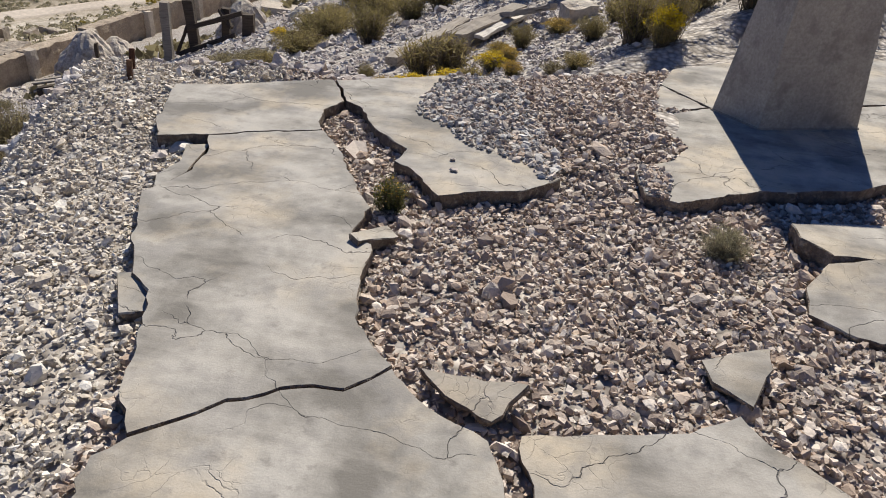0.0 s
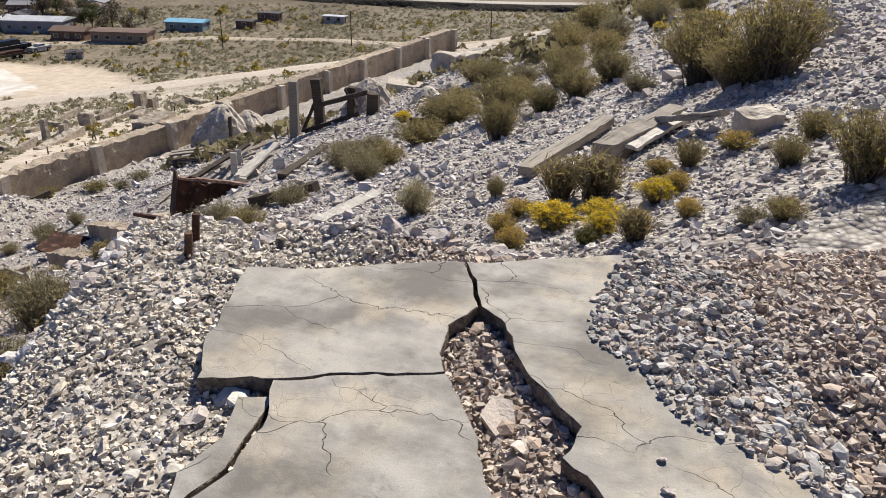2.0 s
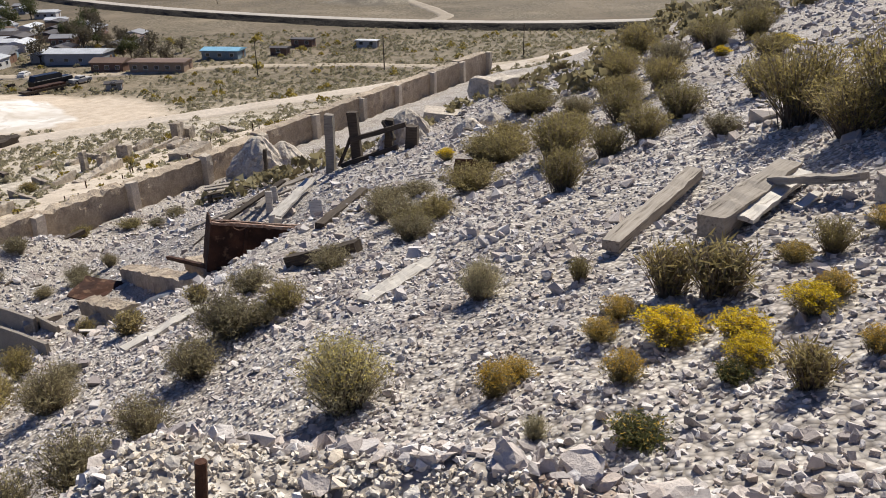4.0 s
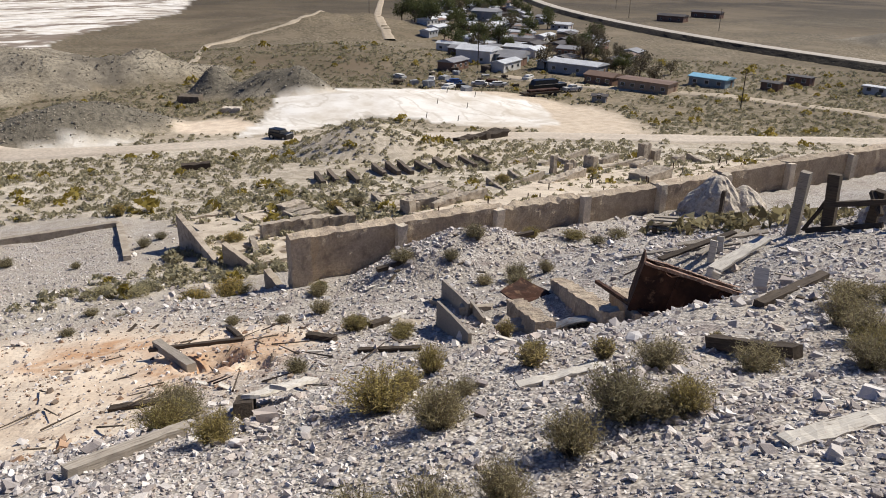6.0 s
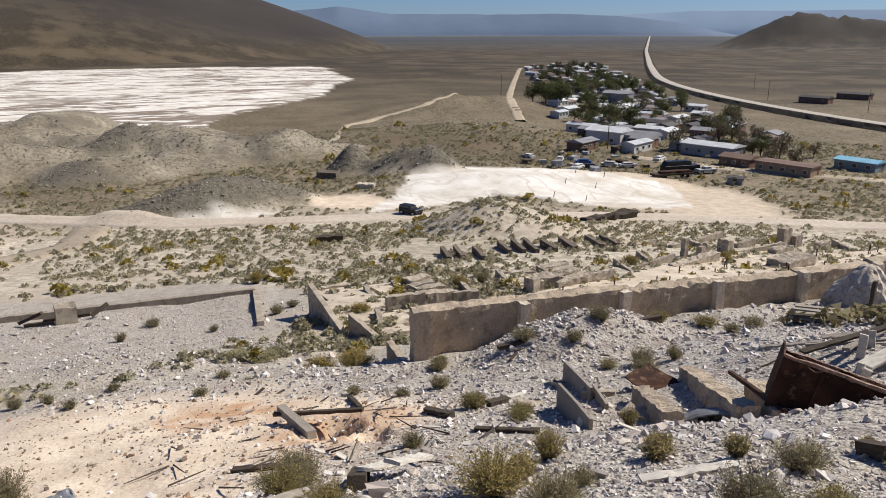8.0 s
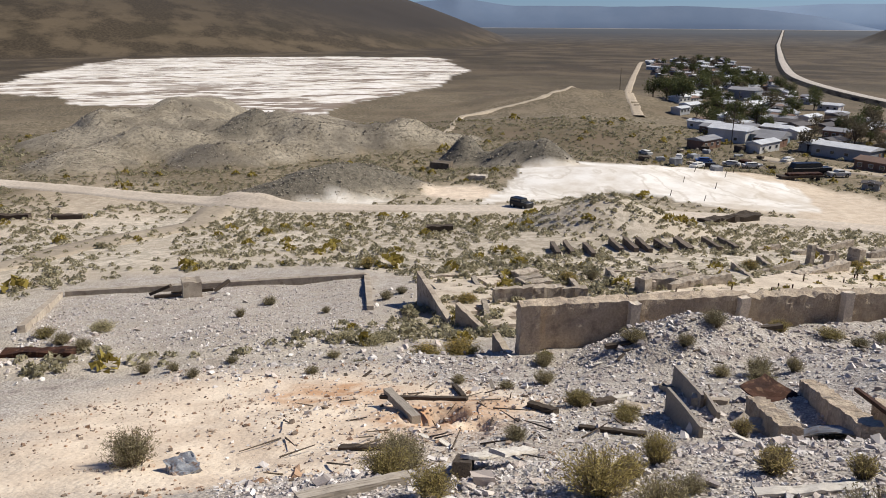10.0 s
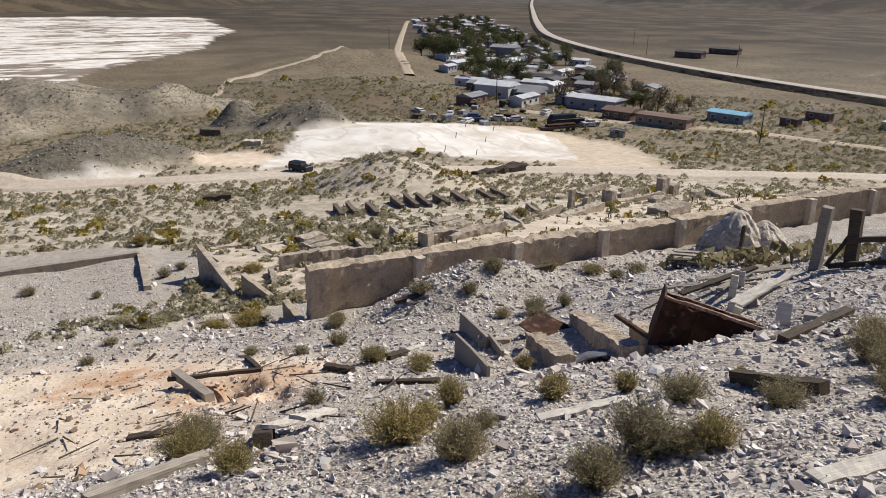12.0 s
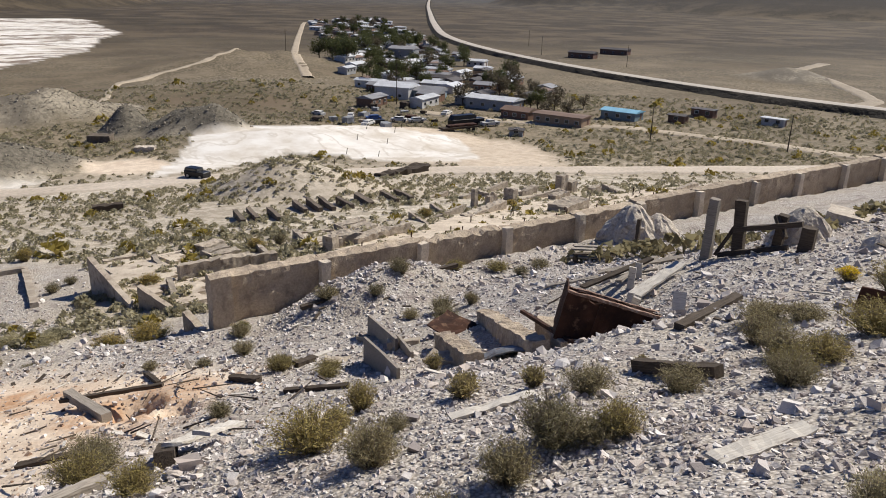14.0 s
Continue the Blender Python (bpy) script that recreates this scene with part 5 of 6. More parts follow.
plank((-23.1, 14.0), (-23.5, 15.0), 0.3, 0.2, WOOD_DARK, "short dark beam beside a bleached plank", "beam", category="beam")
plank((-30.6, 18.0), (-30.2, 27.0), 0.25, 0.2, WOOD_DARK, "long dark pole lying over the mound at the wall", "pole", lift=0.3, category="pole")
for a, b, w, mat, up in (((-16.1, 23.6), (-16.6, 26.9), 0.3, WOOD_PALE, 0.25), ((-15.7, 23.4), (-16.1, 26.4), 0.25, WOOD_PALE, 0.3), ((-17.2, 24.2), (-18.8, 28.4), 0.25, WOOD, 0.35), ((-18.2, 23.4), (-17.8, 26.8), 0.28, WOOD_DARK, 0.5),
                        ((-19.5, 25.0), (-17.3, 26.6), 0.2, WOOD, 0.1), ((-15.4, 22.6), (-16.5, 24.4), 0.2, WOOD_PALE, 0.1), ((-20.4, 26.8), (-18.3, 29.6), 0.25, WOOD, 0.1), ((-21.5, 25.0), (-19.6, 25.8), 0.3, WOOD, 0.05)):
    plank(a, b, w, 0.08, mat, "weathered boards strewn in a heap", lift=up, group="strewn boards", roll=rng.uniform(-14, 14))
for x, y, high, lean in ((-16.9, 24.5, 1.0, 4), (-15.6, 23.0, 0.9, 24), (-15.3, 22.7, 0.8, -20), (-17.4, 25.6, 0.7, -8)):
    tagged(part("upright_board", box(0.25, 0.07, high, 0.2, 0.012), WOOD_PALE, m=lying(x, y, -0.1, 30, (lean, lean * 0.6))), "bleached board standing upright among debris", "plank", "upright boards")
stack = thing("board_stack", "stack of grey boards beside the eroded cone", "board stack", lying(-26.8, 34.0, 0, 38))
for i in range(7):
    part("board", box(2.6, 0.3, 0.07, 0.4, 0.015, 0, i), (WOOD, WOOD_DARK)[i % 2], stack, m=pose(0.1 * (i % 3), -0.75 + 0.32 * (i % 5), 0.25 + 0.12 * (i // 2), 0, -4, 5 * (i % 3) - 4))
for i in range(3):
    part("bearer", box(0.25, 1.9, 0.28, 0.4, 0.02, 0, i), WOOD_DARK, stack, m=pose(-1.0 + i, 0, 0))


def post(x, y, wide, high, lean, label, mat=WOOD_DARK):
    return tagged(part("timber_post", box(wide, wide * 0.9, high + 0.5, 0.25, 0.02, 0.05, int(-x)), mat, m=lying(x, y, -0.5, 15, lean)), label, "post", "timber posts")


post(-16.63, 28.57, 0.36, 2.5, (0, 2), "tall weathered timber post standing alone", WOOD)
post(-15.5, 29.0, 0.4, 2.15, (1, -3), "weathered timber post with a rotten head")
post(-14.4, 29.6, 0.34, 1.4, (3, 4), "short weathered timber post")
post(-12.7, 28.3, 0.45, 0.9, (-2, 3), "stout stump of a timber post")
for a, b, w, za, zb in (((-15.6, 28.8), (-13.3, 29.2), 0.3, 0.95, 0.85), ((-16.2, 28.7), (-15.5, 29.0), 0.22, 0.1, 1.5), ((-16.0, 28.5), (-13.4, 28.6), 0.28, 0.05, 0.1), ((-14.5, 29.4), (-13.8, 29.0), 0.25, 1.3, 0.4)):
    m, long = between((*a, ground_z(*a) + za), (*b, ground_z(*b) + zb))
    tagged(part("cross_beam", box(long, 0.65 * w, 0.65 * w, 0.3, 0.02), WOOD_DARK, m=m), "fallen cross beam between timber posts", "beam", "beams at the posts")
for x, y, r, h, s in ((-29.6, 40.6, 1.5, 1.9, 1), (-14.3, 31.2, 1.0, 1.25, 2), (-28.6, 41.8, 1.2, 1.4, 3), (-9.9, 27.5, 0.6, 0.6, 4), (-9.3, 28.3, 0.5, 0.5, 5)):
    bm = bmesh.new()
    bmesh.ops.create_icosphere(bm, subdivisions=4, radius=1)
    for v in bm.verts:
        q = v.co.copy()
        ridge = abs(noise.noise(Vector((math.atan2(q.y, q.x) * 3.2, q.z * 0.7, s)))) * 0.5 + 0.35 * noise.noise(q * 2.4 + Vector((s, 0, 0))) + 0.12 * noise.noise(q * 7)
        k = 1 + ridge * 0.6
        v.co = Vector((q.x * r * k * (1.15 - 0.55 * max(q.z, -0.2)), q.y * r * k * (1.15 - 0.55 * max(q.z, -0.2)), q.z * h * (0.92 + 0.12 * k)))
    tagged(part("eroded_mound", bm, WHITE_EARTH, m=lying(x, y, -0.1)), "pale eroded cone of hardened earth", "earth mound", "eroded mounds")
post(-27.2, 38.0, 0.2, 2.0, (0, 1), "thin dark post leaning on the eroded cone")

# the rusted ore bin
tank = thing("rusted_bin", "rusted riveted steel bin tipped into the slope", "bin", pose(-13.75, 20.15, ground_z(-15.0, 20.2) + 0.1, -6, 13, 43))
part("side_plate", box(4.0, 0.05, 1.25, 0.25, 0.02, 0.3, 3), RUST, tank, m=pose(0, 0.8, 0))
part("side_plate", box(4.0, 0.05, 1.6, 0.16, 0.04, 0.3, 4), RUST, tank, m=pose(0, -0.8, 0))
part("end_plate", box(0.05, 1.6, 1.5, 0.25, 0.02, 0.1, 5), RUST, tank, m=pose(-2.0, 0, 0))
part("end_plate", box(0.05, 1.6, 0.9, 0.25, 0.02, 0.3, 6), RUST, tank, m=pose(2.0, 0, 0))
part("floor_plate", box(4.0, 1.6, 0.05, 0.4, 0.02), RUST, tank)
for y, z in ((0.86, 1.15), (-0.86, 1.5)):
    part("rim", box(4.05, 0.12, 0.1, 0.25, 0.02, 0.03, 8), PALE_RUST, tank, "pale-rusted rim angle", pose(0, y, z))
for x in (-1.0, 0.2, 1.2):
    part("rib", box(0.09, 0.09, 1.4, 0.3, 0.01), RUST, tank, m=pose(x, -0.88, 0))
tagged(part("white_panel", box(0.35, 0.05, 0.5, 0.2, 0.01), WOOD_PALE, m=lying(-11.7, 19.9, 0.2, 35, (-20, 0))), "small white ribbed panel by the bin", "panel")
tagged(part("rusted_sheet", box(0.95, 0.04, 0.5, 0.15, 0.04, 0.1, 2), RUST, m=lying(-5.99, 17.9, -0.12, 12, (-14, 4))), "rusted curled sheet half hidden in brush", "steel sheet")
tagged(part("rusted_sheet", box(2.0, 1.4, 0.04, 0.3, 0.06), RUST, m=lying(-20.6, 19.5, 0.08, 20, (6, 10))), "flat rusted sheet lying on rubble", "steel sheet")
gutter = tagged(part("rusted_trough", box(4.2, 0.9, 0.5, 0.4, 0.08, 0.2, 9), RUST, m=lying(-47, -11, -0.1, 80)), "rusted steel trough lying by the basin", "trough")

# fallen concrete and sheet iron
for x, y, lx, ly, lz, turn, tilt in ((-17.4, 16.5, 1.3, 0.7, 0.3, 20, (6, -9)), (-21.4, 17.6, 1.2, 0.35, 0.3, 50, (0, -6)), (-24.5, 18.2, 1.6, 0.3, 0.2, 20, (4, -6)), (-22.6, 15.4, 0.9, 0.5, 0.2, 70, (5, 8))):
    ruin("concrete_fragment", "tilted fragment of fallen concrete wall", x, y, lx, ly, lz, turn, 0.07, 0.2, 0.35, WALL if lx > 3.2 else OLD, tilt, 0.25, "concrete fragment", "fallen concrete")
for a, b, w, h in (((-20.77, 20.89, -10.4), (-14.6, 17.7, -8.35), 0.75, 0.55), ((-19.72, 18.05, -10.1), (-15.4, 15.9, -8.5), 0.7, 0.5), ((-17.6, 20.9, -9.2), (-13.9, 18.3, -8.0), 0.8, 0.3)):
    m, long = between(a, b)
    tagged(part("concrete_fragment", box(long, 0.85 * w, h + 0.4, 0.2, 0.05, 0.1, int(10 * w)), WALL, m=m @ pose(0, 0, -0.5)), "long fragment of fallen concrete wall lying down the slope", "concrete fragment", "fallen concrete")
m, long = between((-18.85, 21.0, -9.4), (-13.7, 18.1, -7.75))
tagged(part("steel_rail", box(long, 0.14, 0.12, 0.3, 0.01), RUST, m=m), "long rusted rail leaning on fallen concrete", "rail")


def panel(a, b, high, low, label):
    """A thin board wall panel, high at a and tapering to b."""
    pa, pb = Vector((*a, ground_z(*a))), Vector((*b, ground_z(*b)))
    d = pb - pa
    n = Vector((-d.y, d.x, 0)).normalized() * 0.06
    v = []
    for p, h in ((pa, high), (pa + 0.5 * d, 0.55 * high + 0.45 * low), (pb, low)):
        v += [p - n - Vector((0, 0, 0.3)), p + n - Vector((0, 0, 0.3)), p + n * 0.8 + Vector((0, 0, h)), p - n * 0.8 + Vector((0, 0, h))]
    f = [[q + j, q + 4 + j, q + 4 + (j + 1) % 4, q + (j + 1) % 4] for q in (0, 4) for j in range(4)] + [[0, 1, 2, 3], [11, 10, 9, 8]]
    bm = bmesh.new()
    bm.from_mesh(mesh_from("wall_panel_fragment", v, f))
    bmesh.ops.recalc_face_normals(bm, faces=bm.faces)
    return tagged(part("leaning_panel", bm, WOOD), label, "panel", "leaning panels")


panel((-26.0, 18.9), (-21.2, 17.1), 0.85, 0.5, "thin grey panel standing edgewise out of the gravel")
panel((-20.9, 15.6), (-16.9, 14.3), 0.95, 0.35, "thin grey panel standing edgewise out of the gravel")
panel((-21.8, 17.6), (-19.2, 16.4), 0.5, 0.3, "short dark panel standing beside a longer one")
n = 46
v = [(1.2 * (i / (n - 1) - 0.5) * 1.2, y, 0.045 * math.sin(i * 1.25) + 0.06 * math.sin(3 * y) - 0.1 * abs(y)) for y in np.linspace(-0.9, 0.9, 7) for i in range(n)]
f = [[j * n + i, j * n + i + 1, (j + 1) * n + i + 1, (j + 1) * n + i] for j in range(6) for i in range(n - 1)]
bm = bmesh.new()
bm.from_mesh(mesh_from("corrugated_sheet", v, f))
bmesh.ops.solidify(bm, geom=bm.faces[:], thickness=0.012)
tagged(part("corrugated_sheet", bm, TIN, m=lying(-16.2, 17.4, 0.3, -40, (14, -22))), "bent corrugated iron sheet lying on rubble", "iron sheet")
crumpled = box(0.95, 0.75, 0.12, 0.07, 0.06, 0, 4)
tagged(part("crumpled_sheet", crumpled, TIN, m=lying(-19.6, 0.5, 0.12, 20, (6, 4))), "crumpled discoloured metal sheet on pale soil", "metal sheet")
ruin("stone_block", "squared block with a white top on the slope", 1.3, 9.75, 0.4, 0.34, 0.22, 28, 0.02, 0.04, 0.06, WHITE_EARTH, (4, -6), 0.1, "block")
crib = thing("timber_box", "dark weathered timber box frame on the slope", "timber box", lying(3.7, 9.2, -0.1, -65))
for z in (0.0, 0.26, 0.52):
    part("side_board", box(2.2, 0.1, 0.22, 0.2, 0.012, 0, int(z * 9)), WOOD_DARK, crib, m=pose(0, 0.45, z))
    part("side_board", box(2.2, 0.1, 0.22, 0.2, 0.012, 0, 5 + int(z * 9)), WOOD_DARK, crib, m=pose(0, -0.45, z))
    part("end_board", box(0.1, 0.8, 0.22, 0.2, 0.012), WOOD_DARK, crib, m=pose(-1.05, 0, z))
ruin("pale_ledge", "flat pale slab of concrete on the far slope", -15.7, 39.4, 3.0, 1.6, 0.3, 20, 0.04, 0.05, 0.2, WHITE_EARTH, (0, 8), 0.4, "ledge")
ruin("pale_ledge", "long pale ledge of hardened earth on the far slope", -17, 52, 6.0, 1.8, 1.0, 70, 0.15, 0.3, 0.5, WHITE_EARTH, (0, 6), 0.5, "ledge")
# twigs strewn about the pit
for i in range(34):
    x, y = rng.uniform(-27, -17), rng.uniform(3, 12)
    a, l = rng.uniform(0, 6.28), rng.uniform(0.5, 1.6)
    b = (x + l * math.cos(a), y + l * math.sin(a))
    tagged(part("stick", rod((x, y, ground_z(x, y) + 0.05), (*b, ground_z(*b) + rng.uniform(0.05, 0.35)), 0.03, 5, 0.5), WOOD_DARK), "thin dead stick lying on pale soil", "stick", "dead sticks")
for i in range(120):
    u, y = rng.uniform(9, 33), rng.uniform(5, 38)
    x = 0.0835 * y - u
    l = rng.uniform(0.25, 0.9)
    tagged(part("board_scrap", box(l, rng.uniform(0.06, 0.16), 0.03, 0.3, 0.015, 0, i), (WOOD, WOOD_DARK, WOOD_DARK, WOOD_PALE)[i % 4], m=lying(x, y, 0.03, rng.uniform(0, 180), (rng.uniform(-15, 15), rng.uniform(-22, 22)))),
           ("grey", "dark", "dark", "bleached")[i % 4] + " splintered scrap of board lying on gravel", "board scrap", "scraps of board")


# ---- brush ----
def strips(rng, roots, tips, width, segs, sag):
    """Thin curved blades from roots to tips, each turned at random."""
    n = len(roots)
    side = np.cross(tips - roots, rng.normal(size=(n, 3)))
    side /= np.linalg.norm(side, axis=1, keepdims=True) + 1e-9
    t = np.linspace(0, 1, segs + 1)
    pts = roots[:, None] + (tips - roots)[:, None] * t[None, :, None]
    pts[..., 2] += (sag * (t - t * t))[None]
    w = width * (1 - 0.75 * t)[None, :, None] * side[:, None]
    v = np.stack([pts - w, pts + w], 2).reshape(n, -1, 3)
    k = 2 * (segs + 1)
    f = np.array([[2 * i, 2 * i + 1, 2 * i + 3, 2 * i + 2] for i in range(segs)])
    return v.reshape(-1, 3), (f[None] + (np.arange(n) * k)[:, None, None]).reshape(-1, 4)


def petals(rng, places, size, up=0.3, wide=0.42, long=1.5):
    """Small three-cornered leaves about the given places."""
    n = len(places)
    a = rng.normal(size=(n, 3)) + (0, 0, up)
    a /= np.linalg.norm(a, axis=1, keepdims=True)
    b = np.cross(a, rng.normal(size=(n, 3)))
    b /= np.linalg.norm(b, axis=1, keepdims=True)
    s = (size * rng.uniform(0.6, 1.4, n))[:, None]
    v = np.stack([places + wide * b * s, places + long * a * s, places - wide * b * s], 1)
    return v.reshape(-1, 3), np.arange(3 * n).reshape(n, 3)


def brush_kind(name, seed, stems, per, leaf, leaves, dome=0.8, flowers=None, bloom=0, upright=0.5, label="", category="shrub", lobes=5, slim=0.0055):
    """A shrub one metre wide and one metre high to be copied: twigs, leaves, and flowers where it has them."""
    rng = np.random.default_rng(seed)
    lobe = np.c_[rng.normal(0, 0.2, (lobes, 2)), rng.uniform(0.55, 0.9, lobes)]
    which = rng.integers(0, lobes, stems)
    turn, lean = rng.uniform(0, 2 * np.pi, stems), rng.uniform(0, 1, stems) ** upright
    reach = rng.uniform(0.75, 1.05, stems)
    tips = np.stack([0.5 * reach * lean * np.cos(turn), 0.5 * reach * lean * np.sin(turn), reach * (1 - dome * 0.75 * lean ** 2.2)], -1)
    tips = tips * 0.75 + 0.25 * lobe[which] * (1, 1, 0.9) + rng.normal(0, 0.03, (stems, 3))
    tips[:, 2] = np.maximum(tips[:, 2], 0.08)
    roots = np.c_[rng.normal(0, 0.045, (stems, 2)) + tips[:, :2] * 0.12, np.full(stems, -0.06)]
    ob = thing(name, label, category)
    v, f = strips(rng, roots, tips, slim, 2, 0.1)
    tagged(part("twig_mass", mesh_from("twig_mass", v, f), TWIG, ob), kind="stuff")
    where = rng.uniform(0.35, 1.04, (stems, per, 1))
    places = (roots[:, None] + (tips - roots)[:, None] * where)
    places[..., 2] += 0.1 * (where[..., 0] - where[..., 0] ** 2)
    places = places.reshape(-1, 3) + rng.normal(0, 0.022, (stems * per, 3))
    v, f = petals(rng, places, np.full(len(places), leaf), 1.3, 0.24, 2.3)
    tagged(part("foliage", mesh_from("foliage", v, f), leaves, ob), kind="stuff")
    if flowers:
        top = tips[tips[:, 2] > np.quantile(tips[:, 2], 0.25)]
        places = np.repeat(top, bloom, 0) + rng.normal(0, 0.03, (len(top) * bloom, 3))
        v, f = petals(rng, places, np.full(len(places), leaf * 0.8), 0.5)
        tagged(part("flower_mass", mesh_from("flower_mass", v, f), flowers, ob, "clustered flower heads"), kind="stuff")
    return ob


KINDS = {  # each shape one metre across
    0: [brush_kind("sagebrush", 21 + i, 260, 15, 0.024, SAGE, label="grey-green sagebrush on pale gravel") for i in range(3)],
    1: [brush_kind("rabbitbrush", 31 + i, 280, 14, 0.024, OLIVE, dome=0.6, label="olive rabbitbrush with thin upright twigs") for i in range(3)],
    2: [brush_kind("flowering_brush", 41 + i, 220, 12, 0.028, OLIVE, flowers=(FLOWER, OCHRE)[i % 2], bloom=(15, 8)[i % 2], label=("low shrub covered in bright yellow flowers", "low shrub with faded ochre flowers")[i % 2]) for i in range(2)],
    3: [brush_kind("pale_brush", 51, 340, 18, 0.02, PALE_BRUSH, dome=0.9, label="round pale grey-green desert shrub")],
    4: [brush_kind("grass_tuft", 61 + i, 420, 2, 0.06, GRASS, dome=0.5, upright=0.6, label="dry yellow-brown grass tuft", category="grass", slim=0.008) for i in range(2)],
    5: [brush_kind("green_weed", 71, 190, 16, 0.035, GREEN, label="low dark green weed with a few yellow tips", flowers=OCHRE, bloom=1)],
    6: [brush_kind("rabbitbrush", 81, 420, 18, 0.02, OLIVE, label="broad rabbitbrush turning yellow", flowers=OCHRE, bloom=2)],
    7: [brush_kind("pale_flowering_brush", 91, 520, 16, 0.017, PALE_BRUSH, dome=0.85, flowers=PALE_FLOWER, bloom=5, label="large round pale shrub with yellow tips")],
}
used = set()


def plant(rows):
    rng = random.Random(len(rows))
    for x, y, wide, high, kind in rows:
        first, grow = kind == 2.5, 1.26
        options = KINDS[int(kind)]
        ob = options[1 if first else rng.randrange(len(options)) if kind != 2 else 0]
        m = pose(x, y, ground_z(x, y) - 0.02, 0, 0, rng.uniform(0, 360)) @ Matrix.Diagonal((grow * wide, grow * wide, 1.02 * high, 1))
        if ob in used:
            copy_thing(ob, m @ Matrix.Diagonal([1 / s for s in ob.scale] + [1]))
        else:
            used.add(ob)
            ob.matrix_basis = m


# just below the slabs: x, y, width, height, kind
plant([(-0.35, 7.38, 0.52, 0.28, 2), (0.13, 7.3, 0.45, 0.23, 2), (-0.81, 7.9, 0.35, 0.21, 2.5), (-0.88, 7.55, 0.34, 0.21, 2.5), (-0.56, 6.79, 0.33, 0.26, 2.5),
       (-1.47, 6.83, 0.34, 0.32, 2.5), (-1.38, 7.07, 0.33, 0.2, 2.5), (-0.47, 8.25, 0.55, 0.5, 4), (-0.09, 8.11, 0.66, 0.5, 4), (-2.75, 6.82, 0.86, 0.68, 7),
       (-2.39, 8.94, 0.55, 0.5, 3), (-0.95, 6.12, 0.2, 0.2, 3), (-1.49, 5.46, 0.39, 0.3, 5), (0.11, 6.65, 0.28, 0.17, 5), (-1.39, 9.02, 0.27, 0.32, 1),
       (-0.33, 5.99, 0.4, 0.19, 5), (0.54, 7.49, 0.38, 0.23, 2), (0.67, 7.74, 0.31, 0.21, 2.5), (0.43, 8.7, 0.36, 0.19, 2.5), (0.7, 8.76, 0.37, 0.36, 1),
       (1.11, 9.01, 0.44, 0.22, 2.5), (0.84, 6.77, 0.24, 0.2, 2.5), (1.48, 6.35, 0.35, 0.2, 1), (1.29, 6.38, 0.32, 0.15, 0), (0.51, 6.43, 0.35, 0.3, 4),
       (0.21, 6.82, 0.33, 0.22, 2)])
plant([(-2.0, 3.0, 0.55, 0.42, 0), (-2.3, 3.6, 0.5, 0.4, 0), (-1.9, 2.3, 0.5, 0.4, 0), (0.83, 2.5, 0.2, 0.22, 5), (2.4, 2.55, 0.26, 0.2, 3),
       (2.29, 6.7, 0.45, 0.6, 1), (2.2, 6.5, 0.35, 0.4, 2), (3.06, 7.3, 0.7, 0.5, 0), (2.6, 7.9, 0.5, 0.4, 0), (3.9, 8, 0.8, 0.6, 0), (-0.63, 4.95, 0.16, 0.16, 3)])
# up and along the slope
plant([(0.46, 14.05, 1.62, 1.24, 1), (1.41, 12.35, 1.49, 1.32, 1), (1, 12.38, 1.25, 0.75, 1), (2, 6.97, 0.77, 0.63, 1), (1.8, 8.93, 0.45, 0.36, 1), (1.55, 8.07, 0.43, 0.32, 1),
       (-3.69, 16.58, 1.58, 1.04, 1), (-5.95, 19.66, 1.94, 0.82, 1), (-2.5, 15.55, 0.96, 0.68, 1), (-1.92, 15.94, 1.08, 0.74, 1), (-1.58, 17.74, 1.32, 0.82, 1),
       (-0.56, 14.44, 0.71, 0.41, 0), (-4.99, 29.44, 1.83, 1.12, 1), (-6.56, 41.28, 2.28, 1.82, 1), (-3, 27, 1.46, 0.94, 0), (-2.05, 29.3, 1.78, 1.09, 1),
       (-0.2, 22.6, 1.2, 0.67, 1), (-4.9, 12.5, 0.85, 0.5, 1), (-6.48, 14.59, 1.08, 0.6, 0), (-5.0, 13.6, 0.85, 0.45, 1), (-5.16, 15.64, 1.45, 0.6, 1),
       (-7.92, 27.13, 1.66, 0.83, 1), (-4.82, 22.72, 1.18, 0.68, 0)])
plant([(-0.14, 17.77, 1.23, 0.84, 1), (-4.73, 28.03, 1.35, 0.96, 1), (-4.29, 23.92, 0.98, 0.65, 1), (-3.16, 37.09, 1.54, 0.9, 0), (-0.77, 27.35, 1.46, 1.09, 1),
       (-5.94, 11.61, 0.86, 0.43, 0), (-7, 10.94, 0.88, 0.53, 0), (-5.6, 8.1, 0.8, 0.6, 0), (-5.38, 9.27, 0.63, 0.35, 0), (-5.8, 9.09, 0.86, 0.43, 0)])
plant([(-5.65, 13.69, 1.04, 0.57, 0), (-6.76, 16.52, 1.06, 0.35, 0), (-4.74, 12.16, 0.82, 0.49, 0), (-7.43, 12.7, 0.29, 0.24, 4), (-9.33, 10.56, 0.49, 0.29, 4),
       (-6.4, 19.6, 1.2, 0.8, 1), (-3, 19.4, 1.3, 0.9, 1), (-2.6, 22.5, 1.3, 0.9, 1), (-8.02, 21.06, 0.57, 0.38, 2), (0.09, 23.63, 0.79, 0.32, 2),
       (-0.79, 29.73, 0.61, 0.29, 2), (-1.49, 25.38, 0.52, 0.35, 2), (-7.08, 46.52, 2.4, 1.6, 0), (-1.53, 40.6, 2, 1.1, 0)])
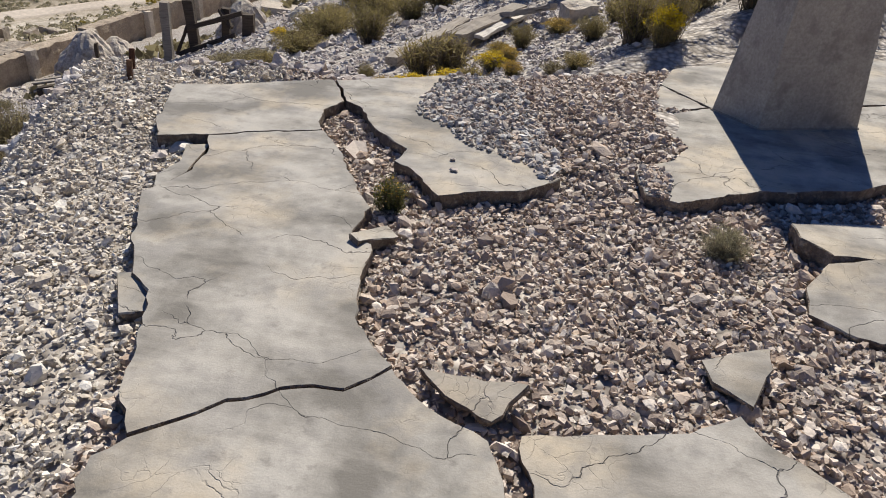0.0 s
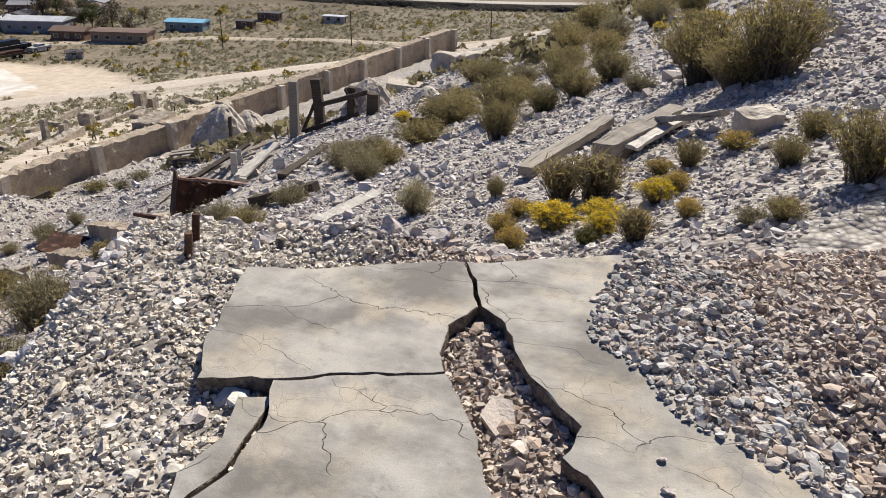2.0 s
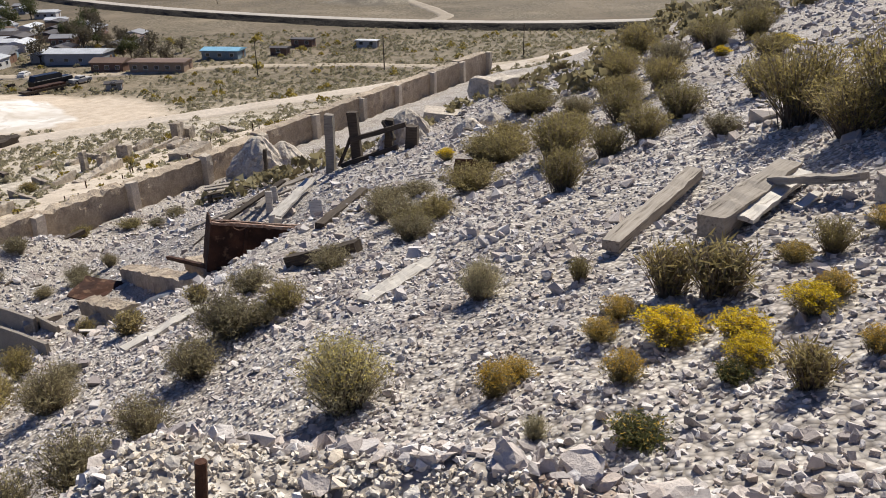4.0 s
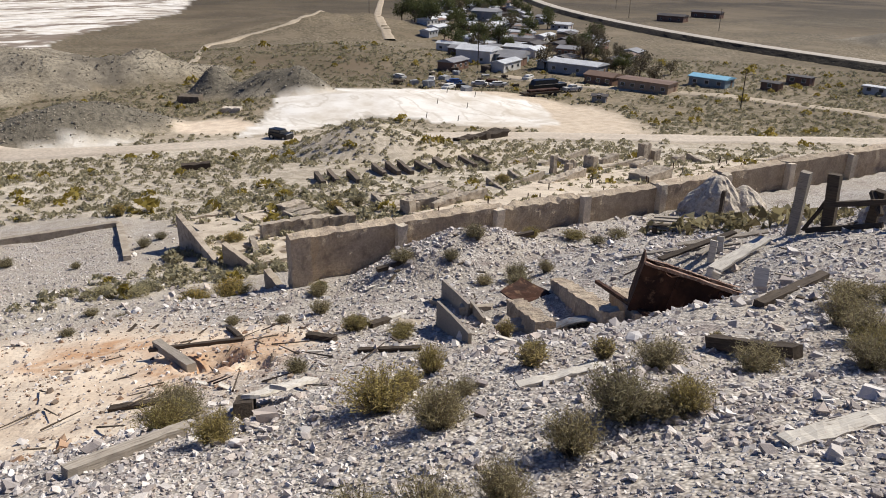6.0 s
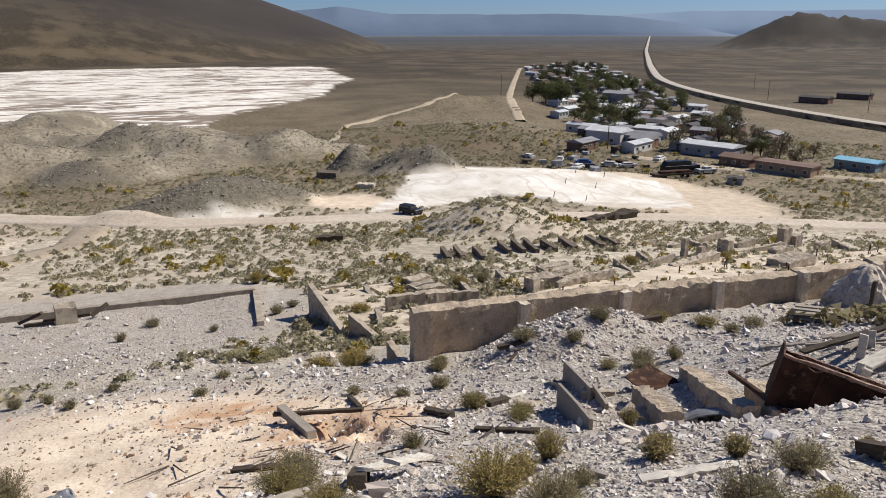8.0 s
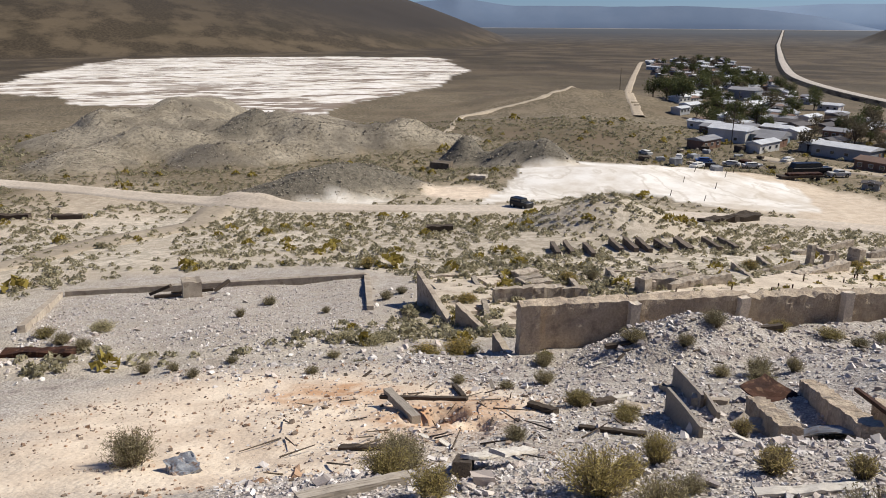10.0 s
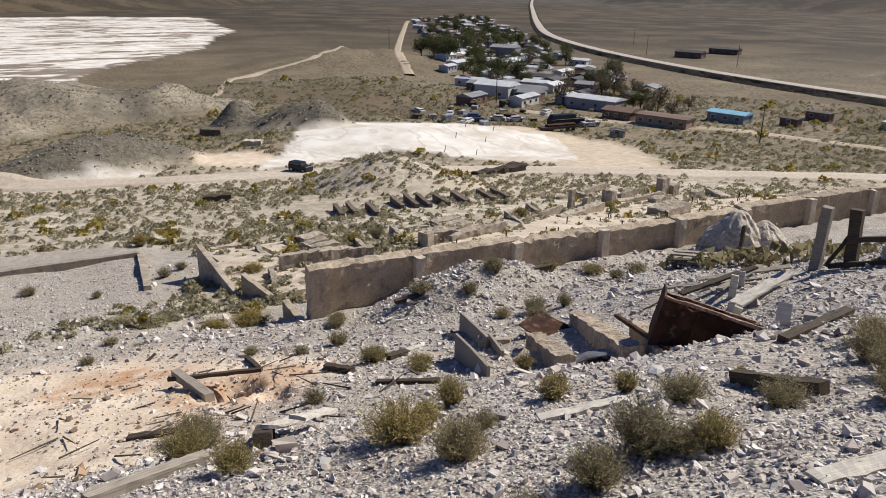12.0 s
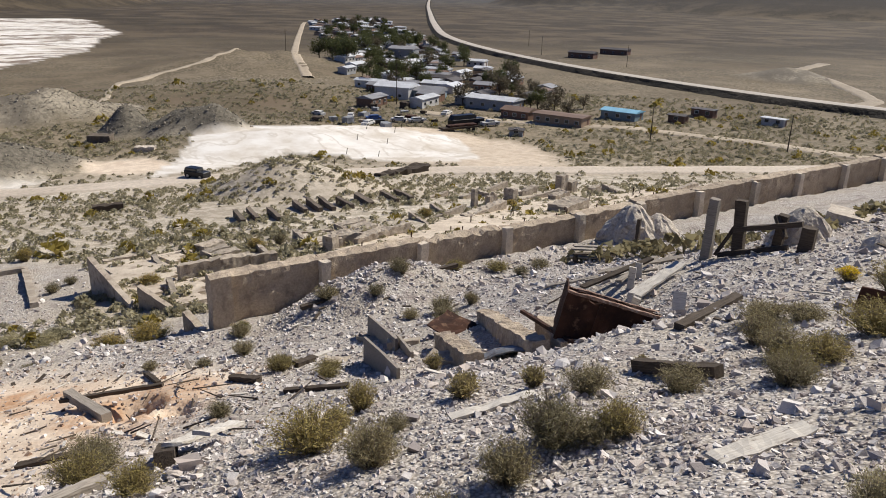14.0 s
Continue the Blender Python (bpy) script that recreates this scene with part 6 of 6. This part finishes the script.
# down the slope
plant([(-5.5, 5.5, 0.75, 0.62, 0), (-5.15, 6.05, 0.85, 0.66, 0), (-5.2, 6.9, 0.7, 0.52, 0), (-2.62, 5.25, 0.34, 0.26, 2.5), (-5.81, 9.0, 1.1, 0.67, 0), (-5.3, 9.5, 0.7, 0.5, 1), (-10.05, 8.94, 0.66, 0.61, 1), (-7.36, 7.46, 0.85, 0.66, 0), (-8.09, 10.94, 0.48, 0.39, 4),
       (-16.56, 15.34, 0.61, 0.61, 4), (-8.89, 10.13, 0.59, 0.39, 4), (-30.1, 23.32, 1.5, 0.9, 0), (-9.02, 7.5, 1.27, 0.68, 1), (-9.47, 8.19, 0.54, 0.45, 1), (-7.58, 7.63, 0.83, 0.45, 0), (-8.57, 8.64, 0.51, 0.3, 0),
       (-20.37, 13.82, 0.95, 0.38, 1), (-22.95, 13.32, 1.14, 0.73, 1), (-27.96, 13.99, 1.11, 0.69, 0), (-27.37, 12.16, 0.83, 0.4, 0), (-29.24, 10.62, 0.87, 0.45, 0)])
plant([(-35.8, 12.4, 2.4, 1.1, 6), (-37.6, 11.0, 2.0, 1.0, 6), (-31.48, 15.31, 1.23, 0.74, 0), (-29.06, 21.18, 1.1, 0.69, 0), (-26.27, 21.26, 1.03, 0.52, 0), (-52.83, 17.2, 1.9, 0.85, 6), (-43.23, 8.78, 2.2, 0.6, 3), (-44.5, 7.2, 1.8, 0.6, 3), (-18.08, 6.2, 1.4, 0.84, 0),
       (-9.95, 5.3, 0.87, 0.52, 1), (-30.62, 19.36, 1.5, 0.7, 0), (-25.62, 22.55, 1.4, 0.9, 0), (-20.63, -0.97, 1.77, 1.1, 0), (-23.47, 13.75, 1.06, 0.53, 1), (-46.72, 26.15, 1.65, 0.83, 1), (-23.48, 21.11, 1.5, 0.7, 0),
       (-21.09, 14.33, 0.99, 0.49, 1), (-12.5, 5.0, 1.0, 0.6, 1), (-18.6, 9.6, 0.9, 0.5, 0)])


plant([(-7.4, 16.2, 1.1, 0.5, 0), (-5.8, 19.0, 1.3, 0.75, 1), (-3.9, 18.6, 1.3, 0.75, 1), (-7.0, 25.9, 1.8, 0.85, 1), (-4.6, 20.4, 1.2, 0.65, 1), (-6.6, 22.0, 1.1, 0.6, 1), (-47.5, -8.7, 1.6, 0.9, 0), (-48.9, -10.2, 1.6, 0.9, 0), (-52.2, -8.4, 2.2, 0.8, 3), (-50.6, -11.6, 1.8, 0.8, 1), (-41.6, -4.2, 1.0, 0.7, 0), (-41.7, 0.5, 1.0, 0.45, 0), (-34.4, -0.8, 0.85, 0.5, 0), (-35.9, -1.8, 0.75, 0.55, 0),
       (-33.8, 4.6, 0.9, 0.45, 0), (-40.9, 6.2, 1.0, 0.45, 0), (-38.2, 7.4, 1.0, 0.45, 0), (-53.7, 0.5, 1.0, 0.75, 0), (-58, 2.6, 1.5, 0.7, 0), (-54.1, 6.7, 0.95, 0.6, 0), (-44.3, 9.6, 1.9, 0.65, 3), (-13.7, 5.5, 1.2, 0.6, 0),
       (-70.7, 11.9, 1.7, 1.2, 6), (-58.8, 27.9, 1.8, 1.1, 6), (-59.6, 30.4, 1.6, 1.2, 0), (-57.4, 36.2, 1.2, 0.7, 6), (-61.5, 47.6, 2.0, 1.0, 6), (-32.0, 15.6, 0.9, 0.6, 5), (-41.8, 33.0, 1.2, 0.8, 1), (-29.8, 29.6, 1.6, 0.6, 1), (-28.4, 31.4, 1.5, 0.6, 0),
       (-30.6, 27.2, 1.3, 0.7, 1), (-27.4, 29.0, 1.1, 0.5, 0), (-24.8, 23.6, 0.9, 0.7, 0), (-62.5, 60.5, 1.8, 0.9, 6), (-56.5, 11.6, 1.4, 0.8, 0), (-58.5, 13.2, 1.3, 0.7, 0), (-51.0, 12.4, 1.2, 0.6, 0)])


def uphill():
    rows, rng = [], np.random.default_rng(8)
    while len(rows) < 16:
        y, u = rng.uniform(11, 46), rng.uniform(-9, 9)
        x = 0.0835 * y - u
        if float(vnoise(np.array(x / 5 + 3), np.array(y / 5))) + rng.uniform(-0.2, 0.2) > 0.1 + 0.02 * max(u - 4, 0) and not (-1.6 < x < 1.2 and y < 13.5):
            rows.append((x, y, rng.uniform(0.7, 1.5), rng.uniform(0.45, 0.9), rng.choice((0, 0, 1, 1, 1))))
    return rows


plant(uphill())


def far_brush(name, count, seed, where, colour, label, low, high):
    """Low shrubs over the plain, as one mesh of small ragged domes."""
    rng = np.random.default_rng(seed)
    x, y = where(rng, count)
    size = rng.uniform(low, high, len(x)) * np.where(rng.uniform(0, 1, len(x)) > 0.85, 1.6, 1)
    size = size * (1 + np.hypot(x, y) / 350)
    n, k = len(x), 26
    turn, lean = rng.uniform(0, 2 * np.pi, (n, k)), np.sqrt(rng.uniform(0, 1, (n, k)))
    c = np.stack([0.45 * lean * np.cos(turn), 0.45 * lean * np.sin(turn), 0.06 + 0.4 * (1 - lean ** 2) * rng.uniform(0.6, 1.1, (n, k))], -1)
    a = rng.normal(size=(n, k, 3))
    a /= np.linalg.norm(a, axis=-1, keepdims=True)
    b = np.cross(a, rng.normal(size=(n, k, 3)))
    b /= np.linalg.norm(b, axis=-1, keepdims=True)
    tri = np.stack([c + 0.2 * a, c - 0.1 * a + 0.13 * b, c - 0.1 * a - 0.13 * b], 2)
    tri = tri * size[:, None, None, None]
    tri[..., 0] += x[:, None, None]
    tri[..., 1] += y[:, None, None]
    tri[..., 2] += terrain(x, y)[:, None, None]
    me = mesh_from(name, tri.reshape(-1, 3), np.arange(n * k * 3).reshape(-1, 3))
    me.materials.append(colour)
    return tagged(new(name, me), label, "brush", kind="stuff")


def plain_spots(rng, count):
    turn = np.radians(rng.uniform(-108, -12, count * 3))
    r = 42 + 250 * rng.uniform(0, 1, count * 3) ** 1.05
    x, y = r * np.sin(turn), 3 + r * np.cos(turn)
    z = zones(x, y)
    road = np.abs(x - np.interp(y, (-120, -56, -16, 6, 30, 58, 84, 110, 138, 210), (-230, -187, -152, -134, -125, -119, -108, -91, -73, -45))) > 5.5
    keep = (z[:, 0] < 0.3) & (z[:, 1] < 0.4) & (z[:, 2] > 0.5) & road & (heaps(x, y) < 0.4) & (vnoise(x / 14, y / 14) + 0.6 * vnoise(x / 4, y / 4) + rng.uniform(-0.6, 0.6, len(x)) > -0.12)
    basin = (x < -52) & (x > -67) & (y < 11) & (y > -15)
    keep &= ~basin
    return x[keep][:count], y[keep][:count]


far_brush("plain_brush", 13500, 3, plain_spots, PLAIN_BRUSH, "grey-green brush dotted over the plain", 0.35, 0.8)
far_brush("yellow_brush", 260, 4, plain_spots, YELLOWING, "yellowish rabbitbrush dotted over the plain", 0.8, 1.7)


def slope_spots(rng, count):
    y = rng.uniform(20, 92, count * 4)
    u = rng.uniform(-22, 35, count * 4)
    x = 0.0835 * y - u
    keep = (vnoise(x / 6 + 4, y / 6) + rng.uniform(-0.25, 0.25, len(x)) > 0.12 + 0.011 * np.maximum(u - 8, 0)) & (np.hypot(x, y) > 24)
    return x[keep][:count], y[keep][:count]


far_brush("slope_brush", 520, 5, slope_spots, SAGE, "grey-green brush on the far part of the slope", 0.6, 1.5)


# ---- the town on the plain ----
PAINTS = {n: painted(n, c) for n, c in {
    "white_siding": (0.62, 0.61, 0.58), "grey_siding": (0.36, 0.37, 0.38), "tan_stucco": (0.4, 0.29, 0.2), "brown_siding": (0.2, 0.12, 0.085), "blue_siding": (0.26, 0.33, 0.36),
    "pale_metal_roof": (0.62, 0.64, 0.66), "grey_roof": (0.3, 0.3, 0.31), "blue_roof": (0.22, 0.45, 0.6), "dark_roof": (0.1, 0.09, 0.085), "brown_roof": (0.22, 0.15, 0.11)}.items()}


def house(x, y, lx, ly, high, turn, wall_paint, roof_paint, label, pitch=0.28, windows=3):
    """A low house: walls, gable roof with eaves, windows with frames, a door."""
    ob = thing("house", label, "house", lying(x, y, -0.3, turn), "houses of the town")
    part("wall", box(lx, ly, high + 0.3, 6.0), PAINTS[wall_paint], ob)
    rise, e = pitch * ly / 2, 0.4
    v = []
    for sx in (-1, 1):
        a = sx * (lx / 2 + e)
        v += [(a, -ly / 2 - e, high + 0.24), (a, ly / 2 + e, high + 0.24), (a, 0, high + 0.3 + rise + 0.15), (a, -ly / 2 - e, high + 0.4), (a, ly / 2 + e, high + 0.4)]
    f = [[0, 1, 4, 2, 3], [8, 7, 9, 6, 5], [3, 2, 7, 8], [2, 4, 9, 7], [0, 3, 8, 5], [4, 1, 6, 9], [1, 0, 5, 6]]
    part("roof", mesh_from("roof", v, f), PAINTS[roof_paint], ob)
    for side in (-1, 1):
        for i in range(windows):
            at = lx * ((i + 0.5) / windows - 0.5)
            w = part("window", box(1.3, 0.1, 1.1, 3), PAINTS["white_siding"], ob, m=pose(at, side * (ly / 2 + 0.02), 1.2))
            part("pane", box(1.1, 0.14, 0.9, 3), GLASS, w, m=pose(0, 0, 0.1))
    part("door", box(0.1, 0.95, 2.1, 3), PAINTS["brown_siding"], ob, m=pose(lx / 2 + 0.02, 0.2 * ly, 0.3))
    return ob


house(-150, 184.5, 11, 6, 2.6, 15, "blue_siding", "blue_roof", "long low house with a bright blue roof", 0.2)
house(-152, 161, 15, 6, 2.8, 18, "tan_stucco", "brown_roof", "long tan stucco building with a flat brown roof", 0.06, 5)
house(-167, 158.5, 9, 6, 2.6, 18, "brown_siding", "brown_roof", "low brown house beside the lot")
house(-187, 166, 17, 8, 3.2, 20, "grey_siding", "pale_metal_roof", "long grey shed with a pale metal roof", 0.2, 4)
house(-224, 153, 13, 9, 4.2, 30, "white_siding", "pale_metal_roof", "large white metal warehouse", 0.3, 2)
house(-304, 213.5, 24, 8, 4.0, 118, "grey_siding", "pale_metal_roof", "long metal shed with a shining pale roof", 0.3, 4)
house(-319, 232, 22, 8, 4.0, 118, "grey_siding", "pale_metal_roof", "long metal shed with a shining pale roof", 0.3, 4)
house(-368, 254, 15, 9, 5.0, 32, "grey_siding", "grey_roof", "tall grey shed behind the long sheds")
house(-215, 160.5, 10, 7, 3.0, 28, "blue_siding", "grey_roof", "blue-grey house in front of the warehouse")
house(-143, 135.5, 3.4, 2.4, 1.6, 40, "grey_siding", "dark_roof", "small dark shed on the gravel lot", 0.3, 1)
house(-139.8, 211, 7, 3.2, 2.4, 10, "brown_siding", "dark_roof", "dark trailer below the embankment", 0.05, 2)
house(-136.8, 194, 5, 3.2, 2.2, 12, "brown_siding", "dark_roof", "small dark shed below the embankment", 0.2, 1)
house(-118, 213.5, 6.5, 2.6, 2.2, 8, "white_siding", "pale_metal_roof", "white trailer below the embankment", 0.06, 2)
house(-322, 352, 16, 7, 3.2, 20, "brown_siding", "dark_roof", "dark low barn beyond the highway")
house(-334, 395, 18, 7, 3.2, 20, "brown_siding", "dark_roof", "dark low barn beyond the highway")
house(-1600, -120, 40, 14, 6, 80, "white_siding", "pale_metal_roof", "white sheds far out on the plain", 0.2, 2)
rng = random.Random(12)
WALLS, ROOFS = ("white_siding", "grey_siding", "tan_stucco", "brown_siding", "white_siding"), ("pale_metal_roof", "grey_roof", "pale_metal_roof", "brown_roof", "dark_roof")
models = []
for i in range(9):
    models.append(house(-235 - 9 * i, 178 + 7 * i, rng.uniform(7, 12), rng.uniform(4.5, 6.5), rng.uniform(2.3, 3.0), 30, WALLS[i % 5], ROOFS[(i * 2) % 5], "%s house with a %s roof in the town" % (WALLS[i % 5].split("_")[0], ROOFS[(i * 2) % 5].split("_")[0])))
placed = [(-150, 184), (-152, 161), (-187, 166), (-224, 153), (-304, 213), (-319, 232), (-368, 254)]
tries = 0
while len(placed) < 165 and tries < 6000:
    tries += 1
    f = rng.uniform(0, 1) ** 1.25
    left, right = Vector((-212, 133)).lerp(Vector((-840, 440)), f), Vector((-170, 190)).lerp(Vector((-890, 570)), f)
    p = left.lerp(right, rng.uniform(0, 1))
    if min((p.x - q[0]) ** 2 + (p.y - q[1]) ** 2 for q in placed) < (10.5 + 4 * f) ** 2 or p.x > -190:
        continue
    placed.append((p.x, p.y))
    copy_thing(models[len(placed) % 9], lying(p.x, p.y, -0.3, rng.choice((28, 118)) + rng.uniform(-3, 3)))


def tree(seed, leaves, label, thin=1.0):
    """A tree ten metres high: trunk, limbs and a ragged crown of leaf clumps."""
    rng = np.random.default_rng(seed)
    ob = thing("tree", label, "tree")
    pieces, ends = [(rod((0, 0, -0.5), (0.1, 0.1, 4.0), 0.28, 8, 0.6), None)], []
    for i in range(17):
        a, z = rng.uniform(0, 6.28), rng.uniform(1.3, 4.2)
        e = np.array([2.9 * math.cos(a) * rng.uniform(0.4, 1), 2.9 * math.sin(a) * rng.uniform(0.4, 1), z + rng.uniform(1.0, 4.6)])
        pieces.append((rod((0.08, 0.08, z), e, 0.12, 5, 0.3), None))
        ends.append(e)
    part("trunk", joined(pieces), WOOD_DARK, ob)
    clumps = np.repeat(np.array(ends), 70, 0) + rng.normal(0, 0.8, (len(ends) * 70, 3))
    clumps = clumps[rng.uniform(0, 1, len(clumps)) < thin]
    v, f = petals(rng, clumps, np.full(len(clumps), 0.42), 0.2)
    part("crown", mesh_from("crown", v, f), leaves, ob)
    return ob


trees = [tree(1, TREE_LEAF, "dark green cottonwood among the houses"), tree(2, TREE_LEAF, "dark green cottonwood among the houses"), tree(3, BARE_TREE, "half-bare grey-brown tree among the houses", 0.75), tree(4, TREE_LEAF, "full green tree among the houses")]
spots = [(-198, 161.5, 2, 0.9), (-205, 184, 2, 1.0), (-325, 192, 3, 1.5), (-322, 206, 0, 1.2), (-250, 160, 0, 0.9), (-255, 176, 3, 0.7), (-245, 180, 1, 0.6), (-160, 172, 2, 0.7), (-172, 178, 2, 0.9), (-212, 196, 2, 1.0)]
spots += [(-425 - 1.0 * i + rng.uniform(-4, 4), 268 + 6.2 * i, i % 2, 1.15) for i in range(8)]
spots += [(-345 - 6 * i, 195 + 5 * i + rng.uniform(-9, 9), (0, 1, 3)[i % 3], rng.uniform(0.9, 1.5)) for i in range(11)]
spots += [(-165 - 5.5 * i + rng.uniform(-3, 3), 176 + 2 * i + rng.uniform(-12, 14), (2, 2, 3)[i % 3], rng.uniform(0.5, 0.8)) for i in range(16)]
for i in range(95):
    f = rng.uniform(0, 1) ** 1.2
    left, right = Vector((-240, 150)).lerp(Vector((-800, 430)), f), Vector((-200, 205)).lerp(Vector((-860, 550)), f)
    p = left.lerp(right, rng.uniform(0, 1))
    spots.append((p.x, p.y, rng.choice((0, 1, 2, 3)), rng.uniform(0.55, 1.15)))
seen = set()
for x, y, k, size in spots:
    m = pose(x, y, ground_z(x, y), 0, 0, rng.uniform(0, 360)) @ Matrix.Diagonal((size, size, size * 0.95, 1))
    if k in seen:
        copy_thing(trees[k], m @ Matrix.Diagonal([1 / s for s in trees[k].scale] + [1]))
    else:
        seen.add(k)
        trees[k].matrix_basis = m


def vehicle(name, label, x, y, turn, long, wide, high, paint, cab=(0.1, 0.9), base=0.55, category="car"):
    """Body, cab with windows, four wheels."""
    ob = thing(name, label, category, lying(x, y, 0.02, turn), "parked vehicles")
    belt = base + (high - base) * 0.5
    bm = bmesh.new()
    bm.from_mesh(box(long, wide, belt - base * 0.6, 0.5))
    bmesh.ops.bevel(bm, geom=[e for e in bm.edges if e.calc_length() > 0.2], offset=0.05, segments=1, affect="EDGES")
    part("body", bm, paint, ob, m=pose(0, 0, base * 0.6))
    c0, c1 = (cab[0] - 0.5) * long, (cab[1] - 0.5) * long
    part("cab", box(c1 - c0, wide * 0.92, high - belt, 3, top=0.12), paint, ob, m=pose((c0 + c1) / 2, 0, belt))
    for side in (-1, 1):
        part("window", box((c1 - c0) * 0.8, 0.04, (high - belt) * 0.6, 3), GLASS, ob, m=pose((c0 + c1) / 2, side * wide * 0.435, belt + (high - belt) * 0.18, side * 4))
    part("windscreen", box(0.04, wide * 0.75, (high - belt) * 0.6, 3), GLASS, ob, m=pose(c1 - 0.03, 0, belt + (high - belt) * 0.16, 0, -5))
    for sx in (-0.32, 0.32):
        for sy in (-1, 1):
            w = part("wheel", rod((0, -0.12, 0), (0, 0.12, 0), base * 0.68, 14, 1.0), TYRE, ob, m=pose(sx * long, sy * (wide / 2 - 0.1), base * 0.66))
            part("rim", rod((0, -0.13, 0), (0, 0.13, 0), base * 0.36, 10, 1.0), CHROME, w)
    return ob


jeep = vehicle("jeep", "black boxy off-road vehicle stopped on the dirt road", -123.2, 45.6, 28, 4.1, 1.85, 1.85, BLACK_PAINT, (0.0, 0.66), 0.75)
part("spare_wheel", rod((-0.12, 0, 0), (0.12, 0, 0), 0.38, 14, 1.0), TYRE, jeep, m=pose(-2.15, 0.1, 1.1))
vehicle("box_truck", "long dark truck parked on the gravel lot", -163, 135, 85, 10.5, 2.6, 3.3, BLACK_PAINT, (0.02, 0.75), 1.0, "truck")
vehicle("pickup", "white pickup parked beside the dark truck", -159.4, 140.5, 85, 5.4, 2.0, 1.9, PAINTS["white_siding"], (0.35, 0.7), 0.75, "truck")
vehicle("car", "small blue car parked on the gravel lot", -185.5, 119.1, 70, 4.4, 1.8, 1.5, painted("blue_car_paint", (0.05, 0.11, 0.3), 0.35), (0.2, 0.85), 0.6)
vehicle("van", "dark van parked on the gravel lot", -174.9, 114.4, 70, 4.8, 1.9, 1.9, BLACK_PAINT, (0.05, 0.8), 0.65)
flat = thing("flatbed_trailer", "long dark flatbed trailer parked on gravel", "trailer", lying(-153.5, 125, 0, 85))
part("deck", box(11, 2.5, 0.5, 2), WOOD_DARK, flat, m=pose(0, 0, 0.9))
part("load", box(8.5, 2.0, 0.5, 1, 0.08), RUST, flat, m=pose(0.8, 0, 1.4))
for sx in (-3.6, -2.6, 3.8):
    for sy in (-1, 1):
        part("wheel", rod((0, -0.15, 0), (0, 0.15, 0), 0.48, 12, 1.0), TYRE, flat, m=pose(sx, sy * 1.1, 0.48))
for i in range(42):
    x, y = rng.uniform(-210, -158), rng.uniform(104, 150)
    if abs(x + 163) < 6 and abs(y - 135) < 8:
        continue
    if i % 6 == 0:
        vehicle("car", "old parked car in the scrap yard", x, y, rng.uniform(0, 180), 4.5, 1.8, 1.5, (PAINTS["white_siding"], BLACK_PAINT, PAINTS["brown_siding"])[i % 3], (0.2, 0.85), 0.6)
    else:
        s = rng.uniform(1, 3.2)
        tagged(part("scrap_box", box(s, s * rng.uniform(0.4, 1), s * rng.uniform(0.3, 0.8), 0.5, 0.12, 0.2, i), (RUST, WOOD_DARK, OLD, PAINTS["grey_siding"])[i % 4], m=lying(x, y, -0.1, rng.uniform(0, 180))),
               ("rusted", "dark wooden", "grey", "pale grey")[i % 4] + " scrap standing in the yard", "scrap", "scrap in the yard")
for x, y, high in ((-209.9, 143.4, 15), (-89, 169.4, 8.5), (-255, 185, 10), (-300, 205, 10), (-345, 170, 10), (-60, 190, 8.5), (-120, 160, 8.5), (-350, 345, 11), (-420, 400, 11), (-270, 330, 11)):
    pole = thing("utility_pole", "weathered wooden utility pole with a crossarm", "pole", lying(x, y))
    part("shaft", rod((0, 0, -0.5), (0, 0, high), 0.16, 8, 0.6), WOOD_DARK, pole)
    part("crossarm", box(0.12, 2.4, 0.14, 1), WOOD_DARK, pole, m=pose(0.12, 0, high - 0.8, 0, 0, 30))
for i in range(9):
    x, y = -128 - 4.5 * i, 74 + 4 * i + 9 * (i % 2)
    tagged(part("stake", rod((0, 0, -0.3), (0.3, 0.1, 1.3), 0.09, 6, 0.7), WOOD_DARK, m=lying(x, y)), "dark leaning stake in the white dump", "stake", "stakes in the dump")
